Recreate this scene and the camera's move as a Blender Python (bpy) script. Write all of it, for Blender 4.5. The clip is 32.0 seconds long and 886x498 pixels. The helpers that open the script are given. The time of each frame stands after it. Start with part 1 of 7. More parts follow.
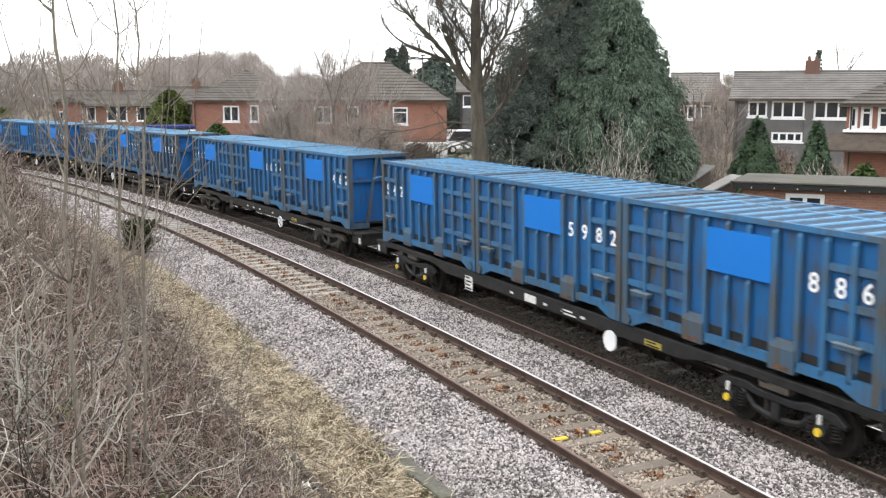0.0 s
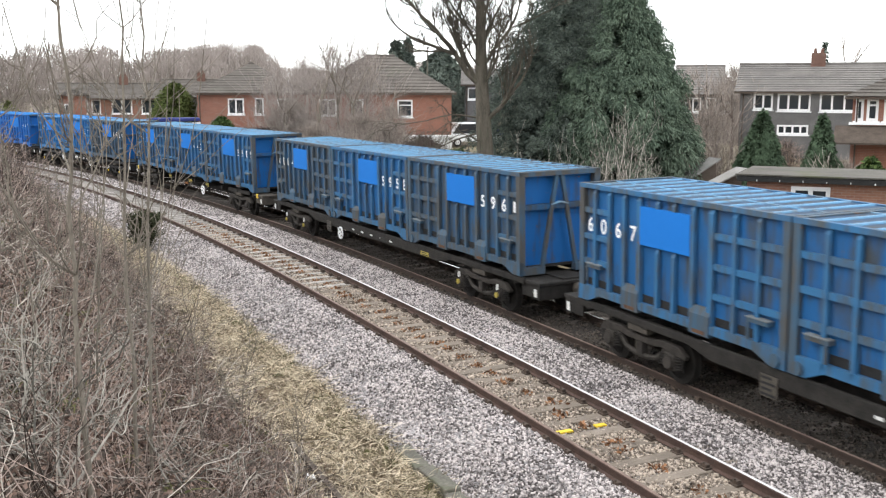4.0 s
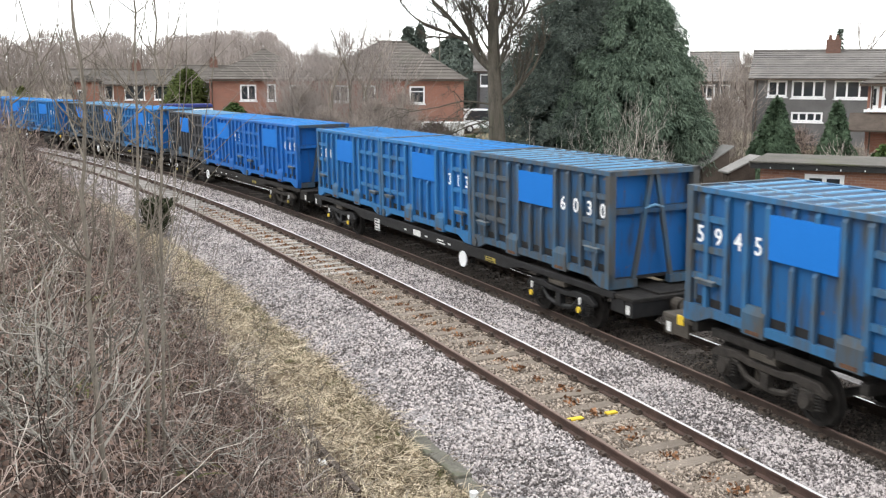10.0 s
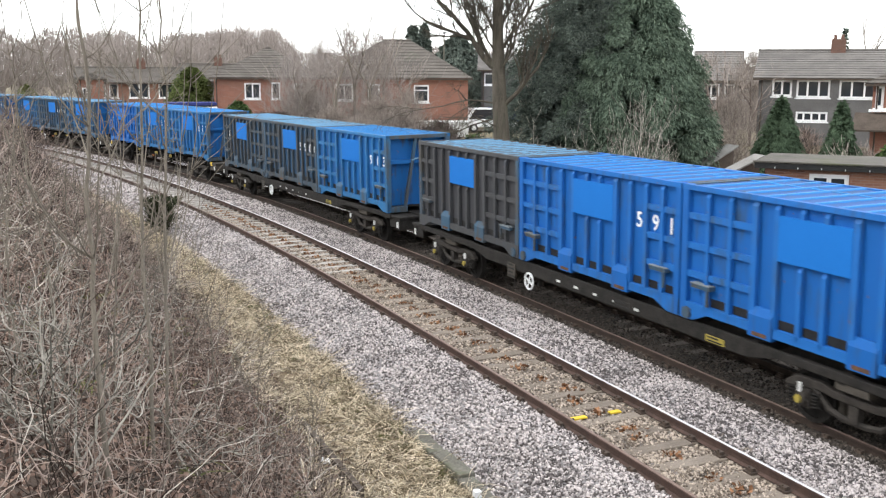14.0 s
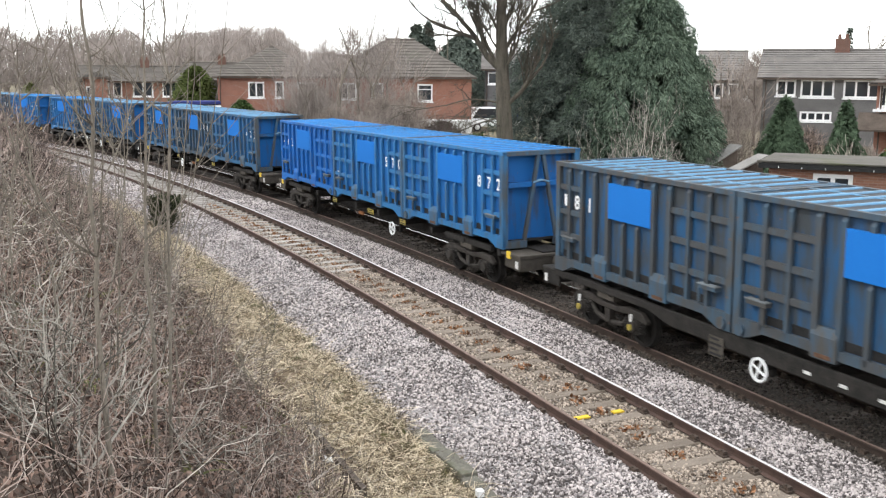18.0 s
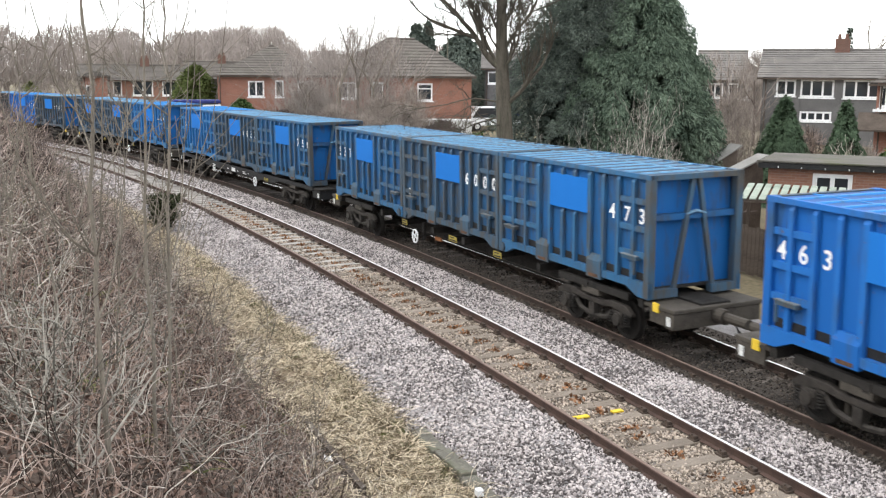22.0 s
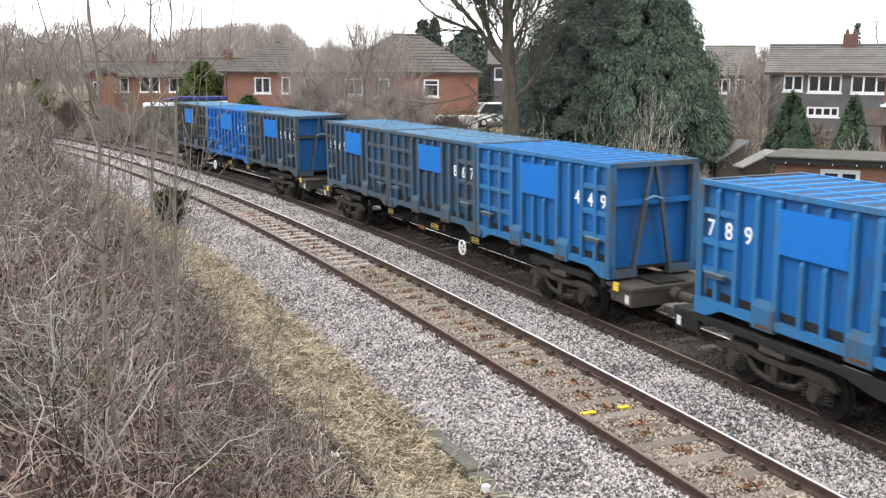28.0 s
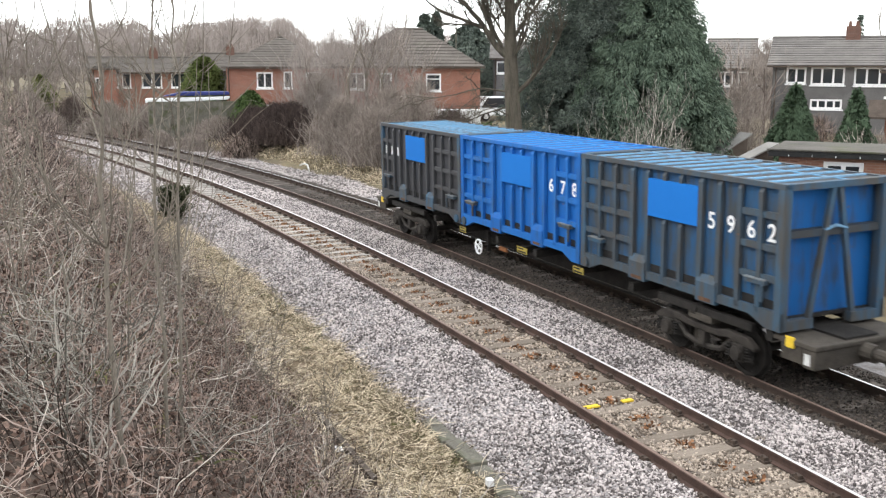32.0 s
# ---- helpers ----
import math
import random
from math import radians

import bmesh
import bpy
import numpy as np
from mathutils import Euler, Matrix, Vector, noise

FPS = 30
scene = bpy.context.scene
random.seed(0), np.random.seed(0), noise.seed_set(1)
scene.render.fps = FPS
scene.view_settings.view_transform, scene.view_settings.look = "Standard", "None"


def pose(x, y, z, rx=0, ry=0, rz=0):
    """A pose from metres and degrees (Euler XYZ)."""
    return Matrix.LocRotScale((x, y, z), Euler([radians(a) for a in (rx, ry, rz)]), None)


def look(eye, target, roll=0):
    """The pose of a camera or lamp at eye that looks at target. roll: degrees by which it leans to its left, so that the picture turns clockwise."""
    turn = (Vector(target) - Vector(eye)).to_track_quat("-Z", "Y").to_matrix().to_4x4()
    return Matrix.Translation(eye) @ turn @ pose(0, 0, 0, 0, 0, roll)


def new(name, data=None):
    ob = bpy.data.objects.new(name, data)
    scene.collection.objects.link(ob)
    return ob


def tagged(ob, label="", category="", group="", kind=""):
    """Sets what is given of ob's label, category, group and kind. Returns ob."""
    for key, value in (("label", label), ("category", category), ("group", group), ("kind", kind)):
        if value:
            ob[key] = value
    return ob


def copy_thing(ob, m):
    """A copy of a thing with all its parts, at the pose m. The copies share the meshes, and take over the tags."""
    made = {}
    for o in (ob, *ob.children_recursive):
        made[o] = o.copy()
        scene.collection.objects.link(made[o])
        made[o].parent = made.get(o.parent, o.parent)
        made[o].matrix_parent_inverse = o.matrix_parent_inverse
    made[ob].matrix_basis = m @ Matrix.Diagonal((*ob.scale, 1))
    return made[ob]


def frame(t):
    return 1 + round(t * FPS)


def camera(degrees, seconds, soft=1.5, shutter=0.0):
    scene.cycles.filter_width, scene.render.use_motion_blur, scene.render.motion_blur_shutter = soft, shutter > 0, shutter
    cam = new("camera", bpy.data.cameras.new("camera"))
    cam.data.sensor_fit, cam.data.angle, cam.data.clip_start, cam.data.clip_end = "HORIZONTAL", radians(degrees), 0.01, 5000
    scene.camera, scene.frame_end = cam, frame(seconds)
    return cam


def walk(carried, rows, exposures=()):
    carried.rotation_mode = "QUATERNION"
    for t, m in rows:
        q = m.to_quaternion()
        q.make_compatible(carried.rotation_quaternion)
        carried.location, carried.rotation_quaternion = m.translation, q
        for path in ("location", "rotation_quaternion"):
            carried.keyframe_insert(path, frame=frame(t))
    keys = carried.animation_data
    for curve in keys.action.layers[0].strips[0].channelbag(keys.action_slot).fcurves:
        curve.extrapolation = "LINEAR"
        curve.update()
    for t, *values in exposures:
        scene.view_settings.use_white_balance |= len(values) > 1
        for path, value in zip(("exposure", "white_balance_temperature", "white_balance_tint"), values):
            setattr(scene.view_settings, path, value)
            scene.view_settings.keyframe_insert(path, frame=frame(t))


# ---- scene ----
# camera: hand-held at the top of the bank, eye 5.34 m above the rail heads
cam = camera(47.83, 32.0, soft=1.25, shutter=0.3)
EYE = Vector((0.0, 0.0, 5.337))


def aim(yaw, pitch, roll):
    y, p = radians(yaw), radians(pitch)
    ahead = Vector((-math.sin(y) * math.cos(p), math.cos(y) * math.cos(p), math.sin(p)))
    return look(EYE, EYE + ahead * 10, roll)


# seconds, and heading to the left of +y, pitch and roll in degrees
walk(cam, [
    (0.0, aim(67.320, -8.598, 0.14)), (0.5, aim(67.369, -8.594, 0.17)), (1.0, aim(67.376, -8.591, 0.16)), (1.5, aim(67.426, -8.642, 0.14)),
    (2.0, aim(67.415, -8.736, 0.20)), (2.5, aim(67.468, -8.872, 0.14)), (3.0, aim(67.513, -8.931, 0.18)), (3.5, aim(67.561, -8.934, 0.16)),
    (5.5, aim(67.894, -9.463, 0.11)), (6.0, aim(68.082, -9.500, 0.18)), (6.5, aim(68.102, -9.521, 0.12)), (7.0, aim(68.059, -9.486, 0.06)),
    (7.5, aim(68.032, -9.515, 0.21)), (8.0, aim(68.047, -9.596, 0.21)), (8.5, aim(68.038, -9.635, 0.28)), (9.0, aim(68.128, -9.693, 0.25)),
    (9.5, aim(68.192, -9.740, 0.21)), (10.0, aim(68.275, -9.771, 0.20)), (10.5, aim(68.350, -9.786, 0.24)), (11.0, aim(68.397, -9.855, 0.27)),
    (11.5, aim(68.415, -9.889, 0.26)), (12.0, aim(68.483, -9.894, 0.28)), (12.5, aim(68.463, -9.856, 0.31)), (13.0, aim(68.467, -9.800, 0.32)),
    (13.5, aim(68.468, -9.791, 0.31)), (14.0, aim(68.495, -9.838, 0.33)), (14.5, aim(68.483, -9.825, 0.33)), (16.5, aim(68.697, -9.884, 0.46)),
    (17.0, aim(68.659, -9.935, 0.46)), (17.5, aim(68.663, -9.900, 0.45)), (18.0, aim(68.682, -9.887, 0.42)), (18.5, aim(68.720, -9.860, 0.47)),
    (19.0, aim(68.736, -9.851, 0.45)), (19.5, aim(68.758, -9.848, 0.46)), (20.0, aim(68.763, -9.923, 0.51)), (20.5, aim(68.752, -9.977, 0.50)),
    (21.0, aim(68.707, -9.984, 0.45)), (21.5, aim(68.661, -9.947, 0.47)), (22.0, aim(68.663, -9.925, 0.51)), (22.5, aim(68.683, -9.874, 0.40)),
    (23.0, aim(68.685, -9.801, 0.45)), (23.5, aim(68.757, -9.838, 0.47)), (24.0, aim(68.762, -9.900, 0.46)), (24.5, aim(68.824, -9.988, 0.55)),
    (25.0, aim(68.832, -10.018, 0.52)), (25.5, aim(68.852, -9.982, 0.52)), (27.5, aim(68.992, -10.115, 0.48)), (28.0, aim(69.040, -10.149, 0.39)),
    (28.5, aim(68.993, -10.149, 0.40)), (29.0, aim(68.963, -10.115, 0.32)), (29.5, aim(68.981, -10.154, 0.33)), (30.0, aim(69.060, -10.229, 0.24)),
    (30.5, aim(69.110, -10.388, 0.28)), (31.0, aim(69.138, -10.466, 0.22)), (31.5, aim(69.135, -10.458, 0.21)), (32.0, aim(69.210, -10.476, 0.12)),
])

# ---- light: a bright, even overcast ----
world = bpy.data.worlds.new("overcast")
scene.world = world
world.use_nodes = True
wn, wl = world.node_tree.nodes, world.node_tree.links
sky = wn.new("ShaderNodeTexSky")
sky.sky_type, sky.sun_disc = "NISHITA", False
sky.sun_elevation, sky.sun_rotation = radians(32), radians(150)
sky_gain = wn.new("ShaderNodeMix")
sky_gain.data_type, sky_gain.blend_type = "RGBA", "MIX"
sky_gain.inputs["Factor"].default_value = 0.985
sky_gain.inputs["B"].default_value = (0.97, 0.985, 1.0, 1)
wl.new(sky.outputs[0], sky_gain.inputs["A"])
wl.new(sky_gain.outputs["Result"], wn["Background"].inputs["Color"])
wn["Background"].inputs["Strength"].default_value = 2.15
sun = new("sun", bpy.data.lights.new("sun", "SUN"))
sun.data.energy, sun.data.angle, sun.data.color = 1.6, radians(25), (1.0, 0.97, 0.92)
sun.matrix_world = look((0, 0, 40), (18, 34, 0))
scene.view_settings.exposure = 0.0


# ---- materials ----
def material(name, low, high, scale=4.0, rough=0.85, bump=0.3, fine=40.0, third=None, third_at=0.62, metal=0.0, spec=0.3, stretch=(1, 1, 1), island=0.0, bump_scale=None, randomize=0.0):
    """Two colours mixed by coarse and fine noise, a third in blotches, and a fine relief."""
    m = bpy.data.materials.new(name)
    m.use_nodes = True
    n, l = m.node_tree.nodes, m.node_tree.links
    b = n["Principled BSDF"]
    tc, mp = n.new("ShaderNodeTexCoord"), n.new("ShaderNodeMapping")
    mp.inputs["Scale"].default_value = stretch
    l.new(tc.outputs["Object"], mp.inputs["Vector"])
    coarse, small = n.new("ShaderNodeTexNoise"), n.new("ShaderNodeTexNoise")
    coarse.inputs["Scale"].default_value, coarse.inputs["Detail"].default_value = scale, 6
    small.inputs["Scale"].default_value, small.inputs["Detail"].default_value = fine, 3
    for t in (coarse, small):
        l.new(mp.outputs[0], t.inputs["Vector"])
    avg = n.new("ShaderNodeMath")
    avg.operation = "ADD"
    l.new(coarse.outputs["Fac"], avg.inputs[0])
    l.new(small.outputs["Fac"], avg.inputs[1])
    source = avg.outputs[0]
    if island or randomize:
        g = n.new("ShaderNodeNewGeometry") if island else n.new("ShaderNodeObjectInfo")
        k = n.new("ShaderNodeMath")
        k.operation = "MULTIPLY_ADD"
        amount = island or randomize
        k.inputs[1].default_value, k.inputs[2].default_value = amount, -amount / 2
        l.new(g.outputs["Random Per Island" if island else "Random"], k.inputs[0])
        s = n.new("ShaderNodeMath")
        s.operation = "ADD"
        l.new(source, s.inputs[0])
        l.new(k.outputs[0], s.inputs[1])
        source = s.outputs[0]
    ramp = n.new("ShaderNodeMapRange")
    ramp.inputs["From Min"].default_value, ramp.inputs["From Max"].default_value = 0.7, 1.3
    l.new(source, ramp.inputs["Value"])
    mix = n.new("ShaderNodeMix")
    mix.data_type = "RGBA"
    mix.inputs["A"].default_value, mix.inputs["B"].default_value = (*low, 1), (*high, 1)
    l.new(ramp.outputs[0], mix.inputs["Factor"])
    colour = mix.outputs["Result"]
    if third:
        blot = n.new("ShaderNodeTexNoise")
        blot.inputs["Scale"].default_value, blot.inputs["Detail"].default_value = scale * 0.6, 9
        blot.inputs["Roughness"].default_value = 0.7
        l.new(mp.outputs[0], blot.inputs["Vector"])
        r2 = n.new("ShaderNodeMapRange")
        r2.inputs["From Min"].default_value, r2.inputs["From Max"].default_value = third_at - 0.06, third_at + 0.1
        l.new(blot.outputs["Fac"], r2.inputs["Value"])
        m2 = n.new("ShaderNodeMix")
        m2.data_type = "RGBA"
        m2.inputs["B"].default_value = (*third, 1)
        l.new(r2.outputs[0], m2.inputs["Factor"])
        l.new(colour, m2.inputs["A"])
        colour = m2.outputs["Result"]
    l.new(colour, b.inputs["Base Color"])
    b.inputs["Roughness"].default_value, b.inputs["Metallic"].default_value = rough, metal
    b.inputs["Specular IOR Level"].default_value = spec
    if bump:
        bp = n.new("ShaderNodeBump")
        bp.inputs["Strength"].default_value, bp.inputs["Distance"].default_value = bump, bump_scale or 0.02
        l.new(small.outputs["Fac"], bp.inputs["Height"])
        l.new(bp.outputs[0], b.inputs["Normal"])
    return m


def brick_material(name, red, dark, mortar, grain=1.0):
    """Brickwork at its real size: 225 x 75 mm courses with recessed joints."""
    m = material(name, red, dark, 1.2, 0.9, 0, 60)
    n, l = m.node_tree.nodes, m.node_tree.links
    b = n["Principled BSDF"]
    base = b.inputs["Base Color"].links[0].from_socket
    tc = n.new("ShaderNodeTexCoord")
    sep, com, add = n.new("ShaderNodeSeparateXYZ"), n.new("ShaderNodeCombineXYZ"), n.new("ShaderNodeMath")
    l.new(tc.outputs["Object"], sep.inputs[0])
    l.new(sep.outputs["X"], add.inputs[0])
    l.new(sep.outputs["Y"], add.inputs[1])
    l.new(add.outputs[0], com.inputs["X"])
    l.new(sep.outputs["Z"], com.inputs["Y"])
    t = n.new("ShaderNodeTexBrick")
    t.inputs["Scale"].default_value = 1.0
    t.inputs["Brick Width"].default_value, t.inputs["Row Height"].default_value = 0.225, 0.075
    t.inputs["Mortar Size"].default_value = 0.006
    t.inputs["Color1"].default_value, t.inputs["Color2"].default_value = (*red, 1), (*dark, 1)
    t.inputs["Mortar"].default_value = (*mortar, 1)
    l.new(com.outputs[0], t.inputs["Vector"])
    mix = n.new("ShaderNodeMix")
    mix.data_type = "RGBA"
    mix.inputs["Factor"].default_value = 0.6
    l.new(base, mix.inputs["A"])
    l.new(t.outputs["Color"], mix.inputs["B"])
    l.new(mix.outputs["Result"], b.inputs["Base Color"])
    bp = n.new("ShaderNodeBump")
    bp.inputs["Strength"].default_value, bp.inputs["Distance"].default_value = 0.5, 0.01
    l.new(t.outputs["Fac"], bp.inputs["Height"])
    bp.invert = True
    l.new(bp.outputs[0], b.inputs["Normal"])
    return m


def paint(name, blue, grime, amount):
    """Container paint: blue, with soot that gathers in streaks and blotches, and rust specks."""
    m = bpy.data.materials.new(name)
    m.use_nodes = True
    n, l = m.node_tree.nodes, m.node_tree.links
    b = n["Principled BSDF"]
    tc, mp = n.new("ShaderNodeTexCoord"), n.new("ShaderNodeMapping")
    info, off = n.new("ShaderNodeObjectInfo"), n.new("ShaderNodeVectorMath")
    off.operation = "ADD"
    l.new(info.outputs["Random"], off.inputs[1])
    l.new(tc.outputs["Object"], off.inputs[0])
    mp.inputs["Scale"].default_value = (3.0, 3.0, 0.5)
    l.new(off.outputs[0], mp.inputs["Vector"])
    streak, blot, speck = (n.new("ShaderNodeTexNoise") for _ in range(3))
    for t, s, d, src in ((streak, 2.5, 7, mp.outputs[0]), (blot, 1.1, 8, off.outputs[0]), (speck, 9, 8, off.outputs[0])):
        t.inputs["Scale"].default_value, t.inputs["Detail"].default_value = s, d
        l.new(src, t.inputs["Vector"])
    add = n.new("ShaderNodeMath")
    add.operation = "ADD"
    l.new(streak.outputs["Fac"], add.inputs[0])
    l.new(blot.outputs["Fac"], add.inputs[1])
    r = n.new("ShaderNodeMapRange")
    r.inputs["From Min"].default_value, r.inputs["From Max"].default_value = 1.32 - amount, 1.68 - amount
    l.new(add.outputs[0], r.inputs["Value"])
    mix = n.new("ShaderNodeMix")
    mix.data_type = "RGBA"
    mix.inputs["A"].default_value, mix.inputs["B"].default_value = (*blue, 1), (*grime, 1)
    l.new(r.outputs[0], mix.inputs["Factor"])
    r2 = n.new("ShaderNodeMapRange")
    r2.inputs["From Min"].default_value, r2.inputs["From Max"].default_value = 0.68, 0.76
    l.new(speck.outputs["Fac"], r2.inputs["Value"])
    rust = n.new("ShaderNodeMix")
    rust.data_type = "RGBA"
    rust.inputs["B"].default_value = (0.13, 0.075, 0.05, 1)
    l.new(r2.outputs[0], rust.inputs["Factor"])
    l.new(mix.outputs["Result"], rust.inputs["A"])
    l.new(rust.outputs["Result"], b.inputs["Base Color"])
    b.inputs["Roughness"].default_value, b.inputs["Specular IOR Level"].default_value = 0.62, 0.2
    bp = n.new("ShaderNodeBump")
    bp.inputs["Strength"].default_value, bp.inputs["Distance"].default_value = 0.25, 0.01
    l.new(blot.outputs["Fac"], bp.inputs["Height"])
    l.new(bp.outputs[0], b.inputs["Normal"])
    return m


GRIME = (0.045, 0.053, 0.06)
PAINT = {
    "bright": paint("paint_bright_blue", (0.009, 0.105, 0.37), (0.03, 0.075, 0.15), 0.30),
    "clean": paint("paint_clean_blue", (0.010, 0.104, 0.32), GRIME, 0.28),
    "mid": paint("paint_mid_blue", (0.013, 0.088, 0.235), GRIME, 0.38),
    "worn": paint("paint_worn_blue", (0.018, 0.076, 0.17), GRIME, 0.50),
    "grimy": paint("paint_grimy_blue", (0.026, 0.06, 0.10), (0.045, 0.05, 0.055), 0.62),
    "dark": paint("paint_sooty", (0.045, 0.056, 0.075), (0.046, 0.047, 0.052), 0.8),
}
RIB_PAINT = {
    "bright": paint("rib_bright_blue", (0.014, 0.125, 0.41), (0.035, 0.09, 0.19), 0.34),
    "clean": paint("rib_clean_blue", (0.026, 0.145, 0.34), (0.055, 0.095, 0.13), 0.33),
    "mid": paint("rib_mid_blue", (0.030, 0.118, 0.245), (0.062, 0.075, 0.083), 0.42),
    "worn": paint("rib_worn_blue", (0.040, 0.098, 0.170), (0.064, 0.070, 0.074), 0.52),
    "grimy": paint("rib_grimy_blue", (0.045, 0.082, 0.12), (0.06, 0.064, 0.068), 0.58),
    "dark": paint("rib_sooty", (0.055, 0.066, 0.085), (0.058, 0.06, 0.064), 0.75),
}
# roof sheets: each side paint darkened, so the ribs' painted highlights stand out
ROOF_PAINT_DARKENED = {
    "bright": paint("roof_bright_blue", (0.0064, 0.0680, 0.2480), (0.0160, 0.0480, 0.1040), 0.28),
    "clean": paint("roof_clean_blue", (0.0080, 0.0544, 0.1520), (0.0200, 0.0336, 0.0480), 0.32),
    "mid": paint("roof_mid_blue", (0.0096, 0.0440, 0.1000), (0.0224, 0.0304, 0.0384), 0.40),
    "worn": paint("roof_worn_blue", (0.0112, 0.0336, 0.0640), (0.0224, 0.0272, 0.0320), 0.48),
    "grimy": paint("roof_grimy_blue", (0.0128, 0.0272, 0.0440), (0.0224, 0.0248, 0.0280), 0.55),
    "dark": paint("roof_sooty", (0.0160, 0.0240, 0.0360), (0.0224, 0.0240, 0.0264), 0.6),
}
SLOT_RUST = material("slot_rust", (0.05, 0.03, 0.022), (0.15, 0.075, 0.04), 9, 0.85, 0.3)
# roof ribs of the brighter containers, sky highlights painted in
RIM_BRIGHT_GLINT = paint("rim_bright_blue_glint", (0.035, 0.21, 0.52), (0.06, 0.13, 0.2), 0.3)
TRIM = paint("trim_weathered", (0.042, 0.092, 0.148), (0.066, 0.066, 0.064), 0.50)
# pale trim; on roof ribs and seam it stands in for reflected sky
TRIM_PALE_GLINT = paint("rim_pale_blue_glint", (0.13, 0.29, 0.46), (0.125, 0.15, 0.165), 0.38)
LATCH = paint("latch_grey", (0.17, 0.20, 0.22), (0.11, 0.115, 0.115), 0.45)
PLATE = material("plate_blue", (0.012, 0.14, 0.47), (0.014, 0.15, 0.50), 2, 0.75, 0, spec=0.1)
WHITE = material("white_paint", (0.72, 0.74, 0.75), (0.82, 0.83, 0.83), 6, 0.6, 0.05)
WHITE_DIRTY = material("white_paint_dirty", (0.45, 0.46, 0.45), (0.75, 0.75, 0.73), 9, 0.7, 0.05)
YELLOW = material("yellow_paint", (0.62, 0.42, 0.03), (0.75, 0.55, 0.06), 8, 0.6, 0.05)
YELLOW_DULL = material("yellow_paint_dull", (0.20, 0.16, 0.04), (0.42, 0.33, 0.06), 7, 0.75, 0.1)
STEEL_DARK = material("underframe_grime", (0.010, 0.0096, 0.0092), (0.034, 0.031, 0.028), 5, 0.8, 0.4, 60, spec=0.2)
STEEL_BROWN = material("underframe_brown", (0.035, 0.03, 0.025), (0.085, 0.075, 0.062), 4, 0.8, 0.4, 60)
BOGIE = material("bogie_grime", (0.016, 0.0145, 0.013), (0.056, 0.049, 0.043), 5, 0.8, 0.4, 60, spec=0.2)
STEEL_BLACK = material("underframe_black", (0.009, 0.009, 0.010), (0.024, 0.024, 0.024), 5, 0.65, 0.2, 50, spec=0.25)
RUSTED = material("rust_plate", (0.16, 0.06, 0.025), (0.30, 0.13, 0.05), 12, 0.85, 0.3)
RAIL_SIDE = material("rail_rust", (0.05, 0.033, 0.028), (0.10, 0.062, 0.05), 5, 0.85, 0.3, 80)
# the same rust darkened for the far rails: shade on their sides as colour
RAIL_SIDE_SHADED = material("rail_rust_shaded", (0.028, 0.02, 0.016), (0.062, 0.042, 0.033), 5, 0.85, 0.3, 80)
# polished head; its reflected sky is painted as a mostly diffuse near-white
RAIL_TOP_GLINT = material("rail_polished_glint", (0.70, 0.69, 0.69), (0.82, 0.81, 0.81), 3, 0.4, 0, metal=0.3, spec=0.8)
RAIL_SHINE = material("rail_bare_steel", (0.62, 0.61, 0.61), (0.76, 0.75, 0.75), 3, 0.24, 0, metal=0.95, spec=0.8)
RAIL_DULL = material("rail_dull", (0.16, 0.11, 0.09), (0.22, 0.16, 0.13), 5, 0.6, 0.1, metal=0.2)
SLEEPER = material("sleeper_timber", (0.15, 0.124, 0.10), (0.275, 0.232, 0.19), 3, 0.9, 0.5, 30, stretch=(6, 1, 1), randomize=0.3)
# paler sleepers on the further stretch of the near track
SLEEPER_BEYOND_PALE = material("sleeper_beyond_pale", (0.24, 0.225, 0.205), (0.44, 0.415, 0.385), 3, 0.9, 0.3, 30, randomize=0.35)
SLEEPER_PALE = material("sleeper_dark", (0.07, 0.06, 0.052), (0.17, 0.145, 0.125), 3, 0.9, 0.3, 30, randomize=0.35)
CHAIR = material("rail_chair", (0.045, 0.035, 0.03), (0.09, 0.065, 0.05), 15, 0.85, 0.3)
BALLAST = material("ballast", (0.11, 0.103, 0.102), (0.37, 0.35, 0.35), 0.8, 0.95, 1.0, 22, third=(0.14, 0.125, 0.11), third_at=0.63, bump_scale=0.06)
BALLAST_DIRTY = material("ballast_oily", (0.10, 0.088, 0.077), (0.30, 0.265, 0.235), 0.8, 0.95, 1.0, 22, bump_scale=0.06)
# far track's bed, much darker than the near one
BALLAST_DARK = material("ballast_dark", (0.024, 0.020, 0.017), (0.085, 0.070, 0.060), 0.8, 0.95, 1.0, 22, bump_scale=0.06)
STONE = material("ballast_stones", (0.085, 0.074, 0.072), (0.59, 0.535, 0.52), 1.0, 0.95, 0.3, 30, island=1.05)
STONE_DIRTY = material("ballast_stones_oily", (0.12, 0.095, 0.075), (0.47, 0.395, 0.325), 1.0, 0.95, 0.3, 30, island=1.0)
STONE_DARK = material("ballast_stones_dark", (0.022, 0.019, 0.016), (0.12, 0.10, 0.085), 1.0, 0.95, 0.3, 30, island=0.7)
SOIL = material("bank_soil", (0.035, 0.026, 0.021), (0.12, 0.088, 0.07), 1.5, 1.0, 0.9, 18, third=(0.08, 0.08, 0.04), third_at=0.68, bump_scale=0.05)
GROUND = material("rough_ground", (0.10, 0.085, 0.05), (0.20, 0.165, 0.105), 0.3, 1.0, 0.6, 8, third=(0.09, 0.075, 0.06), third_at=0.55, bump_scale=0.06)
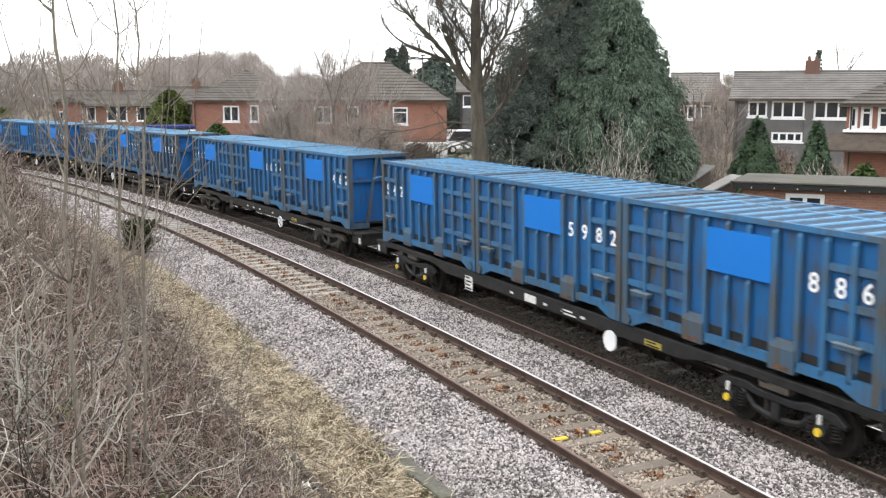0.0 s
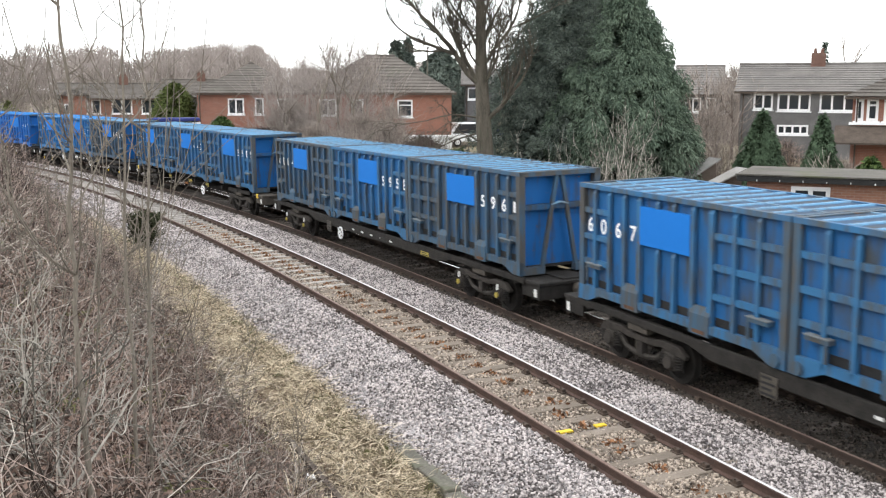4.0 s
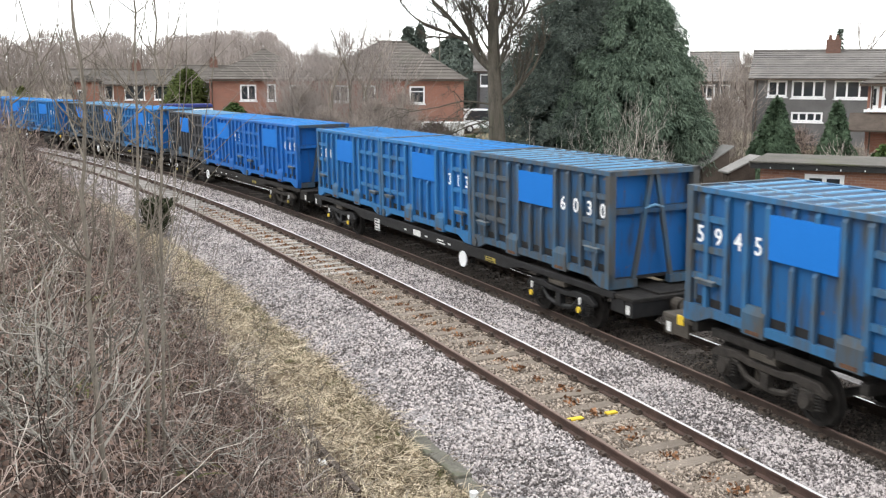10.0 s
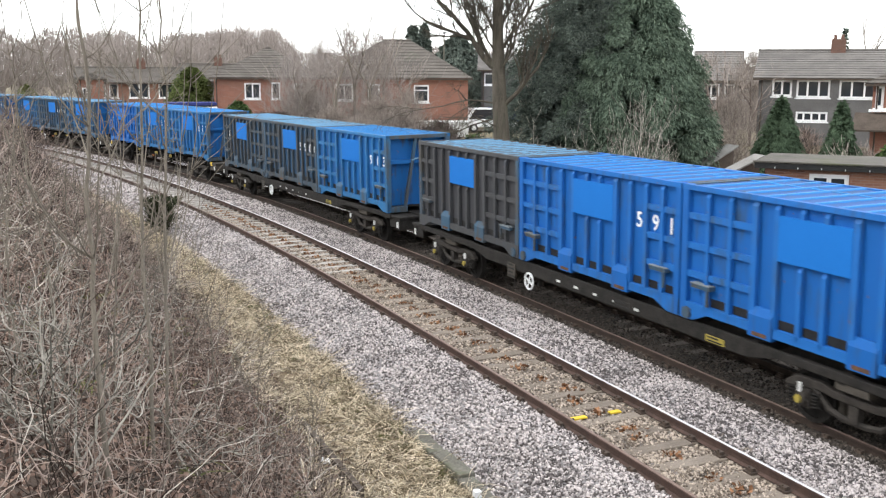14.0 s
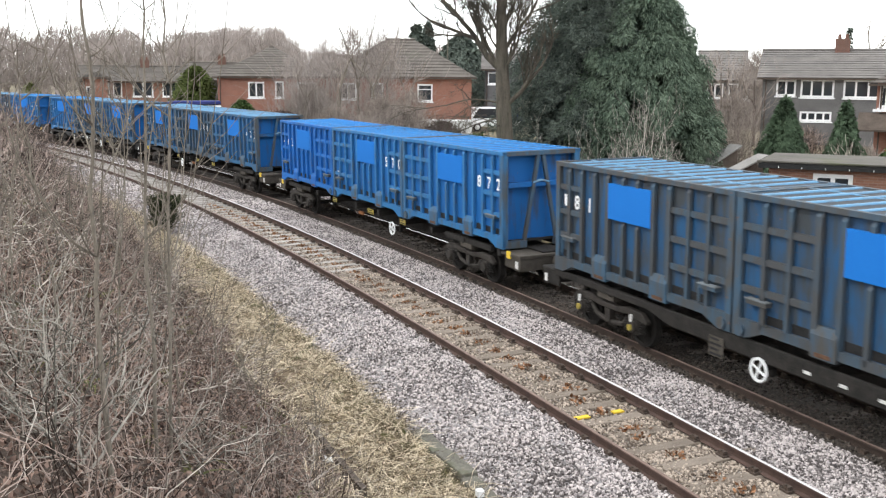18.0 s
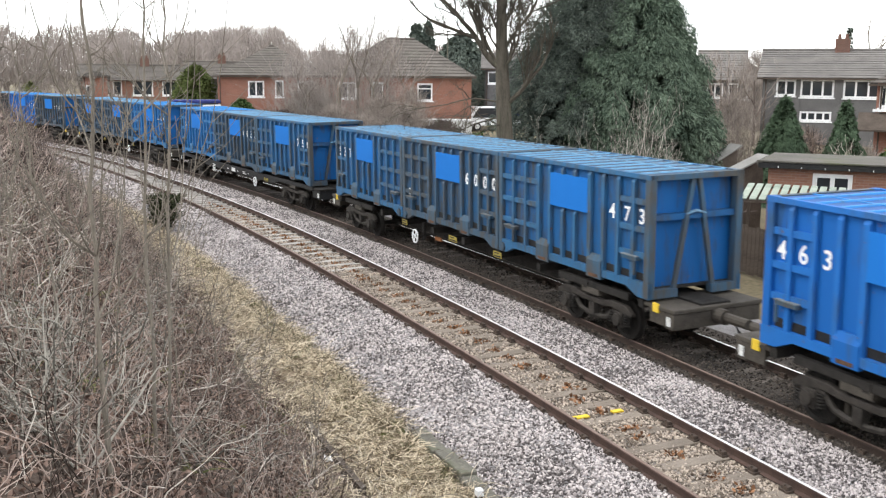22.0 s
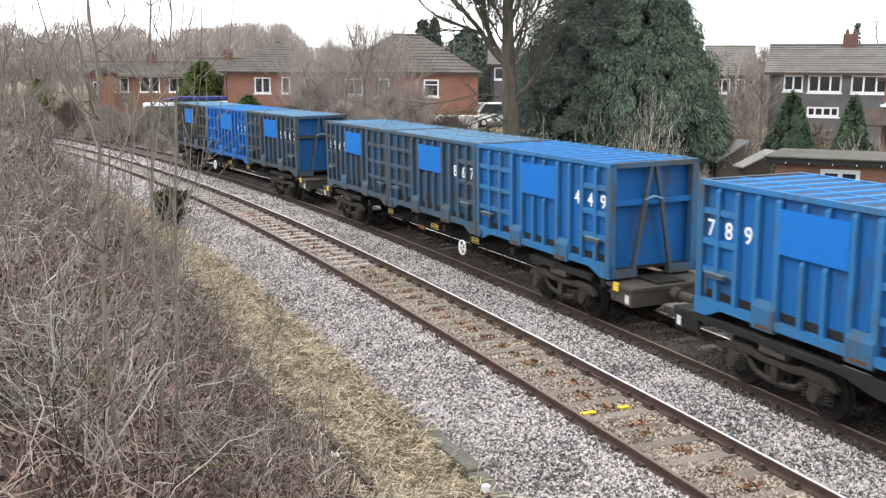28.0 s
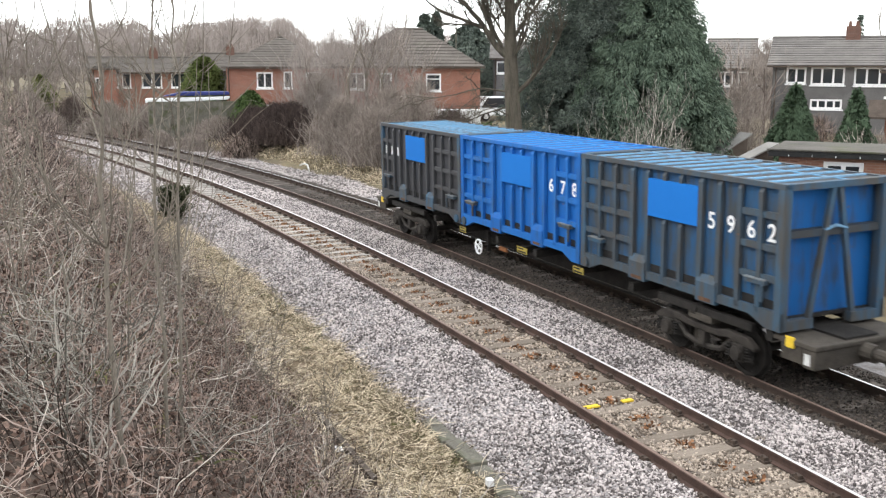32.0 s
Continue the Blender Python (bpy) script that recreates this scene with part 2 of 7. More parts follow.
GRASS = material("winter_grass", (0.14, 0.112, 0.078), (0.77, 0.665, 0.50), 0.9, 0.95, 0, 6, island=1.3, spec=0.05)
GRASS_GROUND = material("grassy_ground", (0.09, 0.068, 0.046), (0.28, 0.22, 0.15), 1.4, 1.0, 0.8, 16, third=(0.08, 0.075, 0.035), third_at=0.60, bump_scale=0.05)
GRASS_GREEN = material("green_grass", (0.075, 0.085, 0.036), (0.19, 0.185, 0.085), 1.2, 0.95, 0, 6, island=0.6, spec=0.05)
STEM = material("bramble_stems", (0.034, 0.025, 0.021), (0.40, 0.318, 0.275), 0.8, 0.9, 0, 5, island=1.5, spec=0.05)
STEM_GREY = material("bramble_stems_grey", (0.12, 0.105, 0.09), (0.56, 0.51, 0.45), 0.8, 0.9, 0, 5, island=1.0, spec=0.05)
LIMB_GREY = material("limbs_grey", (0.09, 0.085, 0.072), (0.40, 0.375, 0.33), 1.6, 0.9, 0, 9, island=0.9, spec=0.05)
TWIG_DARK = material("twigs_dark", (0.06, 0.047, 0.042), (0.17, 0.135, 0.12), 0.6, 0.95, 0, 5, island=0.7, spec=0.05)
# haze painted into the next two: paler twigs, low contrast on the skyline
TWIG_FAR_HAZED = material("twigs_far_hazed", (0.175, 0.148, 0.128), (0.37, 0.32, 0.285), 0.2, 0.95, 0, 5, island=0.8, spec=0.05)
TWIG_SKYLINE_HAZED = material("twigs_skyline_hazed", (0.27, 0.235, 0.215), (0.39, 0.345, 0.32), 0.1, 0.95, 0, 5, island=0.3, spec=0.05)
LITTER = material("leaf_litter", (0.065, 0.042, 0.034), (0.30, 0.212, 0.172), 1.0, 0.9, 0, 6, island=1.1, spec=0.05)
LEAF_ORANGE = material("fallen_leaves", (0.11, 0.055, 0.03), (0.36, 0.19, 0.105), 3, 0.85, 0, 8, island=1.0, spec=0.05)
BARK = material("bark_grey", (0.085, 0.072, 0.053), (0.20, 0.175, 0.135), 2.5, 0.95, 0.6, 30, stretch=(4, 4, 0.7), third=(0.13, 0.13, 0.08), third_at=0.6)
BARK_DARK = material("bark_dark", (0.05, 0.043, 0.034), (0.135, 0.118, 0.092), 2.5, 0.95, 0.8, 24, stretch=(4, 4, 0.7), third=(0.105, 0.11, 0.07), third_at=0.6)
BARK_PALE = material("bark_sapling", (0.105, 0.09, 0.072), (0.235, 0.205, 0.168), 4, 0.9, 0.3, 40, stretch=(3, 3, 0.8))
CYPRESS = material("cypress_foliage", (0.044, 0.057, 0.050), (0.162, 0.192, 0.162), 1.3, 0.9, 0, 7, island=0.45, spec=0.05)
CYPRESS_GOLD = material("golden_conifer", (0.038, 0.052, 0.018), (0.105, 0.125, 0.042), 0.7, 0.9, 0, 5, island=0.4, spec=0.05)
HEDGE_GOLD = material("yellow_green_conifer", (0.07, 0.085, 0.035), (0.20, 0.21, 0.085), 0.7, 0.9, 0, 5, island=0.5, spec=0.05)
FIR = material("fir_foliage", (0.035, 0.055, 0.034), (0.10, 0.145, 0.09), 0.7, 0.9, 0, 5, island=0.4, spec=0.05)
PRIVET = material("evergreen_shrub", (0.03, 0.055, 0.02), (0.10, 0.14, 0.05), 0.7, 0.9, 0, 5, island=0.8, spec=0.05)
BRICK = brick_material("brick_orange_red", (0.32, 0.142, 0.098), (0.22, 0.098, 0.07), (0.30, 0.26, 0.23))
BRICK_PALE = brick_material("brick_shed", (0.30, 0.155, 0.105), (0.20, 0.095, 0.068), (0.29, 0.26, 0.23))
ROOF = material("roof_tiles", (0.072, 0.064, 0.057), (0.14, 0.124, 0.11), 0.8, 0.9, 0.5, 14, third=(0.085, 0.085, 0.065), third_at=0.62)
ROOF_GREY = material("roof_tiles_grey", (0.11, 0.103, 0.098), (0.19, 0.178, 0.167), 0.8, 0.9, 0.5, 14)
CLADDING = material("hung_tiles_grey", (0.092, 0.090, 0.090), (0.165, 0.160, 0.158), 1, 0.9, 0.4, 20)
UPVC = material("white_window_frame", (0.78, 0.79, 0.79), (0.86, 0.86, 0.86), 3, 0.4, 0)
FELT = material("felt_roof", (0.066, 0.062, 0.055), (0.135, 0.125, 0.11), 1, 0.95, 0.3, 25, third=(0.085, 0.09, 0.05), third_at=0.56)
TIMBER_DARK = material("creosoted_timber", (0.05, 0.038, 0.03), (0.10, 0.08, 0.065), 3, 0.9, 0.4, 30)
CONCRETE = material("old_concrete", (0.085, 0.08, 0.065), (0.18, 0.17, 0.145), 3, 0.95, 0.4, 30, third=(0.07, 0.08, 0.04), third_at=0.56)
BLUE_COVER = material("blue_cover", (0.015, 0.02, 0.10), (0.03, 0.045, 0.2), 3, 0.5, 0.1)
CAR_BLUE = material("car_paint_blue", (0.01, 0.03, 0.28), (0.012, 0.035, 0.3), 2, 0.25, 0)
RUBBER = material("rubber", (0.012, 0.012, 0.012), (0.025, 0.025, 0.025), 9, 0.8, 0.1)
BRICK_SOOTY = brick_material("brick_chimney", (0.17, 0.085, 0.062), (0.10, 0.058, 0.046), (0.2, 0.17, 0.15))
TWIG_BUSH = material("twigs_dense_bush", (0.04, 0.031, 0.029), (0.115, 0.088, 0.078), 0.6, 0.95, 0, 5, island=0.7, spec=0.05)
EVERGREEN_DARK = material("dark_evergreen", (0.022, 0.03, 0.018), (0.10, 0.105, 0.062), 0.9, 0.9, 0, 5, island=0.8, spec=0.05)
LEAN_TO = material("lean_to_sheet", (0.17, 0.21, 0.17), (0.33, 0.37, 0.31), 3, 0.6, 0.1)
FELT_PALE = material("felt_roof_pale", (0.17, 0.165, 0.155), (0.30, 0.29, 0.275), 2, 0.95, 0.3, 25)
CYPRESS_BLUE = material("blue_cypress_foliage", (0.048, 0.072, 0.052), (0.180, 0.232, 0.170), 1.3, 0.9, 0, 7, island=0.45, spec=0.05)
GLASS = bpy.data.materials.new("window_glass")
GLASS.use_nodes = True
_g = GLASS.node_tree.nodes["Principled BSDF"]
_g.inputs["Base Color"].default_value, _g.inputs["Roughness"].default_value = (0.03, 0.035, 0.04, 1), 0.06
_g.inputs["Specular IOR Level"].default_value = 0.6


# ---- mesh helpers ----
def box(bm, x0, x1, y0, y1, z0, z1, m=None):
    v = [bm.verts.new((x, y, z)) for z in (z0, z1) for y in (y0, y1) for x in (x0, x1)]
    if m is not None:
        for w in v:
            w.co = m @ w.co
    for q in ((0, 2, 3, 1), (4, 5, 7, 6), (0, 1, 5, 4), (2, 6, 7, 3), (0, 4, 6, 2), (1, 3, 7, 5)):
        bm.faces.new([v[i] for i in q])
    return bm


def prism(bm, outline, depth, axis="y", at=0.0):
    """An outline (pairs) pushed through by depth along an axis."""
    def place(a, b, d):
        return {"y": (a, d, b), "x": (d, a, b), "z": (a, b, d)}[axis]
    lo = [bm.verts.new(place(a, b, at)) for a, b in outline]
    hi = [bm.verts.new(place(a, b, at + depth)) for a, b in outline]
    bm.faces.new(lo), bm.faces.new(hi[::-1])
    for i in range(len(lo)):
        j = (i + 1) % len(lo)
        bm.faces.new((lo[i], hi[i], hi[j], lo[j]))
    return bm


def tube(bm, points, radii, sides=8, caps=True):
    rings = []
    for i, p in enumerate(points):
        p = Vector(p)
        a, b = Vector(points[max(i - 1, 0)]), Vector(points[min(i + 1, len(points) - 1)])
        d = (b - a).normalized()
        u = d.orthogonal().normalized()
        w = d.cross(u)
        r = radii[i] if hasattr(radii, "__len__") else radii
        rings.append([bm.verts.new(p + r * (math.cos(t) * u + math.sin(t) * w)) for t in (2 * math.pi * k / sides for k in range(sides))])
    for r0, r1 in zip(rings, rings[1:]):
        for k in range(sides):
            bm.faces.new((r0[k], r0[(k + 1) % sides], r1[(k + 1) % sides], r1[k]))
    if caps:
        bm.faces.new(rings[0][::-1]), bm.faces.new(rings[-1])
    return bm


def disc_ring(bm, centre, axis, r0, r1, thick, n=20):
    """A flat ring (r0 > 0) or disc with thickness along the axis."""
    axis = Vector(axis).normalized()
    u = axis.orthogonal().normalized()
    w = axis.cross(u)
    c = Vector(centre)
    loops = []
    for r, d in ((r0, -thick / 2), (r1, -thick / 2), (r1, thick / 2), (r0, thick / 2)):
        loops.append([bm.verts.new(c + axis * d + r * (math.cos(t) * u + math.sin(t) * w)) for t in (2 * math.pi * k / n for k in range(n))])
    for a in range(4):
        A, B = loops[a], loops[(a + 1) % 4]
        for k in range(n):
            bm.faces.new((A[k], A[(k + 1) % n], B[(k + 1) % n], B[k]))
    return bm


def mesh_of(name, bm, soft=False):
    bmesh.ops.recalc_face_normals(bm, faces=bm.faces)
    me = bpy.data.meshes.new(name)
    bm.to_mesh(me)
    bm.free()
    if soft:
        me.shade_smooth()
    return me


def part(name, bm, mat, parent, label="", soft=False, bevel=0.0):
    me = bm if isinstance(bm, bpy.types.Mesh) else mesh_of(name, bm, soft)
    if not me.materials:
        me.materials.append(mat)
    ob = new(name, me)
    if me.materials[0] != mat:
        ob.material_slots[0].link = "OBJECT"
        ob.material_slots[0].material = mat
    ob.parent = parent
    if bevel:
        b = ob.modifiers.new("edges", "BEVEL")
        b.width, b.segments, b.limit_method = bevel, 1, "ANGLE"
    if label:
        ob["label"] = label
    return ob


def thing(name, m, label, category, group="", kind=""):
    ob = new(name)
    ob.matrix_world = m
    ob.empty_display_size = 0.2
    return tagged(ob, label, category, group, kind)


def raw_mesh(name, verts, faces, mat, parent=None, label="", category="", kind="", soft=False):
    me = bpy.data.meshes.new(name)
    me.from_pydata(verts, [], faces)
    me.materials.append(mat)
    if soft:
        me.shade_smooth()
    ob = new(name, me)
    if parent:
        ob.parent = parent
    return tagged(ob, label, category, "", kind)


# ---- the line: a curve that tightens away from the viewer ----
STEP = 0.5
S_AXIS = np.arange(-330, 60, STEP)
HEADING_CURVE = -0.001787 + 6.03e-5 * np.clip(S_AXIS, -115, 0) - 3.9e-5 * np.clip(S_AXIS + 30, -85, 0)
HEADING_CURVE = np.where(S_AXIS < -150, 0.0, HEADING_CURVE)
_zero = int(np.argmin(abs(S_AXIS)))
TURN = np.cumsum(HEADING_CURVE) * STEP
TURN -= TURN[_zero]
LINE_X, LINE_Y = np.cumsum(np.cos(TURN)) * STEP, np.cumsum(np.sin(TURN)) * STEP
LINE_X, LINE_Y = LINE_X - LINE_X[_zero], LINE_Y - LINE_Y[_zero] + 8.39
CANT, SPACING, GAUGE = 0.0205, 3.547, 1.53


def line(s, off=0.0, z=0.0):
    """A point s metres along the near track, off metres beyond it, at height z."""
    a = np.interp(s, S_AXIS, TURN)
    return Vector((np.interp(s, S_AXIS, LINE_X) - off * math.sin(a), np.interp(s, S_AXIS, LINE_Y) + off * math.cos(a), z))


def on_track(s, track=0):
    """The pose of a piece of track at s, canted; x runs along the line, y away from the viewer."""
    a = np.interp(s, S_AXIS, TURN)
    return Matrix.Translation(line(s, track * SPACING)) @ Matrix.Rotation(a, 4, "Z") @ Matrix.Rotation(CANT, 4, "X")


# ---- ground: one sheet, cut by the line, to the horizon ----
def bank_height(s, o):
    """Height of the ground o metres beyond the near track."""
    far = 0.1 + 1.0 * np.clip((-34 - s) / 10, 0, 1) * np.clip((s + 100) / 20, 0, 1)
    return np.interp(o, [-11, -9.2, -8.0, -4.6, -3.2, -2.6], [3.75, 3.6, 2.9, -0.2, -0.36, -0.75]) * (o < 2) + \
        (o >= 2) * (np.interp(o, [6.2, 7.2, 8.0], [-0.75, -0.4, -0.25]) + (far + 0.25) * np.clip((o - 8.0) / 3.0, 0, 1))


def along_of(x, y):
    """s and o of places in the plan (the nearest point of the near track)."""
    keep = slice(0, len(S_AXIS), 2)
    sx, sy, sa, ss = LINE_X[keep], LINE_Y[keep], TURN[keep], S_AXIS[keep]
    i = np.concatenate([np.argmin((sx[None] - a[:, None]) ** 2 + (sy[None] - b[:, None]) ** 2, 1) for a, b in zip(np.array_split(x, 40), np.array_split(y, 40))])
    dx, dy = x - sx[i], y - sy[i]
    return ss[i] + dx * np.cos(sa[i]) + dy * np.sin(sa[i]), -dx * np.sin(sa[i]) + dy * np.cos(sa[i])


def ground_z(x, y):
    x, y = np.atleast_1d(np.array(x, float)), np.atleast_1d(np.array(y, float))
    s, o = along_of(x, y)
    return bank_height(s, o) + relief(x, y, o)


def relief(x, y, o):
    """Small unevenness of the ground, least beside the line."""
    r = np.array([noise.noise((a * 0.7, b * 0.7, 0)) * 0.13 + noise.noise((a * 0.13, b * 0.13, 5)) * 0.25 for a, b in zip(x, y)])
    return r * np.where((o > -4.2) & (o < 7.6), 0.25, 1.0) * np.where(abs(x) + abs(y) > 400, 0, 1)


def build_ground():
    xs = np.concatenate([[-2500, -1500, -900, -500, -320, -240, -190], np.arange(-160, -45, 1.0), np.arange(-45, 8, 0.45), np.arange(8, 40, 2), [60, 120, 300, 900, 2500]])
    ys = np.concatenate([[-2500, -900, -300, -140, -90], np.arange(-60, -8, 1.5), np.arange(-8, 26, 0.45), np.arange(26, 70, 2.0), [90, 140, 300, 900, 2500]])
    gx, gy = (a.ravel() for a in np.meshgrid(xs, ys))
    s, o = along_of(gx, gy)
    z = bank_height(s, o)
    z = z + relief(gx, gy, o)
    w, h = len(xs), len(ys)
    faces = [(j * w + i, j * w + i + 1, (j + 1) * w + i + 1, (j + 1) * w + i) for j in range(h - 1) for i in range(w - 1)]
    me = bpy.data.meshes.new("ground")
    me.from_pydata(np.stack([gx, gy, z], 1).tolist(), [], faces)
    me.materials.append(GROUND), me.materials.append(SOIL), me.materials.append(GRASS_GROUND)
    mid = o.reshape(h, w)[:-1, :-1].ravel()
    me.polygons.foreach_set("material_index", np.where((mid < -4.7) & (mid > -30), 1, np.where((mid < 2) & (mid > -30), 2, 0)))
    me.shade_smooth()
    tagged(new("ground", me), "rough winter ground with a soil and leaf-litter bank", "ground", kind="structure")


build_ground()


def bed_z(o):
    return np.interp(o, [-2.95, -2.5, -1.62, -1.3, -0.86, -0.76, 0.76, 0.86, 1.3, 1.75, 2.2, SPACING + 1.3, SPACING + 1.6, 6.9, 7.6, 8.5],
                     [-0.52, -0.40, -0.195, -0.165, -0.165, -0.195, -0.19, -0.155, -0.13, -0.12, -0.15, -0.17, -0.20, -0.36, -0.34, -0.30])


def strip(name, o0, o1, steps, mat, label, s0=-160, s1=30, ds=0.5):
    """A lengthwise strip of the ballast bed."""
    ss, os = np.arange(s0, s1, ds), np.linspace(o0, o1, steps)
    verts, faces = [], []
    for s in ss:
        for o in os:
            p = line(s, o, float(bed_z(o)) + 0.025 * noise.noise((s * 1.3, o * 1.9, 3)))
            verts.append(p)
    n = len(os)
    for i in range(len(ss) - 1):
        for j in range(n - 1):
            faces.append((i * n + j, (i + 1) * n + j, (i + 1) * n + j + 1, i * n + j + 1))
    return raw_mesh(name, verts, faces, mat, None, label, "ballast", "structure", True)


strip("ballast_shoulder", -2.95, -0.80, 9, BALLAST, "pale grey crushed-stone ballast shoulder")
strip("ballast_bed", -0.80, 0.78, 6, BALLAST_DIRTY, "brownish ballast between the near rails")
strip("ballast_middle", 0.78, 2.45, 7, BALLAST, "pale grey ballast between the two tracks")
strip("ballast_far_bed", 2.45, 5.5, 10, BALLAST_DARK, "dark brown ballast under the far track")
strip("ballast_far_shoulder", 5.5, 8.5, 12, BALLAST, "grey ballast shoulder beside the far track")


def stones(name, o0, o1, count, mat, label, s0=-42.0, s1=-8.5, size=0.028):
    rng = np.random.default_rng(int(abs(o0) * 100) + 7)
    base = np.array([(1, 0, 0), (-1, 0, 0), (0, 1, 0), (0, -1, 0), (0, 0, 1), (0, 0, -1)], float)
    tri = np.array([(0, 2, 4), (2, 1, 4), (1, 3, 4), (3, 0, 4), (2, 0, 5), (1, 2, 5), (3, 1, 5), (0, 3, 5)])
    s = s1 + (s0 - s1) * rng.random(count) ** 1.6
    if abs(o0) < 0.8:
        # fewer stones lie on the sleepers than between them
        k = np.round((-4 - s) / 0.68)
        near = abs(-4 - k * 0.68 - s) < 0.15
        s = np.where(near & (rng.random(count) < 0.45), s + 0.34, s)
    o = rng.uniform(o0, o1, count)
    a = np.interp(s, S_AXIS, TURN)
    c = np.stack([np.interp(s, S_AXIS, LINE_X) - o * np.sin(a), np.interp(s, S_AXIS, LINE_Y) + o * np.cos(a), bed_z(o) + (0.012 if abs(o0) < 0.8 else 0.004)], 1)
    r = size * rng.uniform(0.55, 1.35, count)
    v = base[None] * (r[:, None, None] * rng.uniform(0.6, 1.25, (count, 6, 1))) + rng.normal(0, 0.007, (count, 6, 3))
    q = rng.normal(size=(count, 4))
    q /= np.linalg.norm(q, axis=1)[:, None]
    w, x, y, z = q.T
    rot = np.stack([1 - 2 * (y * y + z * z), 2 * (x * y - z * w), 2 * (x * z + y * w), 2 * (x * y + z * w), 1 - 2 * (x * x + z * z), 2 * (y * z - x * w),
                    2 * (x * z - y * w), 2 * (y * z + x * w), 1 - 2 * (x * x + y * y)], 1).reshape(-1, 3, 3)
    v = np.einsum("nij,nkj->nki", rot, v) + c[:, None]
    f = (tri[None] + 6 * np.arange(count)[:, None, None]).reshape(-1, 3)
    fast_mesh(name, v.reshape(-1, 3), f, mat, label, "ballast")


def fast_mesh(name, v, f, mat, label, category, parent=None, kind="stuff"):
    """A large joined mesh from arrays of triangles or quads."""
    k = f.shape[1]
    me = bpy.data.meshes.new(name)
    me.vertices.add(len(v)), me.loops.add(f.size), me.polygons.add(len(f))
    me.vertices.foreach_set("co", np.ascontiguousarray(v, dtype=np.float32).ravel())
    me.loops.foreach_set("vertex_index", np.ascontiguousarray(f, dtype=np.int32).ravel())
    me.polygons.foreach_set("loop_start", np.arange(0, f.size, k, dtype=np.int32))
    me.update(calc_edges=True)
    me.validate()
    me.materials.append(mat)
    ob = new(name, me)
    if parent is not None:
        ob.parent = parent
    return tagged(ob, label, category, "", kind)


stones("ballast_stones", -2.85, -0.85, 42000, STONE, "loose pale grey ballast stones")
stones("ballast_stones", -0.70, 0.72, 22000, STONE_DIRTY, "loose brownish ballast stones between the rails")
stones("ballast_stones", 0.86, 2.5, 34000, STONE, "loose pale grey ballast stones between the tracks")
for lo, hi, n in ((-2.85, -0.86, 11000), (0.87, 2.5, 9000), (5.4, 8.2, 12000)):
    stones("ballast_stones", lo, hi, n, STONE, "pale grey ballast stones along the curve", -95.0, -40.0, 0.045)
stones("ballast_stones", 2.5, 5.4, 16000, STONE_DARK, "loose dark ballast stones")


# ---- tracks ----
def sweep(outline, off, track, s0, s1, ds=1.0):
    """A rail profile (pairs: across, height) swept along a track."""
    bm = bmesh.new()
    rings = []
    for s in np.arange(s0, s1, ds):
        m = on_track(s, track)
        rings.append([bm.verts.new(m @ Vector((0, off + y, z))) for y, z in outline])
    n = len(outline)
    for r0, r1 in zip(rings, rings[1:]):
        for k in range(n):
            bm.faces.new((r0[k], r1[k], r1[(k + 1) % n], r0[(k + 1) % n]))
    bm.faces.new(rings[0]), bm.faces.new(rings[-1])
    return bm


RAIL = [(-0.07, -0.159), (0.07, -0.159), (0.07, -0.148), (0.012, -0.128), (0.012, -0.045), (0.036, -0.034), (0.036, -0.006), (0.027, 0.0),
        (-0.027, 0.0), (-0.036, -0.006), (-0.036, -0.034), (-0.012, -0.045), (-0.012, -0.128), (-0.07, -0.148)]
HEAD = [(-0.027, -0.004), (0.027, -0.004), (0.026, 0.001), (0.014, 0.004), (0.0, 0.005), (-0.014, 0.004), (-0.026, 0.001)]


def build_track(track, tops, sleeper_mat, label):
    ob = thing("railway_track", Matrix(), label, "railway track", kind="structure")
    for side, top in zip((-1, 1), tops):
        rail = part("rail", sweep(RAIL, side * GAUGE / 2, track, -160, 30), RAIL_SIDE_SHADED if track else RAIL_SIDE, ob, "rusty steel rail")
        part("rail_head", sweep(HEAD, side * GAUGE / 2, track, -160, 30), top, rail, "worn running surface")
    bm = bmesh.new()
    box(bm, -0.125, 0.125, -1.3, 1.3, -0.30, -0.162)
    bmesh.ops.bevel(bm, geom=bm.edges[:], offset=0.012, segments=1, affect="EDGES")
    sleeper = mesh_of("sleeper", bm)
    bm = bmesh.new()
    box(bm, -0.09, 0.09, -0.17, 0.17, -0.165, -0.135)
    for y in (-0.11, 0.11):
        box(bm, -0.06, 0.06, y - 0.04, y + 0.04, -0.135, -0.085)
        tube(bm, [(0, y * 1.25, -0.135), (0, y * 1.25, -0.06)], 0.018, 6)
    chair = mesh_of("rail_chair", bm)
    rng = random.Random(3 + track)
    for i in range(180):
        s = -4 - i * 0.68
        m = on_track(s + rng.uniform(-0.03, 0.03), track) @ Matrix.Rotation(rng.uniform(-0.02, 0.02), 4, "Z") @ Matrix.Translation((0, rng.uniform(-0.03, 0.03), rng.uniform(-0.012, 0.006)))
        sl = part("sleeper", sleeper, SLEEPER_BEYOND_PALE if track == 0 and i > 33 else sleeper_mat, ob)
        sl.matrix_world = m
        if i < 75:
            for y in (-GAUGE / 2, GAUGE / 2):
                ch = part("rail_chair", chair, CHAIR, ob)
                ch.matrix_world = on_track(s, track) @ Matrix.Translation((0, y, 0))
    return ob


build_track(0, (RAIL_DULL, RAIL_TOP_GLINT), SLEEPER, "railway track with rusty rails on weathered sleepers")
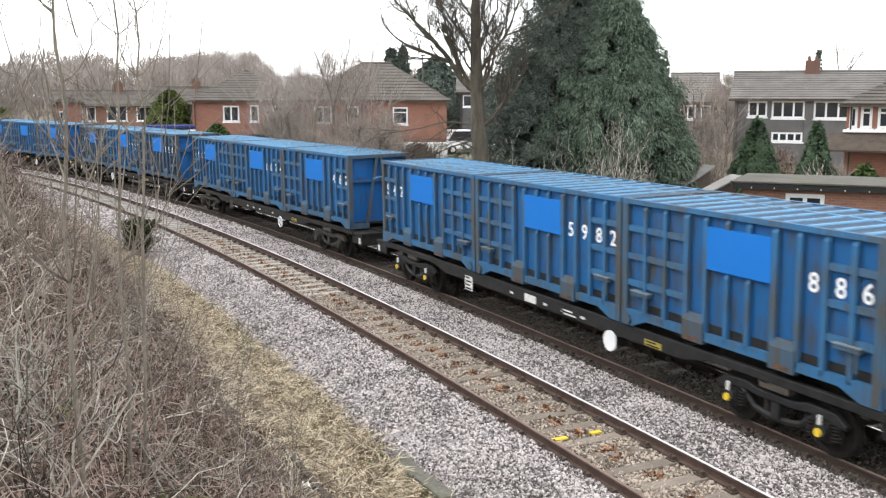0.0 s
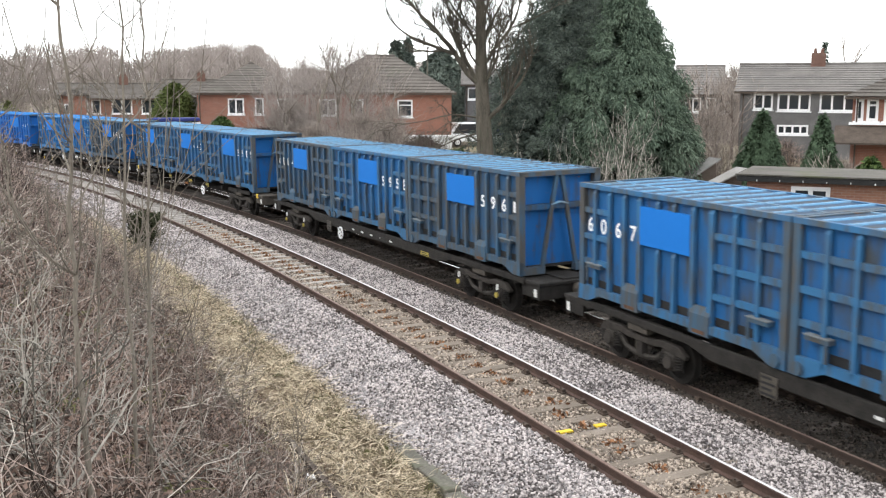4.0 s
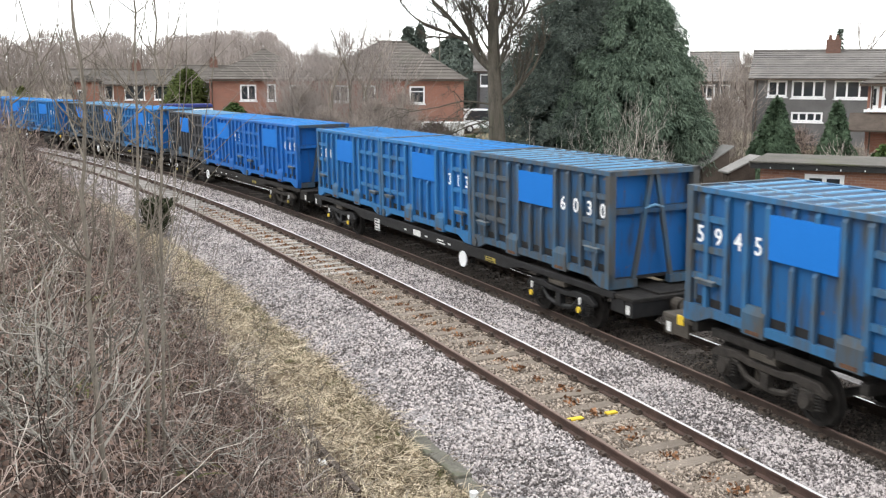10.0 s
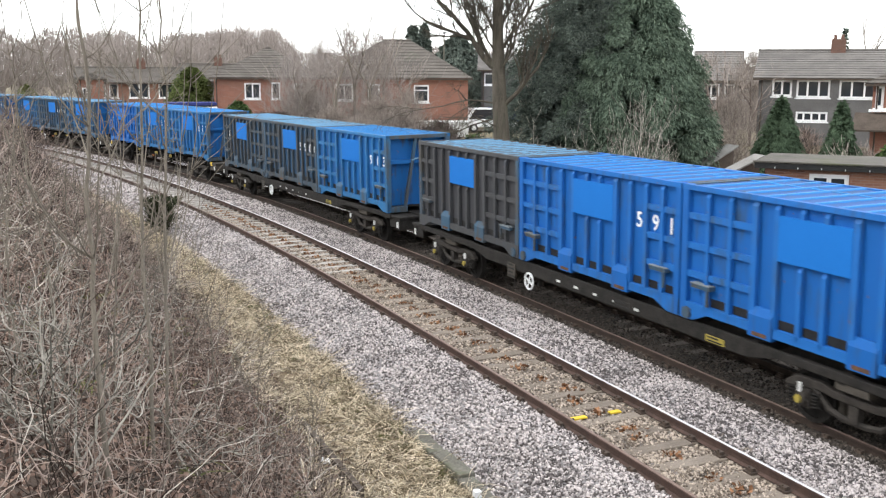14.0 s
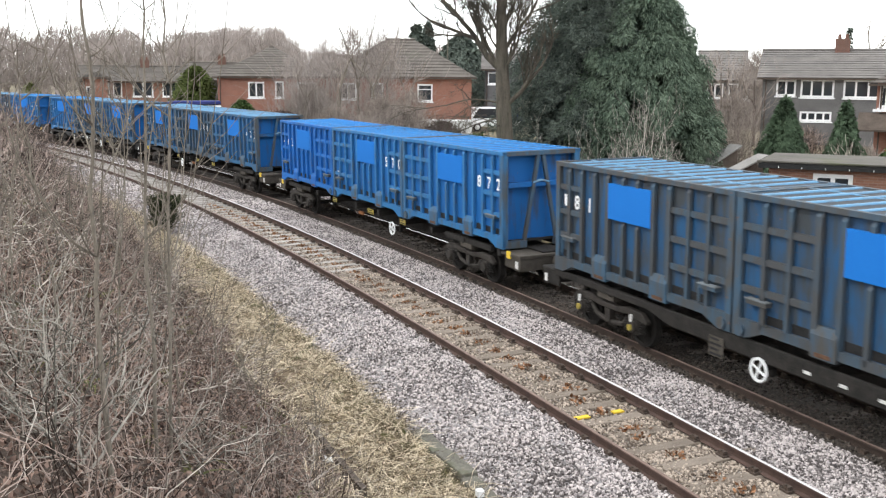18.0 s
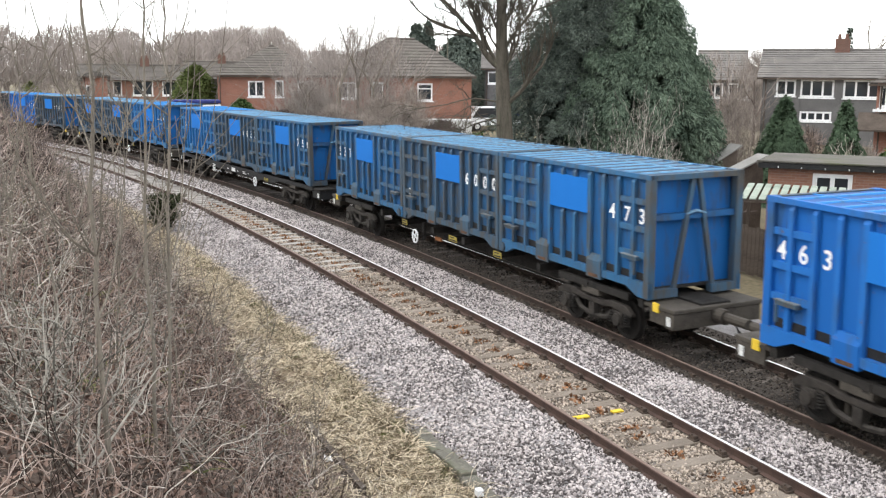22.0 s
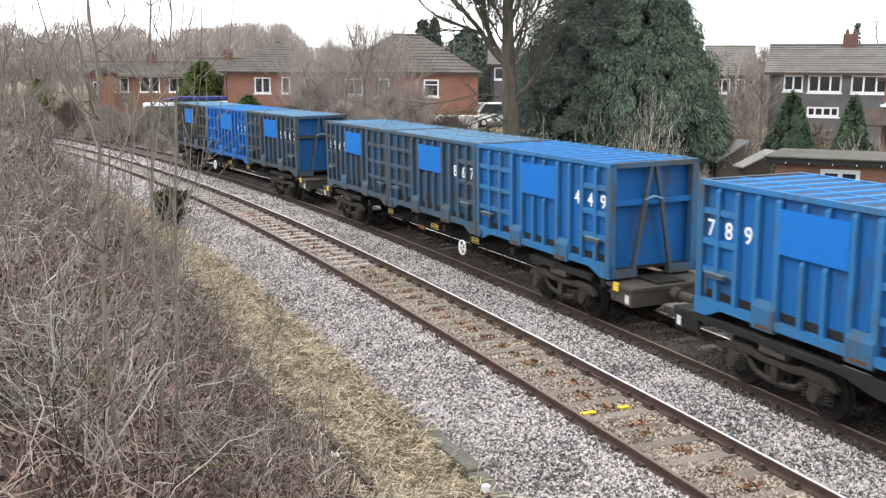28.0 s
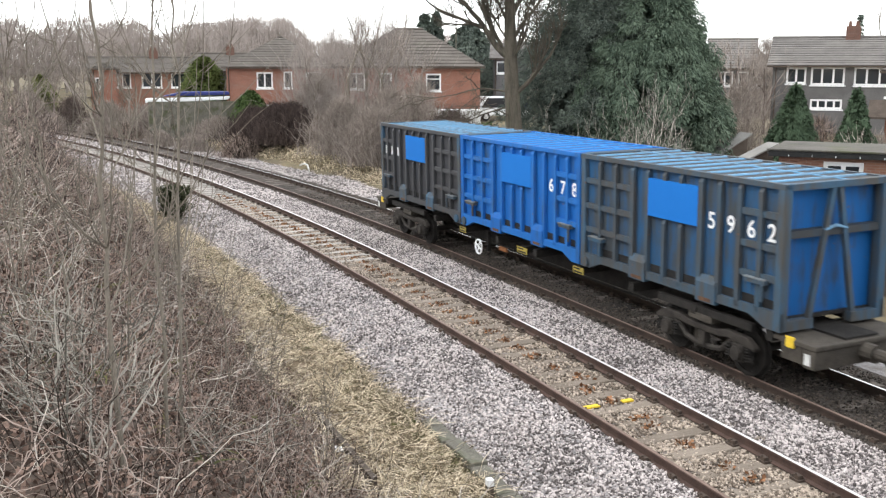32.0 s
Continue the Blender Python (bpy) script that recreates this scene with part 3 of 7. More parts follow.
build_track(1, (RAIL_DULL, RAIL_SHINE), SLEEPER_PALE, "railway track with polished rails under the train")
for y, w in ((-0.42, 0.30), (0.28, 0.2)):
    m = on_track(-13.72, 0)
    mk = tagged(new("yellow_marker", mesh_of("yellow_marker", box(bmesh.new(), -0.055, 0.055, y - w / 2, y + w / 2, -0.163, -0.138))), "yellow painted marker on a sleeper", "track marker", "markers on the sleeper")
    mk.matrix_world = m
    mk.data.materials.append(YELLOW)


# ---- the train ----
HALF, BASE, TOP, LONG, PITCH = 1.13, 1.08, 3.50, 6.12, 6.165
RIBS = ((0.70, 0.09, 0), (1.28, 0.09, 0), (1.88, 0.13, 0), (2.38, 0.10, 0), (2.92, 0.09, 1), (3.42, 0.09, 1), (4.00, 0.12, 0), (4.51, 0.10, 0), (5.03, 0.10, 0), (5.55, 0.10, 0))
PROUD = 0.085


def rib_mesh(width, z0, z1, name="rib"):
    """An upright stiffener with sloping ends, standing on the panel, its foot at the origin's plane."""
    bm = bmesh.new()
    w, d = width / 2, PROUD
    pts = [(z0, 0), (z0 + 0.02, d), (z1 - 0.12, d), (z1, 0.012)]
    a = [bm.verts.new((-w, -y, z)) for z, y in pts]
    b = [bm.verts.new((w, -y, z)) for z, y in pts]
    for i in range(3):
        bm.faces.new((a[i], a[i + 1], b[i + 1], b[i]))
    bm.faces.new(a), bm.faces.new(b[::-1])
    return mesh_of(name, bm)


def container_meshes():
    k = {}
    for w in sorted({r[1] for r in RIBS}):
        k["rib", w, 0] = rib_mesh(w, BASE + 0.2, TOP - 0.06)
        k["rib", w, 1] = rib_mesh(w, BASE + 0.2, BASE + 1.45, "short_rib")
        k["rib", w, 2] = rib_mesh(w, BASE + 2.13, TOP - 0.06, "short_rib")
    return k


def build_container():
    """One waste container, number end towards +x, its origin on the rail plane under its middle."""
    ob = thing("waste_container", Matrix(), "blue ribbed steel waste container", "container", "containers on the train")
    main = PAINT["mid"]
    k = container_meshes()
    h = LONG / 2
    x_of = lambda d: d - h
    for side in (-1, 1):
        turn = Matrix.Rotation(math.pi, 4, "Z") if side > 0 else Matrix()
        flip = 1 if side < 0 else -1
        yp = side * (HALF - PROUD)
        panel = part("side_panel", box(bmesh.new(), -h + 0.1, h - 0.1, min(yp, yp - side * 0.03), max(yp, yp - side * 0.03), BASE + 0.15, TOP - 0.05), main, ob)
        for d, w, kind in RIBS:
            for sort in ((1, 2) if kind else (0,)):
                r = part("rib", k["rib", w, sort], main, ob)
                r.matrix_local = Matrix.Translation((x_of(d), yp, 0)) @ turn
        for d0, d1, levels in ((0.12, 1.88, (2.95, 2.42, 1.91)), (5.03, 6.0, (2.96, 2.42, 1.91))):
            for z in levels:
                bm = bmesh.new()
                y0, y1 = sorted((yp, yp + side * (PROUD - 0.02)))
                box(bm, x_of(d0), x_of(d1), y0, y1, z - 0.055, z + 0.055)
                part("cross_bar", bm, main, ob)
        # thin black plates on the panel draw the shade of recesses low in the bays
        for d0, d1 in ((2.44, 2.87), (2.97, 3.37), (3.47, 3.93), (4.57, 4.97), (5.09, 5.49), (5.61, 5.90), (0.76, 1.22), (1.34, 1.80)):
            part("bay_recess", box(bmesh.new(), x_of(d0), x_of(d1), *sorted((yp + side * 0.004, yp - side * 0.004)), BASE + 0.32, BASE + 0.47), STEEL_BLACK, ob)
        y0, y1 = sorted((yp, yp + side * PROUD))
        bm = bmesh.new()
        low = [(-h, BASE), (-h + 0.35, BASE), (-h + 0.75, BASE + 0.16), (h - 0.75, BASE + 0.16), (h - 0.35, BASE), (h, BASE), (h, BASE + 0.31), (-h, BASE + 0.31)]
        prism(bm, low, y1 - y0 + 0.01, "y", y0)
        part("bottom_rail", bm, main, ob)
        part("top_rail", box(bmesh.new(), -h, h, y0 - 0.005, y1 + 0.005, TOP - 0.09, TOP), main, ob)
        for e in (-1, 1):
            xa, xb = sorted((e * h, e * (h - 0.17)))
            part("corner_post", box(bmesh.new(), xa, xb, *sorted((side * HALF + 0.004 * side, side * (HALF - 0.16))), BASE, TOP + 0.004), main, ob, bevel=0.012)
        for d in (2.12, 4.24):
            bm = bmesh.new()
            a, b = x_of(d - 0.27), x_of(d + 0.27)
            ya, yb = yp + side * 0.01, yp + side * (PROUD + 0.025)
            prism(bm, [(ya, BASE + 0.1), (yb, BASE + 0.1), (yb, BASE + 0.46), (ya + side * 0.05, BASE + 0.60), (ya, BASE + 0.60)], b - a, "x", a)
            part("fork_pocket", bm, main, ob, "grime-covered fork pocket")
            bm = bmesh.new()
            box(bm, a + 0.1, b - 0.1, *sorted((yb - side * 0.03, yb + side * 0.004)), BASE + 0.125, BASE + 0.19)
            part("pocket_slot", bm, SLOT_RUST, ob, "rusty slot")
        for d, z in ((5.52, BASE + 0.72), (0.62, BASE + 0.62)):
            bm = bmesh.new()
            yo = side * (HALF + 0.05)
            box(bm, x_of(d - 0.25), x_of(d + 0.25), *sorted((yp, yo)), z, z + 0.07)
            tube(bm, [(x_of(d + 0.2), yo, z), (x_of(d + 0.2), yo, z - 0.28)], 0.03, 6)
            lb = part("latch_bracket", bm, TRIM, ob)
            part("latch_lid", box(bmesh.new(), x_of(d - 0.26), x_of(d + 0.26), *sorted((yp + side * 0.01, yo + side * 0.015)), z + 0.072, z + 0.09), LATCH, lb)
        if side < 0:
            part("name_panel", box(bmesh.new(), x_of(2.44), x_of(3.94), yp - PROUD - 0.006, yp - 0.01, BASE + 1.43, BASE + 2.15), PLATE, ob, "plain bright blue panel")
        bm = bmesh.new()
        disc_ring(bm, (-h + 0.22, side * (HALF + 0.012), BASE + 0.12), (0, 1, 0), 0.001, 0.115, 0.07, 8)
        part("door_hinge", bm, main, ob)
    # number end: a panel behind an A-shaped brace
    for e, deep in ((1, 0.55), (-1, 0.12)):
        xe = e * h
        part("end_panel", box(bmesh.new(), *sorted((xe - e * deep * 0.45, xe - e * (deep * 0.45 + 0.03))), -HALF + 0.1, HALF - 0.1, BASE + 0.12, TOP - 0.04), main, ob)
        part("end_beam", box(bmesh.new(), *sorted((xe, xe - e * 0.12)), -HALF + 0.12, HALF - 0.12, TOP - 0.11, TOP - 0.002), TRIM, ob, "weathered top beam")
        for y0, y1 in ((-HALF + 0.14, -0.42), (0.42, HALF - 0.14)):
            part("end_sill", box(bmesh.new(), *sorted((xe, xe - e * 0.16)), y0, y1, BASE, BASE + 0.17), TRIM, ob)
        bar = part("end_bar", box(bmesh.new(), *sorted((xe - e * 0.06, xe - e * deep * 0.5)), -HALF + 0.15, HALF - 0.15, BASE + 1.52, BASE + 1.64), main, ob)
        for side in (-1, 1):
            bm = bmesh.new()
            tube(bm, [(xe - e * 0.07, side * 0.07, TOP - 0.1), (xe - e * 0.07, side * 0.50, BASE + 0.03)], 0.062, 4)
            part("brace", bm, TRIM, ob)
        bm = bmesh.new()
        tube(bm, [(xe - e * 0.05, -0.24, BASE + 1.62), (xe - e * 0.03, 0, BASE + 1.68), (xe - e * 0.05, 0.24, BASE + 1.62)], 0.03, 6)
        part("lifting_bar", bm, TRIM_PALE_GLINT, ob)
    # roof: a sheet in a frame with ribs across
    part("roof_sheet", box(bmesh.new(), -h + 0.1, h - 0.1, -HALF + 0.05, HALF - 0.05, TOP - 0.05, TOP - 0.024), main, ob)
    bm = bmesh.new()
    prism(bm, [(-0.05, TOP - 0.03), (0.05, TOP - 0.03), (0.035, TOP + 0.002), (-0.035, TOP + 0.002)], 2 * HALF - 0.18, "y", -HALF + 0.09)
    rib = mesh_of("roof_rib", bm)
    for i in range(11):
        r = part("roof_rib", rib, TRIM_PALE_GLINT, ob)
        r.matrix_local = Matrix.Translation((-h + 0.5 + i * (LONG - 1.0) / 10, 0, 0))
    part("roof_seam", box(bmesh.new(), -h + 0.1, h - 0.1, 0.28, 0.32, TOP - 0.03, TOP - 0.006), TRIM_PALE_GLINT, ob)
    part("floor", box(bmesh.new(), -h + 0.15, h - 0.15, -HALF + 0.12, HALF - 0.12, BASE + 0.13, BASE + 0.18), STEEL_DARK, ob)
    return ob


DIGITS = {}


def digit_mesh(ch):
    """A figure; '|' stands for one that is worn away to a plain bar."""
    if ch == "|" and ch not in DIGITS:
        DIGITS[ch] = mesh_of("worn_figure", box(bmesh.new(), -0.05, 0.05, 0.02, 0.27, -0.004, 0.004))
    if ch not in DIGITS:
        cu = bpy.data.curves.new("digit", "FONT")
        cu.body, cu.size, cu.extrude, cu.offset, cu.align_x = ch, 0.42, 0.004, 0.005, "CENTER"
        ob = bpy.data.objects.new("digit", cu)
        scene.collection.objects.link(ob)
        me = bpy.data.meshes.new_from_object(ob.evaluated_get(bpy.context.evaluated_depsgraph_get()))
        bpy.data.objects.remove(ob)
        me.materials.clear()
        DIGITS[ch] = me
    return DIGITS[ch]


def number(ob, text, rear):
    """White figures on the viewer's side, near the number end."""
    side = 1 if rear else -1
    cols = (4.24, 4.75, 5.27, 5.76) if len(text) == 4 else (4.75, 5.27, 5.76)
    if text == "443":
        cols = (4.24, 4.75, 5.27)
    if rear:
        cols = [d + 0.045 for d in cols[::-1]]
    for ch, d in zip(text, cols):
        y = side * (HALF - PROUD + 0.006)
        g = part("digit", digit_mesh(ch), WHITE, ob, "white figure")
        g.matrix_local = Matrix.Translation((d - LONG / 2, y, BASE + 1.44)) @ Matrix.Rotation(math.pi if rear else 0, 4, "Z") @ Matrix.Rotation(math.pi / 2, 4, "X")


PANEL_TONE = {"bright": "bright", "clean": "clean", "mid": "mid", "worn": "worn", "grimy": "worn", "dark": "dark"}


def repaint(ob, tone):
    """Ribs and bars take the container's own paint; the panels behind them stay cleaner."""
    for o in ob.children:
        if o.data.materials and o.data.materials[0] == PAINT["mid"]:
            kind = o.name.split(".")[0]
            o.material_slots[0].link = "OBJECT"
            o.material_slots[0].material = PAINT["clean" if kind == "end_panel" and tone != "bright" else PANEL_TONE[tone] if kind == "side_panel" else tone]
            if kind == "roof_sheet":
                o.material_slots[0].material = ROOF_PAINT_DARKENED[tone]
            if kind in ("rib", "short_rib", "cross_bar", "bottom_rail", "top_rail"):
                o.material_slots[0].material = RIB_PAINT[tone]
            if kind == "door_hinge":
                o.material_slots[0].material = TRIM
            if kind in ("corner_post", "fork_pocket") and tone != "bright":
                o.material_slots[0].material = RIB_PAINT["mid"] if tone == "clean" else TRIM
        elif tone in ("bright", "clean") and o.name.startswith(("roof_rib", "roof_seam")):
            o.material_slots[0].link = "OBJECT"
            o.material_slots[0].material = RIM_BRIGHT_GLINT


def build_bogie(wagon, x, style, wheels):
    frame_mat = {"black": STEEL_BLACK, "dark": BOGIE, "brown": BOGIE}[style]
    root = part("bogie", box(bmesh.new(), x - 0.25, x + 0.25, -0.95, 0.95, 0.55, 0.86), frame_mat, wagon, "grimy four-wheel bogie")
    for side in (-1, 1):
        y = side * 0.97
        bm = bmesh.new()
        prof = [(-1.42, 0.62), (-1.2, 0.76), (-0.65, 0.78), (-0.42, 0.72), (0.42, 0.72), (0.65, 0.78), (1.2, 0.76), (1.42, 0.62), (1.40, 0.55), (0.72, 0.64),
                (0.42, 0.60), (-0.42, 0.60), (-0.72, 0.64), (-1.40, 0.55)]
        prism(bm, [(x + a, b) for a, b in prof], 0.12, "y", y - 0.06)
        part("side_frame", bm, frame_mat, root, bevel=0.015)
        for a in (-1, 1):
            bm = bmesh.new()
            box(bm, x + a - 0.15, x + a + 0.15, y - 0.10, y + 0.12, 0.30, 0.60)
            tube(bm, [(x + a, y, 0.45), (x + a, y + side * 0.16, 0.45)], 0.13, 12)
            part("axle_box", bm, frame_mat, root, bevel=0.01)
            for dx in (-0.25, 0.25):
                coil = [(x + a + dx + 0.07 * math.cos(q * 0.9), y + side * 0.04 + 0.07 * math.sin(q * 0.9), 0.32 + q * 0.0075) for q in range(36)]
                part("spring", tube(bmesh.new(), coil, 0.017, 5), STEEL_DARK, root)
            if style in ("black", "brown"):
                bm = bmesh.new()
                tube(bm, [(x + a, y + side * 0.15, 0.44), (x + a, y + side * 0.20, 0.44)], 0.065, 12)
                part("axle_cap", bm, YELLOW if style == "black" else YELLOW_DULL, root, "yellow axle cap")
                part("damper", tube(bmesh.new(), [(x + a, y + side * 0.15, 0.56), (x + a, y + side * 0.15, 0.70)], 0.035, 6), WHITE_DIRTY, root)
        bow = [(x + a, y, b) for a, b in ((-1.15, 0.66), (-0.78, 0.60), (-0.5, 0.38), (-0.2, 0.33), (0.2, 0.33), (0.5, 0.38), (0.78, 0.60), (1.15, 0.66))]
        part("bow_frame", tube(bmesh.new(), bow, 0.055, 6), frame_mat, root)
        part("cross_tie", box(bmesh.new(), x - 0.09, x + 0.09, y - 0.07, y + 0.07, 0.34, 0.60), frame_mat, root)
        for a in (-0.45, 0.45):
            part("brake_block", box(bmesh.new(), x + a - 0.05, x + a + 0.05, *sorted((side * 0.68, side * 0.80)), 0.30, 0.62), STEEL_BROWN, root)
        bm = bmesh.new()
        box(bm, x - 0.32, x + 0.32, *sorted((y - side * 0.1, y + side * 0.12)), 0.80, 0.92)
        part("side_bearer", bm, STEEL_BROWN, root)
    for a in (-1, 1):
        ax = part("wheelset", wheels, STEEL_DARK, root, "steel wheelset")
        ax.matrix_local = Matrix.Translation((x + a, 0, 0.45))
        WHEELSETS.append((ax, x + a))
    return root


WHEELSETS = []


def wheel_mesh():
    bm = bmesh.new()
    tube(bm, [(0, -0.95, 0), (0, 0.95, 0)], 0.075, 10)
    for side in (-1, 1):
        y = side * GAUGE / 2
        disc_ring(bm, (0, y, 0), (0, 1, 0), 0.07, 0.40, 0.045, 28)
        disc_ring(bm, (0, y, 0), (0, 1, 0), 0.36, 0.445, 0.12, 28)
        disc_ring(bm, (0, y - side * 0.05, 0), (0, 1, 0), 0.36, 0.475, 0.03, 28)
        for q in range(4):
            box(bm, -0.03, 0.03, *sorted((y, y + side * 0.03)), 0.15, 0.30, Matrix.Rotation(q * math.pi / 2, 4, "Y"))
    return mesh_of("wheelset", bm)


WHEEL = wheel_mesh()


def hand_wheel(wagon, x, solid):
    y = -HALF - 0.02
    bm = bmesh.new()
    disc_ring(bm, (x, y, 0.64), (0, 1, 0), 0.170, 0.208, 0.035, 24)
    for q in range(4):
        box(bm, -0.015, 0.015, -0.012, 0.012, 0, 0.175, Matrix.Translation((x, y, 0.64)) @ Matrix.Rotation(q * math.pi / 2 + 0.4, 4, "Y"))
    disc_ring(bm, (x, y, 0.64), (0, 1, 0), 0.001, 0.168 if solid else 0.045, 0.02, 16)
    w = part("hand_wheel", bm, WHITE, wagon, "white painted brake hand wheel")
    part("spindle", tube(bmesh.new(), [(x, y, 0.64), (x, y + 0.5, 0.64)], 0.03, 8), STEEL_DARK, w)
    part("spindle_bracket", box(bmesh.new(), x - 0.06, x + 0.06, y + 0.25, y + 0.33, 0.5, BASE - 0.06), STEEL_DARK, w)


def sign(wagon, name, x0, x1, z0, z1, mat, bars, label, y=None):
    """A small plate on the near side with plain bars for its writing."""
    y = -HALF + 0.02 if y is None else y
    p = part(name, box(bmesh.new(), x0, x1, y - 0.012, y, z0, z1), mat, wagon, label)
    bm = bmesh.new()
    for i in range(bars):
        z = z0 + (z1 - z0) * (i + 0.5) / bars
        dz = (z1 - z0) / bars * 0.22
        box(bm, x0 + (x1 - x0) * 0.1, x1 - (x1 - x0) * (0.1 + 0.2 * (i % 2)), y - 0.017, y - 0.010, z - dz, z + dz)
    if bars:
        part("lettering", bm, STEEL_BLACK if mat != STEEL_BLACK else WHITE_DIRTY, p)


def build_wagon(kind, style, wheel_at, gap_front, gap_rear):
    """A bogie flat for three containers; origin on the rail plane under its middle, front towards +x."""
    ob = thing("container_wagon", Matrix(), {"sole": "grimy bogie flat wagon with deep side sills", "black": "black bogie flat wagon with yellow axle caps",
               "spine": "brown skeletal bogie wagon with yellow label plates"}[kind], "railway wagon", "wagons of the train")
    half = 1.5 * PITCH
    mat = {"sole": STEEL_DARK, "black": STEEL_BLACK, "spine": STEEL_BROWN}[kind]
    over = 0.72
    bm = bmesh.new()
    prism(bm, [(-half - over + 0.1, BASE - 0.02), (half + over - 0.1, BASE - 0.02), (half + over - 0.1, BASE - 0.3), (5.4, BASE - 0.3), (4.6, BASE - 0.52), (-4.6, BASE - 0.52), (-5.4, BASE - 0.3), (-half - over + 0.1, BASE - 0.3)], 0.7, "y", -0.35)
    part("centre_sill", bm, STEEL_DARK, ob)
    if kind != "spine":
        for side in (-1, 1):
            y0, y1 = sorted((side * (HALF - 0.10), side * (HALF - 0.02)))
            prof = [(-half - 0.1, BASE - 0.02), (half + 0.1, BASE - 0.02), (half + 0.1, BASE - 0.16), (5.6, BASE - 0.16), (4.9, BASE - 0.31), (-4.9, BASE - 0.31), (-5.6, BASE - 0.16), (-half - 0.1, BASE - 0.16)]
            part("side_sill", prism(bmesh.new(), prof, y1 - y0, "y", y0), mat, ob, bevel=0.01)
    for i, x in enumerate(np.linspace(-half + 0.3, half - 0.3, 10)):
        part("cross_member", box(bmesh.new(), x - 0.08, x + 0.08, -HALF + 0.04, HALF - 0.04, BASE - 0.20, BASE - 0.025), STEEL_DARK, ob)
    for e, gap in ((1, gap_front), (-1, gap_rear)):
        x0 = e * (half + 0.05)
        x1 = e * (half + over)
        deck = part("end_platform", box(bmesh.new(), *sorted((x0 - e * 0.3, x1)), -HALF + 0.06, HALF - 0.06, BASE - 0.14, BASE - 0.06), STEEL_BROWN if kind == "spine" else STEEL_DARK, ob, "worn end platform", bevel=0.012)
        part("headstock", box(bmesh.new(), *sorted((x1 - e * 0.03, x1 - e * 0.30)), -HALF + 0.08, HALF - 0.08, BASE - 0.46, BASE - 0.145), mat, ob, bevel=0.012)
        part("end_side_plate", box(bmesh.new(), *sorted((x0 - e * 0.1, x1 - e * 0.31)), -HALF + 0.085, -HALF + 0.13, BASE - 0.42, BASE - 0.145), mat, ob)
        if kind == "spine":
            part("corner_marking", box(bmesh.new(), *sorted((x0 + e * 0.02, x0 + e * 0.2)), -HALF + 0.052, -HALF + 0.078, BASE - 0.20, BASE - 0.02), YELLOW, ob, "yellow corner marking")
        part("white_label", box(bmesh.new(), *sorted((x1 - e * 0.12, x1 - e * 0.24)), -HALF + 0.066, -HALF + 0.079, BASE - 0.40, BASE - 0.22), WHITE_DIRTY, ob)
        reach = over + (gap - 2 * over) / 2 + 0.03
        bm = bmesh.new()
        xe = e * (half + reach)
        tube(bm, [(x1 - e * 0.1, 0, BASE - 0.26), (x1 + e * 0.22, 0, BASE - 0.26)], 0.15, 12)
        tube(bm, [(x1 + e * 0.2, 0, BASE - 0.26), (xe, 0, BASE - 0.26)], 0.10, 10)
        part("drawbar", bm, STEEL_BROWN, ob, "round coupling bar")
        bm = bmesh.new()
        tube(bm, [(x1 - e * 0.02, 0.35, BASE - 0.4), (x1 + e * 0.2, 0.36, BASE - 0.62), (xe, 0.34, BASE - 0.7)], 0.03, 6)
        part("brake_hose", bm, RUBBER, ob)
        build_bogie(ob, e * (half - 2.1), style, WHEEL)
        for side in (-1, 1):
            part("bolster_arm", box(bmesh.new(), *sorted((e * (half - 0.75), e * (half - 3.4))), *sorted((side * (HALF - 0.16), side * (HALF - 0.06))), BASE - 0.17, BASE - 0.03), STEEL_DARK, ob)
    hand_wheel(ob, half - wheel_at, style == "black" and kind == "black")
    for side in (-0.5, 0.5):
        part("brake_cylinder", tube(bmesh.new(), [(-1.0 + side, 0.4 * side, 0.62), (-0.3 + side, 0.4 * side, 0.62)], 0.16, 10), STEEL_DARK, ob)
    part("brake_rod", tube(bmesh.new(), [(-5.5, -0.3, 0.5), (5.5, -0.3, 0.5)], 0.03, 6), STEEL_DARK, ob)
    if kind == "spine":
        for x, w in ((half - 6.3, 0.42), (half - 8.9, 0.5), (half - 12.3, 0.4)):
            part("label_bracket", box(bmesh.new(), x - 0.08, x + 0.08, -HALF + 0.05, -0.3, BASE - 0.22, BASE - 0.06), STEEL_DARK, ob)
            sign(ob, "label_plate", x - w / 2, x + w / 2, BASE - 0.23, BASE - 0.08, YELLOW_DULL, 2, "yellow label plate", -HALF + 0.05)
        part("red_lever", box(bmesh.new(), half - 10.6, half - 10.2, -0.85, -0.80, 0.62, 0.72), RUSTED, ob, "dull red lever")
    else:
        y = -HALF + 0.02
        sign(ob, "data_panel", half - 8.3, half - 7.7, BASE - 0.27, BASE - 0.12, STEEL_BLACK if kind == "black" else STEEL_DARK, 2, "panel of faded lettering", y - 0.003)
        sign(ob, "yellow_panel", half - 5.4, half - 4.9, BASE - 0.28, BASE - 0.16, YELLOW_DULL, 2, "yellow marking", y - 0.003)
        sign(ob, "label_board", half - 12.9, half - 12.5, BASE - 0.52, BASE - 0.16, WHITE_DIRTY if kind == "black" else STEEL_BROWN, 4, "hanging board of lettering", y - 0.02)
        if kind == "black":
            sign(ob, "white_panel", half - 9.9, half - 9.4, BASE - 0.27, BASE - 0.10, WHITE_DIRTY, 0, "white panel", y - 0.003)
        for i in range(5):
            x = half - 10.6 + i * 0.75
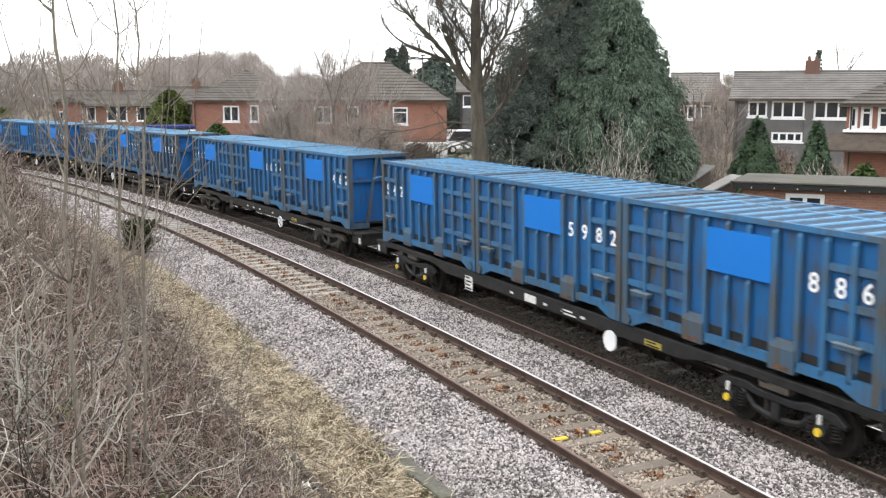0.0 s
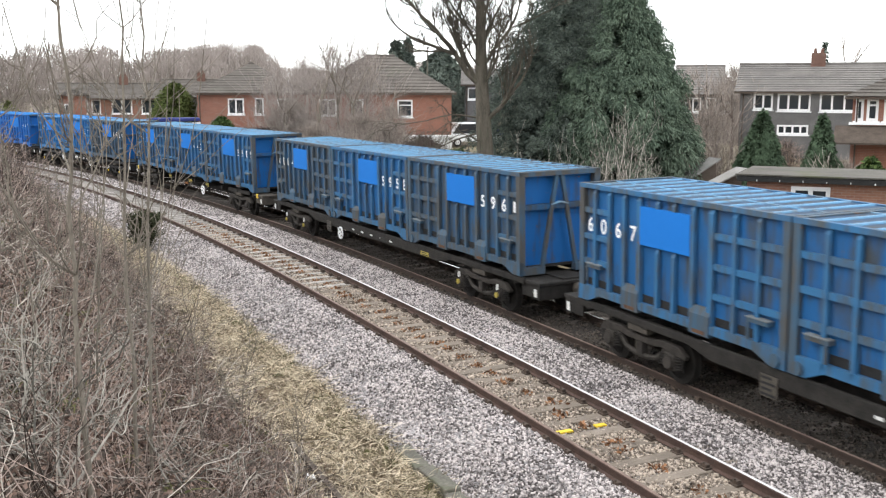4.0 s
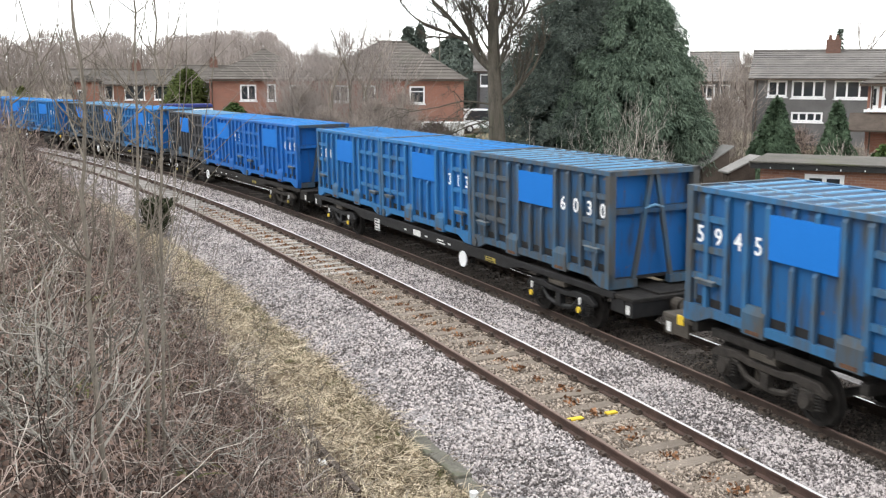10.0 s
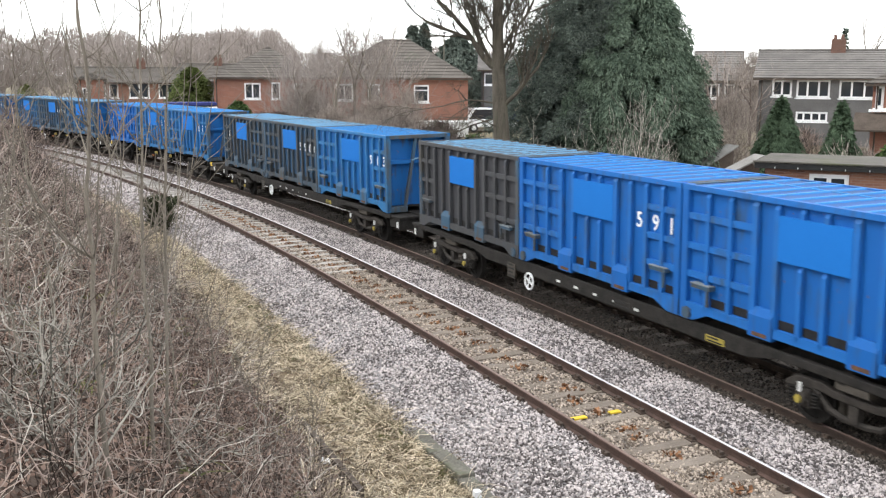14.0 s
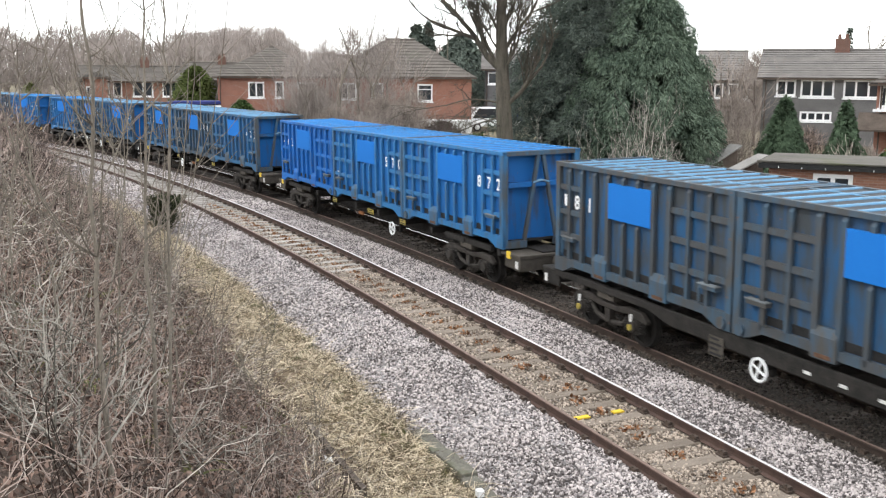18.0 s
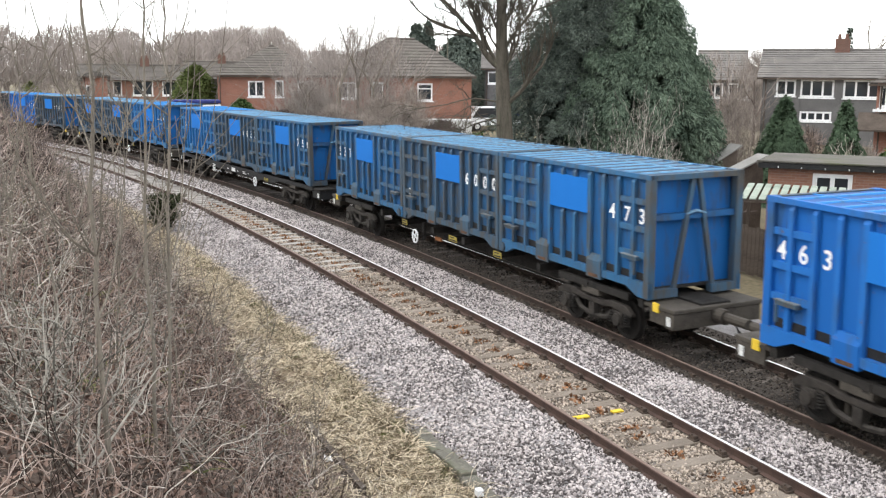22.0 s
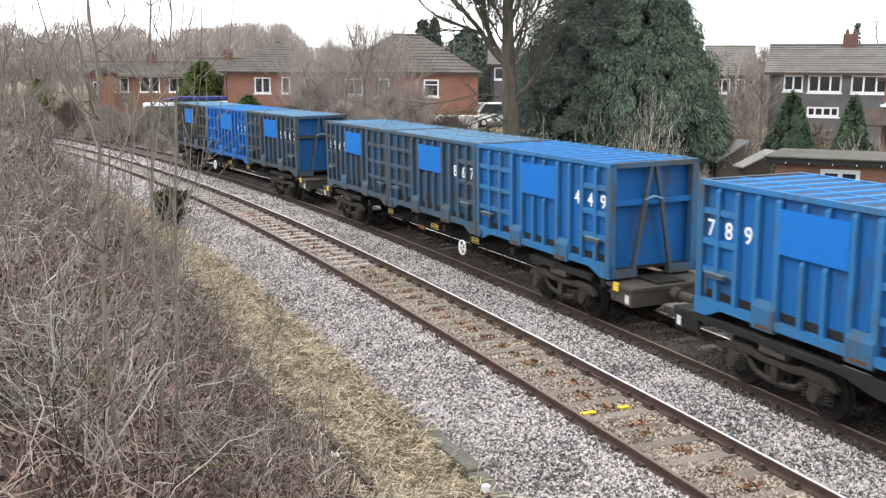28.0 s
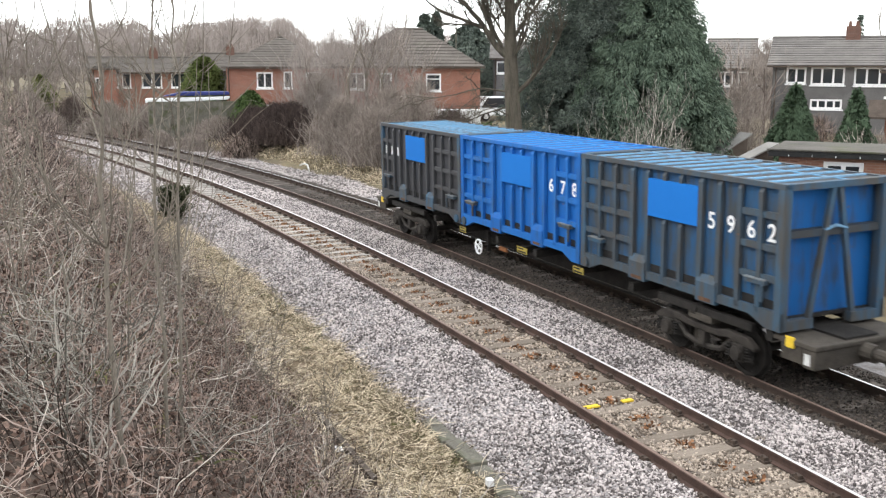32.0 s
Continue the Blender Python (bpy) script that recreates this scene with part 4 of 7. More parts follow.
            part("stencil", box(bmesh.new(), x, x + 0.16, y - 0.004, y + 0.003, BASE - 0.22, BASE - 0.17), WHITE_DIRTY, ob)
    return ob


# wagon: kind, bogie style, hand wheel behind the front, front's distance at the start, then (number, paint) of front, middle and rear container
TRAIN = [
    ("black", "black", 6.48, -9.85, ("886", "mid"), ("5982", "mid"), ("542", "mid")),
    ("sole", "dark", 6.56, -30.86, ("462", "mid"), ("6074", "mid"), ("6067", "mid")),
    ("sole", "brown", 11.59, -51.73, ("596|", "worn"), ("5958", "mid"), ("6004", "worn")),
    ("spine", "dark", 6.79, -72.89, ("5989", "mid"), ("443", "mid"), ("5945", "mid")),
    ("black", "black", 6.62, -93.70, ("6030", "worn"), ("313", "clean"), ("788", "clean")),
    ("sole", "brown", 11.79, -114.26, ("669", "bright"), ("591", "bright"), ("", "dark")),
    ("sole", "brown", 11.57, -135.04, ("913", "clean"), ("5966", "grimy"), ("|81", "grimy")),
    ("spine", "dark", 6.98, -155.94, ("872", "clean"), ("570", "clean"), ("463", "bright")),
    ("spine", "dark", 11.37, -177.48, ("473", "mid"), ("6000", "worn"), ("537", "mid")),
    ("black", "dark", 6.51, -198.56, ("756", "mid"), ("6033", "worn"), ("789", "clean")),
    ("spine", "dark", 6.96, -219.77, ("449", "clean"), ("867", "worn"), ("5969", "worn")),
    ("spine", "dark", 11.19, -241.51, ("5962", "grimy"), ("678", "bright"), ("|||", "dark")),
]
CARS, BOXES = [], []


def run_of(t):
    """How far the train has come since the start, slowing a little."""
    return 8.005 * t - 1.21978 * t ** 2 / 32 + 0.37298 * t ** 3 / 1024 - 0.004224 * t ** 4 / 32768


def car_pose(front, t):
    """A wagon's pose: it sits on its two bogie pivots."""
    mid = front + run_of(t) - 1.5 * PITCH
    a, b = line(mid + 7.1, SPACING), line(mid - 7.1, SPACING)
    d = a - b
    return Matrix.Translation((a + b) / 2) @ Matrix.Rotation(math.atan2(d.y, d.x), 4, "Z") @ Matrix.Rotation(CANT, 4, "X")


def build_train():
    proto = build_container()
    for i, (kind, style, wheel_at, front, *loads) in enumerate(TRAIN):
        ahead = TRAIN[i - 1][3] - 3 * PITCH - front if i else 2.6
        behind = front - 3 * PITCH - TRAIN[i + 1][3] if i + 1 < len(TRAIN) else 1.7
        CARS.append((build_wagon(kind, style, wheel_at, ahead, behind), front))
        for slot, (text, tone) in enumerate(loads):
            rear = slot == 2
            local = Matrix.Translation(((1 - slot) * PITCH, 0, 0)) @ Matrix.Rotation(math.pi if rear else 0, 4, "Z")
            c = copy_thing(proto, Matrix())
            repaint(c, tone)
            if rear:
                for o in c.children:
                    if o.name.startswith("name_panel"):
                        o.matrix_local = Matrix.Rotation(math.pi, 4, "Z") @ Matrix.Translation((-2 * (3.19 - LONG / 2), 0, 0))
            number(c, text, rear)
            if text in ("570", "6000"):
                yp = -HALF + PROUD
                part("label_patch", box(bmesh.new(), 0.30 - LONG / 2, 0.42 - LONG / 2, yp - 0.008, yp - 0.003, BASE + 0.74, BASE + 0.92), WHITE_DIRTY, c, "worn white label")
            c["label"] = {"bright": "bright blue ribbed steel waste container", "clean": "clean blue ribbed steel waste container", "mid": "weathered blue ribbed steel waste container",
                          "worn": "grimy blue ribbed steel waste container", "grimy": "soot-grimed blue-grey ribbed waste container", "dark": "black sooty ribbed steel waste container"}[tone]
            if text:
                c["label"] += " numbered in white"
            BOXES.append((c, front, local))
    for o in (proto, *proto.children_recursive):
        bpy.data.objects.remove(o)


build_train()


# ---- plants ----
class Twigs:
    """Collects many thin tapered stems (three-sided) or flat sprays for one joined mesh."""

    def __init__(self):
        self.v, self.q, self.t = [], [], []
        self.n = 0

    def stem(self, pts, r0, r1, sides=3):
        pts = np.asarray(pts, float)
        n = len(pts)
        d = np.gradient(pts, axis=0)
        d /= np.linalg.norm(d, axis=1)[:, None] + 1e-9
        ref = np.array([0.3, 0.2, 0.93]) if abs(d[0][2]) < 0.8 else np.array([1.0, 0.1, 0.0])
        u = np.cross(d, ref)
        u /= np.linalg.norm(u, axis=1)[:, None] + 1e-9
        w = np.cross(d, u)
        r = np.linspace(r0, r1, n)[:, None, None]
        a = np.arange(sides) * 2 * math.pi / sides
        ring = pts[:, None] + r * (np.cos(a)[None, :, None] * u[:, None] + np.sin(a)[None, :, None] * w[:, None])
        self.v.append(ring.reshape(-1, 3))
        i = np.arange(n - 1)[:, None] * sides
        k = np.arange(sides)[None]
        k2 = (k + 1) % sides
        self.q.append(np.stack([i + k, i + k2, i + sides + k2, i + sides + k], -1).reshape(-1, 4) + self.n)
        self.n += n * sides

    def make(self, name, mat, label="", category="", parent=None, kind=""):
        return fast_mesh(name, np.concatenate(self.v), np.concatenate(self.q), mat, label, category, parent, kind)


def arcs(rng, roots, lengths, lean, droop, steps=5):
    """Polylines that rise from their roots, lean outwards and droop: an array (stems, steps, 3)."""
    n = len(roots)
    a = rng.uniform(0, 2 * math.pi, n)
    tilt = np.abs(rng.normal(0, lean, n))
    t = np.linspace(0, 1, steps)[None]
    out = (np.sin(tilt)[:, None] * t + droop * rng.uniform(0.2, 1.0, n)[:, None] * t ** 2) * lengths[:, None]
    up = (np.cos(tilt)[:, None] * t - droop * rng.uniform(0.3, 1.1, n)[:, None] * t ** 2.2) * lengths[:, None]
    bend = a[:, None] + rng.normal(0, 0.5, n)[:, None] * t
    p = np.stack([np.cos(bend) * out, np.sin(bend) * out, up], -1) + rng.normal(0, 0.035, (n, steps, 3)) * lengths[:, None, None] * (t[..., None] > 0)
    return roots[:, None] + p


def flat_stems(paths, r0, r1, rng, blade=False):
    """Three-sided stems, or flat blades for grass and far twigs. Returns vertices and quads."""
    n, k, _ = paths.shape
    d = np.gradient(paths, axis=1)
    d /= np.linalg.norm(d, axis=2, keepdims=True) + 1e-9
    ref = rng.normal(size=(n, 1, 3))
    u = np.cross(d, ref)
    u /= np.linalg.norm(u, axis=2, keepdims=True) + 1e-9
    w = np.cross(d, u)
    if blade:
        r = 1.4 * (r0[:, None] * np.linspace(1, 0, k)[None] + r1[:, None] * np.linspace(0, 1, k)[None])[..., None]
        v = np.stack([paths + r * u, paths - r * u], 2).reshape(-1, 3)
        base = (np.arange(n)[:, None] * k + np.arange(k - 1)[None]) * 2
        return v, np.stack([base, base + 1, base + 3, base + 2], -1).reshape(-1, 4)
    r = (r0[:, None] * np.linspace(1, 0, k)[None] + r1[:, None] * np.linspace(0, 1, k)[None])[..., None]
    ring = np.stack([paths + r * u, paths - 0.5 * r * u + 0.87 * r * w, paths - 0.5 * r * u - 0.87 * r * w], 2)
    v = ring.reshape(-1, 3)
    base = (np.arange(n)[:, None, None] * k + np.arange(k - 1)[None, :, None]) * 3
    c = np.arange(3)[None, None]
    c2 = (c + 1) % 3
    q = np.stack([base + c, base + c2, base + 3 + c2, base + 3 + c], -1).reshape(-1, 4)
    return v, q


def stem_mass(name, roots, lengths, radii, lean, droop, mat, label, category, seed, steps=5, kind="stuff", parent=None, blade=False):
    rng = np.random.default_rng(seed)
    p = arcs(rng, roots, lengths, lean, droop, steps)
    v, q = flat_stems(p, radii, radii * 0.35, rng, blade)
    return fast_mesh(name, v, q, mat, label, category, parent, kind)


def sprays(name, centres, outward, size, mat, seed, parent=None, label="", category="", kind="", droop=0.3):
    """Small folded leaf sprays, one at each centre, roughly facing outwards."""
    rng = np.random.default_rng(seed)
    n = len(centres)
    d = outward + rng.normal(0, 0.55, (n, 3))
    d[:, 2] -= droop
    d /= np.linalg.norm(d, axis=1)[:, None]
    s = np.cross(d, rng.normal(size=(n, 3)))
    s /= np.linalg.norm(s, axis=1)[:, None]
    h = np.cross(d, s)
    L, W = size * rng.uniform(0.6, 1.5, n)[:, None], size * rng.uniform(0.25, 0.5, n)[:, None]
    a = centres
    v = np.stack([a, a + d * L * 0.5 + s * W + h * W * 0.4, a + d * L, a + d * L * 0.5 - s * W + h * W * 0.4], 1).reshape(-1, 3)
    q = np.arange(4 * n).reshape(-1, 4)
    f = np.concatenate([q[:, [0, 1, 2]], q[:, [0, 2, 3]]])
    return fast_mesh(name, v, f, mat, label, category, parent, kind)


def conifer(x, y, height, radius, mat, label, count, size, seed, shape=1.0, z=None, clumps=260, bare=0.0, spread=0.16, rough=0.2):
    """An evergreen: a stem and a crown of drooping fronds, each a fan of small sprays laid like shingles."""
    rng = np.random.default_rng(seed)
    z = float(ground_z(x, y)[0]) if z is None else z
    ob = thing("conifer", Matrix.Translation((x, y, z)), label, "tree", "evergreens in the gardens")
    part("trunk", tube(bmesh.new(), [(0, 0, -0.2), (0.03, 0, height * 0.5), (0, 0, height * 0.97)], [radius * 0.09, radius * 0.06, 0.02], 8), BARK, ob)
    t = 1 - rng.random(clumps) ** 0.62
    hgt = bare + (height - bare) * t
    ang = rng.uniform(0, 2 * math.pi, clumps)
    lump = 1 + 0.09 * np.sin(3 * ang + 7 * t + seed) + 0.06 * np.sin(7 * ang - 11 * t) + 0.05 * np.sin(13 * ang + 23 * t) + 0.12 * (rng.random(clumps) > 0.93)
    prof = radius * (1 - t ** shape) ** 0.75 * rng.uniform(1 - rough, 1.06, clumps) * lump + 0.08
    swing = rng.normal(0, 0.5, clumps)
    k = rng.integers(0, clumps, count)
    u = rng.random(count) ** 0.6
    frond = spread * radius * (0.6 + 0.4 * prof[k] / radius)
    side = np.clip(rng.normal(0, 1, count), -2, 2) * frond * (1.05 - 0.75 * u)
    rad = prof[k] - frond * 3.0 * (1 - u) + np.clip(rng.normal(0, 0.02, count), -0.04, 0.04) * radius
    rad = np.maximum(rad, 0.02)
    a = ang[k] + (side + swing[k] * frond * u) / np.maximum(rad, 0.25 * radius)
    fall = frond * (1.1 - 3.4 * u ** 1.7) + np.clip(rng.normal(0, 1, count), -2, 2) * 0.10 * frond - 0.5 * np.abs(side)
    p = np.stack([np.cos(a) * rad, np.sin(a) * rad, np.clip(hgt[k] + fall, bare * 0.6 + 0.05, height)], 1)
    d = np.stack([np.cos(a), np.sin(a), -0.35 - 0.9 * u], 1) + rng.normal(0, 0.28, (count, 3))
    d /= np.linalg.norm(d, axis=1)[:, None]
    s = np.stack([-np.sin(a), np.cos(a), 0 * a], 1) + rng.normal(0, 0.35, (count, 3))
    s -= d * (s * d).sum(1)[:, None]
    s /= np.linalg.norm(s, axis=1)[:, None]
    L, W = size * rng.uniform(0.8, 1.9, count)[:, None], size * rng.uniform(0.13, 0.27, count)[:, None]
    v = np.stack([p, p + d * L * 0.45 + s * W, p + d * L, p + d * L * 0.45 - s * W], 1).reshape(-1, 3)
    q = np.arange(4 * count).reshape(-1, 4)
    fast_mesh("crown", v, np.concatenate([q[:, [0, 1, 2]], q[:, [0, 2, 3]]]), mat, "", "", ob, "")
    # dense dark heart of the crown
    n = count // 4
    t2 = rng.random(n)
    a2, r2 = rng.uniform(0, 2 * math.pi, n), radius * (1 - t2 ** shape) ** 0.75 * 0.66 * np.sqrt(rng.random(n))
    q = np.stack([np.cos(a2) * r2, np.sin(a2) * r2, bare + (height - bare) * t2 * 0.95], 1)
    sprays("inner_foliage", q, np.stack([np.cos(a2), np.sin(a2), 0 * a2], 1), size * 2.2, mat, seed + 2, ob)
    return ob


def spread_evergreen(x, y, height, radius, mat, label, seed, profile, clumps=900, each=190, size=0.11, tuft=0.34, droop=0.5, lean=(0, 0)):
    """A broad evergreen: tufts of small sprays over an uneven, full outline; profile is the width at even steps from foot to top."""
    rng = np.random.default_rng(seed)
    z = float(ground_z(x, y)[0])
    ob = thing("evergreen_tree", Matrix.Translation((x, y, z)), label, "tree", "evergreens in the gardens")
    part("trunk", tube(bmesh.new(), [(0, 0, -0.2), (0.05, 0, height * 0.5), (0, 0, height * 0.95)], [radius * 0.10, radius * 0.07, 0.03], 8), BARK, ob)
    t = rng.random(clumps) ** 0.9
    ang = rng.uniform(0, 2 * math.pi, clumps)
    wide = radius * np.interp(t, np.linspace(0, 1, len(profile)), profile)
    lump = 1 + 0.07 * np.sin(2 * ang + 5 * t + seed) + 0.06 * np.sin(5 * ang - 9 * t + 2 * seed) + 0.05 * np.sin(9 * ang + 21 * t)
    wide = wide * lump * rng.uniform(0.72, 1.06, clumps)
    up = height * t + rng.normal(0, 0.12, clumps)
    c = np.stack([np.cos(ang) * wide + lean[0] * t * t, np.sin(ang) * wide + lean[1] * t * t, up], 1)
    out = np.stack([np.cos(ang), np.sin(ang), 0.75 * (t - 0.35)], 1)
    out /= np.linalg.norm(out, axis=1)[:, None]
    # each tuft: sprays on a flattened cap that hangs outwards
    n = clumps * each
    k = np.repeat(np.arange(clumps), each)
    q = rng.normal(size=(n, 3))
    q /= np.linalg.norm(q, axis=1)[:, None]
    q = q + 0.55 * out[k]
    q[:, 2] *= 0.8
    r = tuft * rng.uniform(0.65, 1.35, clumps)[k] * (0.55 + 0.5 * rng.random(n) ** 0.5)
    p = c[k] + q * r[:, None]
    p[:, 2] -= droop * 0.35 * r * (q * out[k]).sum(1)
    p[:, 2] = np.clip(p[:, 2], 0.05, height + 0.3)
    d = q / np.linalg.norm(q, axis=1)[:, None] + rng.normal(0, 0.35, (n, 3))
    d[:, 2] -= droop
    d /= np.linalg.norm(d, axis=1)[:, None]
    side = np.cross(d, rng.normal(size=(n, 3)))
    side /= np.linalg.norm(side, axis=1)[:, None]
    L, W = size * rng.uniform(0.8, 1.9, n)[:, None], size * rng.uniform(0.10, 0.20, n)[:, None]
    v = np.stack([p, p + d * L * 0.45 + side * W, p + d * L, p + d * L * 0.45 - side * W], 1).reshape(-1, 3)
    f = np.arange(4 * n).reshape(-1, 4)
    fast_mesh("crown", v, f, mat, "", "", ob, "")
    m = 9000
    t2, a2 = rng.random(m), rng.uniform(0, 2 * math.pi, m)
    r2 = radius * np.interp(t2, np.linspace(0, 1, len(profile)), profile) * 0.72 * np.sqrt(rng.random(m))
    sprays("inner_foliage", np.stack([np.cos(a2) * r2 + lean[0] * t2 * t2, np.sin(a2) * r2 + lean[1] * t2 * t2, height * t2 * 0.96], 1), np.stack([np.cos(a2), np.sin(a2), 0 * a2], 1), 0.34, mat, seed + 2, ob)
    return ob


def limb_paths(rng, start, way, length, radius, depth, out, wander=0.22, ratio=0.62, forks=3, rise=0.12):
    """Recursive limbs: fills out with (points, r0, r1)."""
    steps = max(4, int(length / 0.35) if depth > 2 else 4)
    pts, p, d = [np.array(start)], np.array(start, float), np.array(way, float)
    for _ in range(steps):
        d = d + rng.normal(0, wander / 2, 3) + np.array([0, 0, rise * 0.4])
        d /= np.linalg.norm(d)
        p = p + d * length / steps
        pts.append(p.copy())
    out.append((pts, radius, radius * 0.55, depth))
    if depth <= 0:
        return
    for i in range(forks + (depth > 1)):
        at = rng.uniform(0.35, 1.0) if i else 1.0
        k = min(int(at * steps), steps)
        nd = d + rng.normal(0, 0.62, 3) * (1.0 if i else 0.4)
        nd[2] += rise
        nd /= np.linalg.norm(nd)
        limb_paths(rng, pts[k], nd, length * ratio * rng.uniform(0.7, 1.15), radius * (0.58 if i else 0.6) * rng.uniform(0.75, 1), depth - 1, out, wander, ratio, forks, rise)


def bare_tree(x, y, height, radius, label, seed, depth=4, forks=3, lean=(0, 0), mat=None, twig=None, trunk_part=0.38, z=None, ratio=0.66, group="bare trees", extra=(), facing=0.0, taper=0.72):
    rng = np.random.default_rng(seed)
    z = float(ground_z(x, y)[0]) - 0.1 if z is None else z
    ob = thing("bare_tree", Matrix.Translation((x, y, z)), label, "tree", group)
    out = []
    trunk_top = np.array([lean[0], lean[1], 1.0]) * height * trunk_part
    bole = [trunk_top * t + np.array([0.06 * math.sin(5 * t + seed), 0.06 * math.cos(4 * t + seed), 0]) * radius * 4 * t for t in np.linspace(0, 1, 9)]
    out.append((bole, radius * 1.08, radius * taper, depth))
    for i in range(0 if extra else forks):
        k = 8 if i < 2 else int(rng.integers(5, 8))
        a = rng.uniform(0, 2 * math.pi) + i * 2.2
        way = np.array([math.cos(a) * 0.42, math.sin(a) * 0.42, 1.0])
        limb_paths(rng, bole[k], way / np.linalg.norm(way), height * trunk_part * ratio * rng.uniform(0.85, 1.15), radius * 0.46, depth - 1, out, 0.2, ratio, forks)
    c, s = math.cos(radians(facing)), math.sin(radians(facing))
    for z0, (right, away, up), length, r, dp, rise in extra:
        way = np.array([right * c - away * s, right * s + away * c, up])
        limb_paths(rng, trunk_top * min(z0 / trunk_top[2], 1), way / np.linalg.norm(way), length, r, dp, out, 0.22, 0.62, 3, rise)
    big, fine = Twigs(), Twigs()
    for pts, r0, r1, dp in out:
        (big if dp >= depth - 1 else fine).stem(pts, max(r0, 0.006), max(r1, 0.004), 8 if dp >= depth - 1 else (5 if dp > 1 else 3))
    big.make("trunk", mat or BARK, parent=ob)
    fine.make("crown", twig or mat or BARK, parent=ob)
    return ob


def thicket(name, x, y, rx, ry, height, count, mat, label, seed, z=None, rot=0.0, width=0.012, category="shrub", fine=True, group="leafless shrubs"):
    """A leafless shrub: stems from a wide foot, twigs all through its dome."""
    rng = np.random.default_rng(seed)
    z = float(ground_z(x, y)[0]) - 0.05 if z is None else z
    ob = thing(name, pose(x, y, z, 0, 0, rot), label, category, group)
    n = max(count // 14, 12)
    roots = np.stack([rng.normal(0, rx * 0.45, n), rng.normal(0, ry * 0.45, n), np.zeros(n)], 1)
    stem_mass("framework", roots, height * rng.uniform(0.5, 1.08, n), np.full(n, width * 1.5), 0.35, 0.25, mat, "", "", seed + 1, 6, "stuff", ob)
    a, u, h = rng.uniform(0, 2 * math.pi, count), np.sqrt(rng.random(count)), rng.random(count) ** 0.9
    shape = np.sqrt(np.clip(1 - h ** 2.2, 0.05, 1)) * (0.8 + 0.25 * np.sin(a * 3 + seed) + 0.1 * np.sin(a * 7))
    c = np.stack([np.cos(a) * u * rx * shape, np.sin(a) * u * ry * shape, h * height * 0.9], 1)
    stem_mass("crown", c, height * rng.uniform(0.10, 0.30, count), np.full(count, width * 0.55), 0.75, 0.15, mat, "", "", seed + 2, 3, "", ob, True)
    return ob


# ---- the near bank: brambles, saplings, litter and grass ----
def bank_points(rng, n, o0, o1, s0, s1, power=1.0):
    s = s1 + (s0 - s1) * rng.random(n) ** power
    o = rng.uniform(o0, o1, n)
    a = np.interp(s, S_AXIS, TURN)
    x, y = np.interp(s, S_AXIS, LINE_X) - o * np.sin(a), np.interp(s, S_AXIS, LINE_Y) + o * np.cos(a)
    return np.stack([x, y, bank_height(s, o) + relief(x, y, o)], 1), s, o


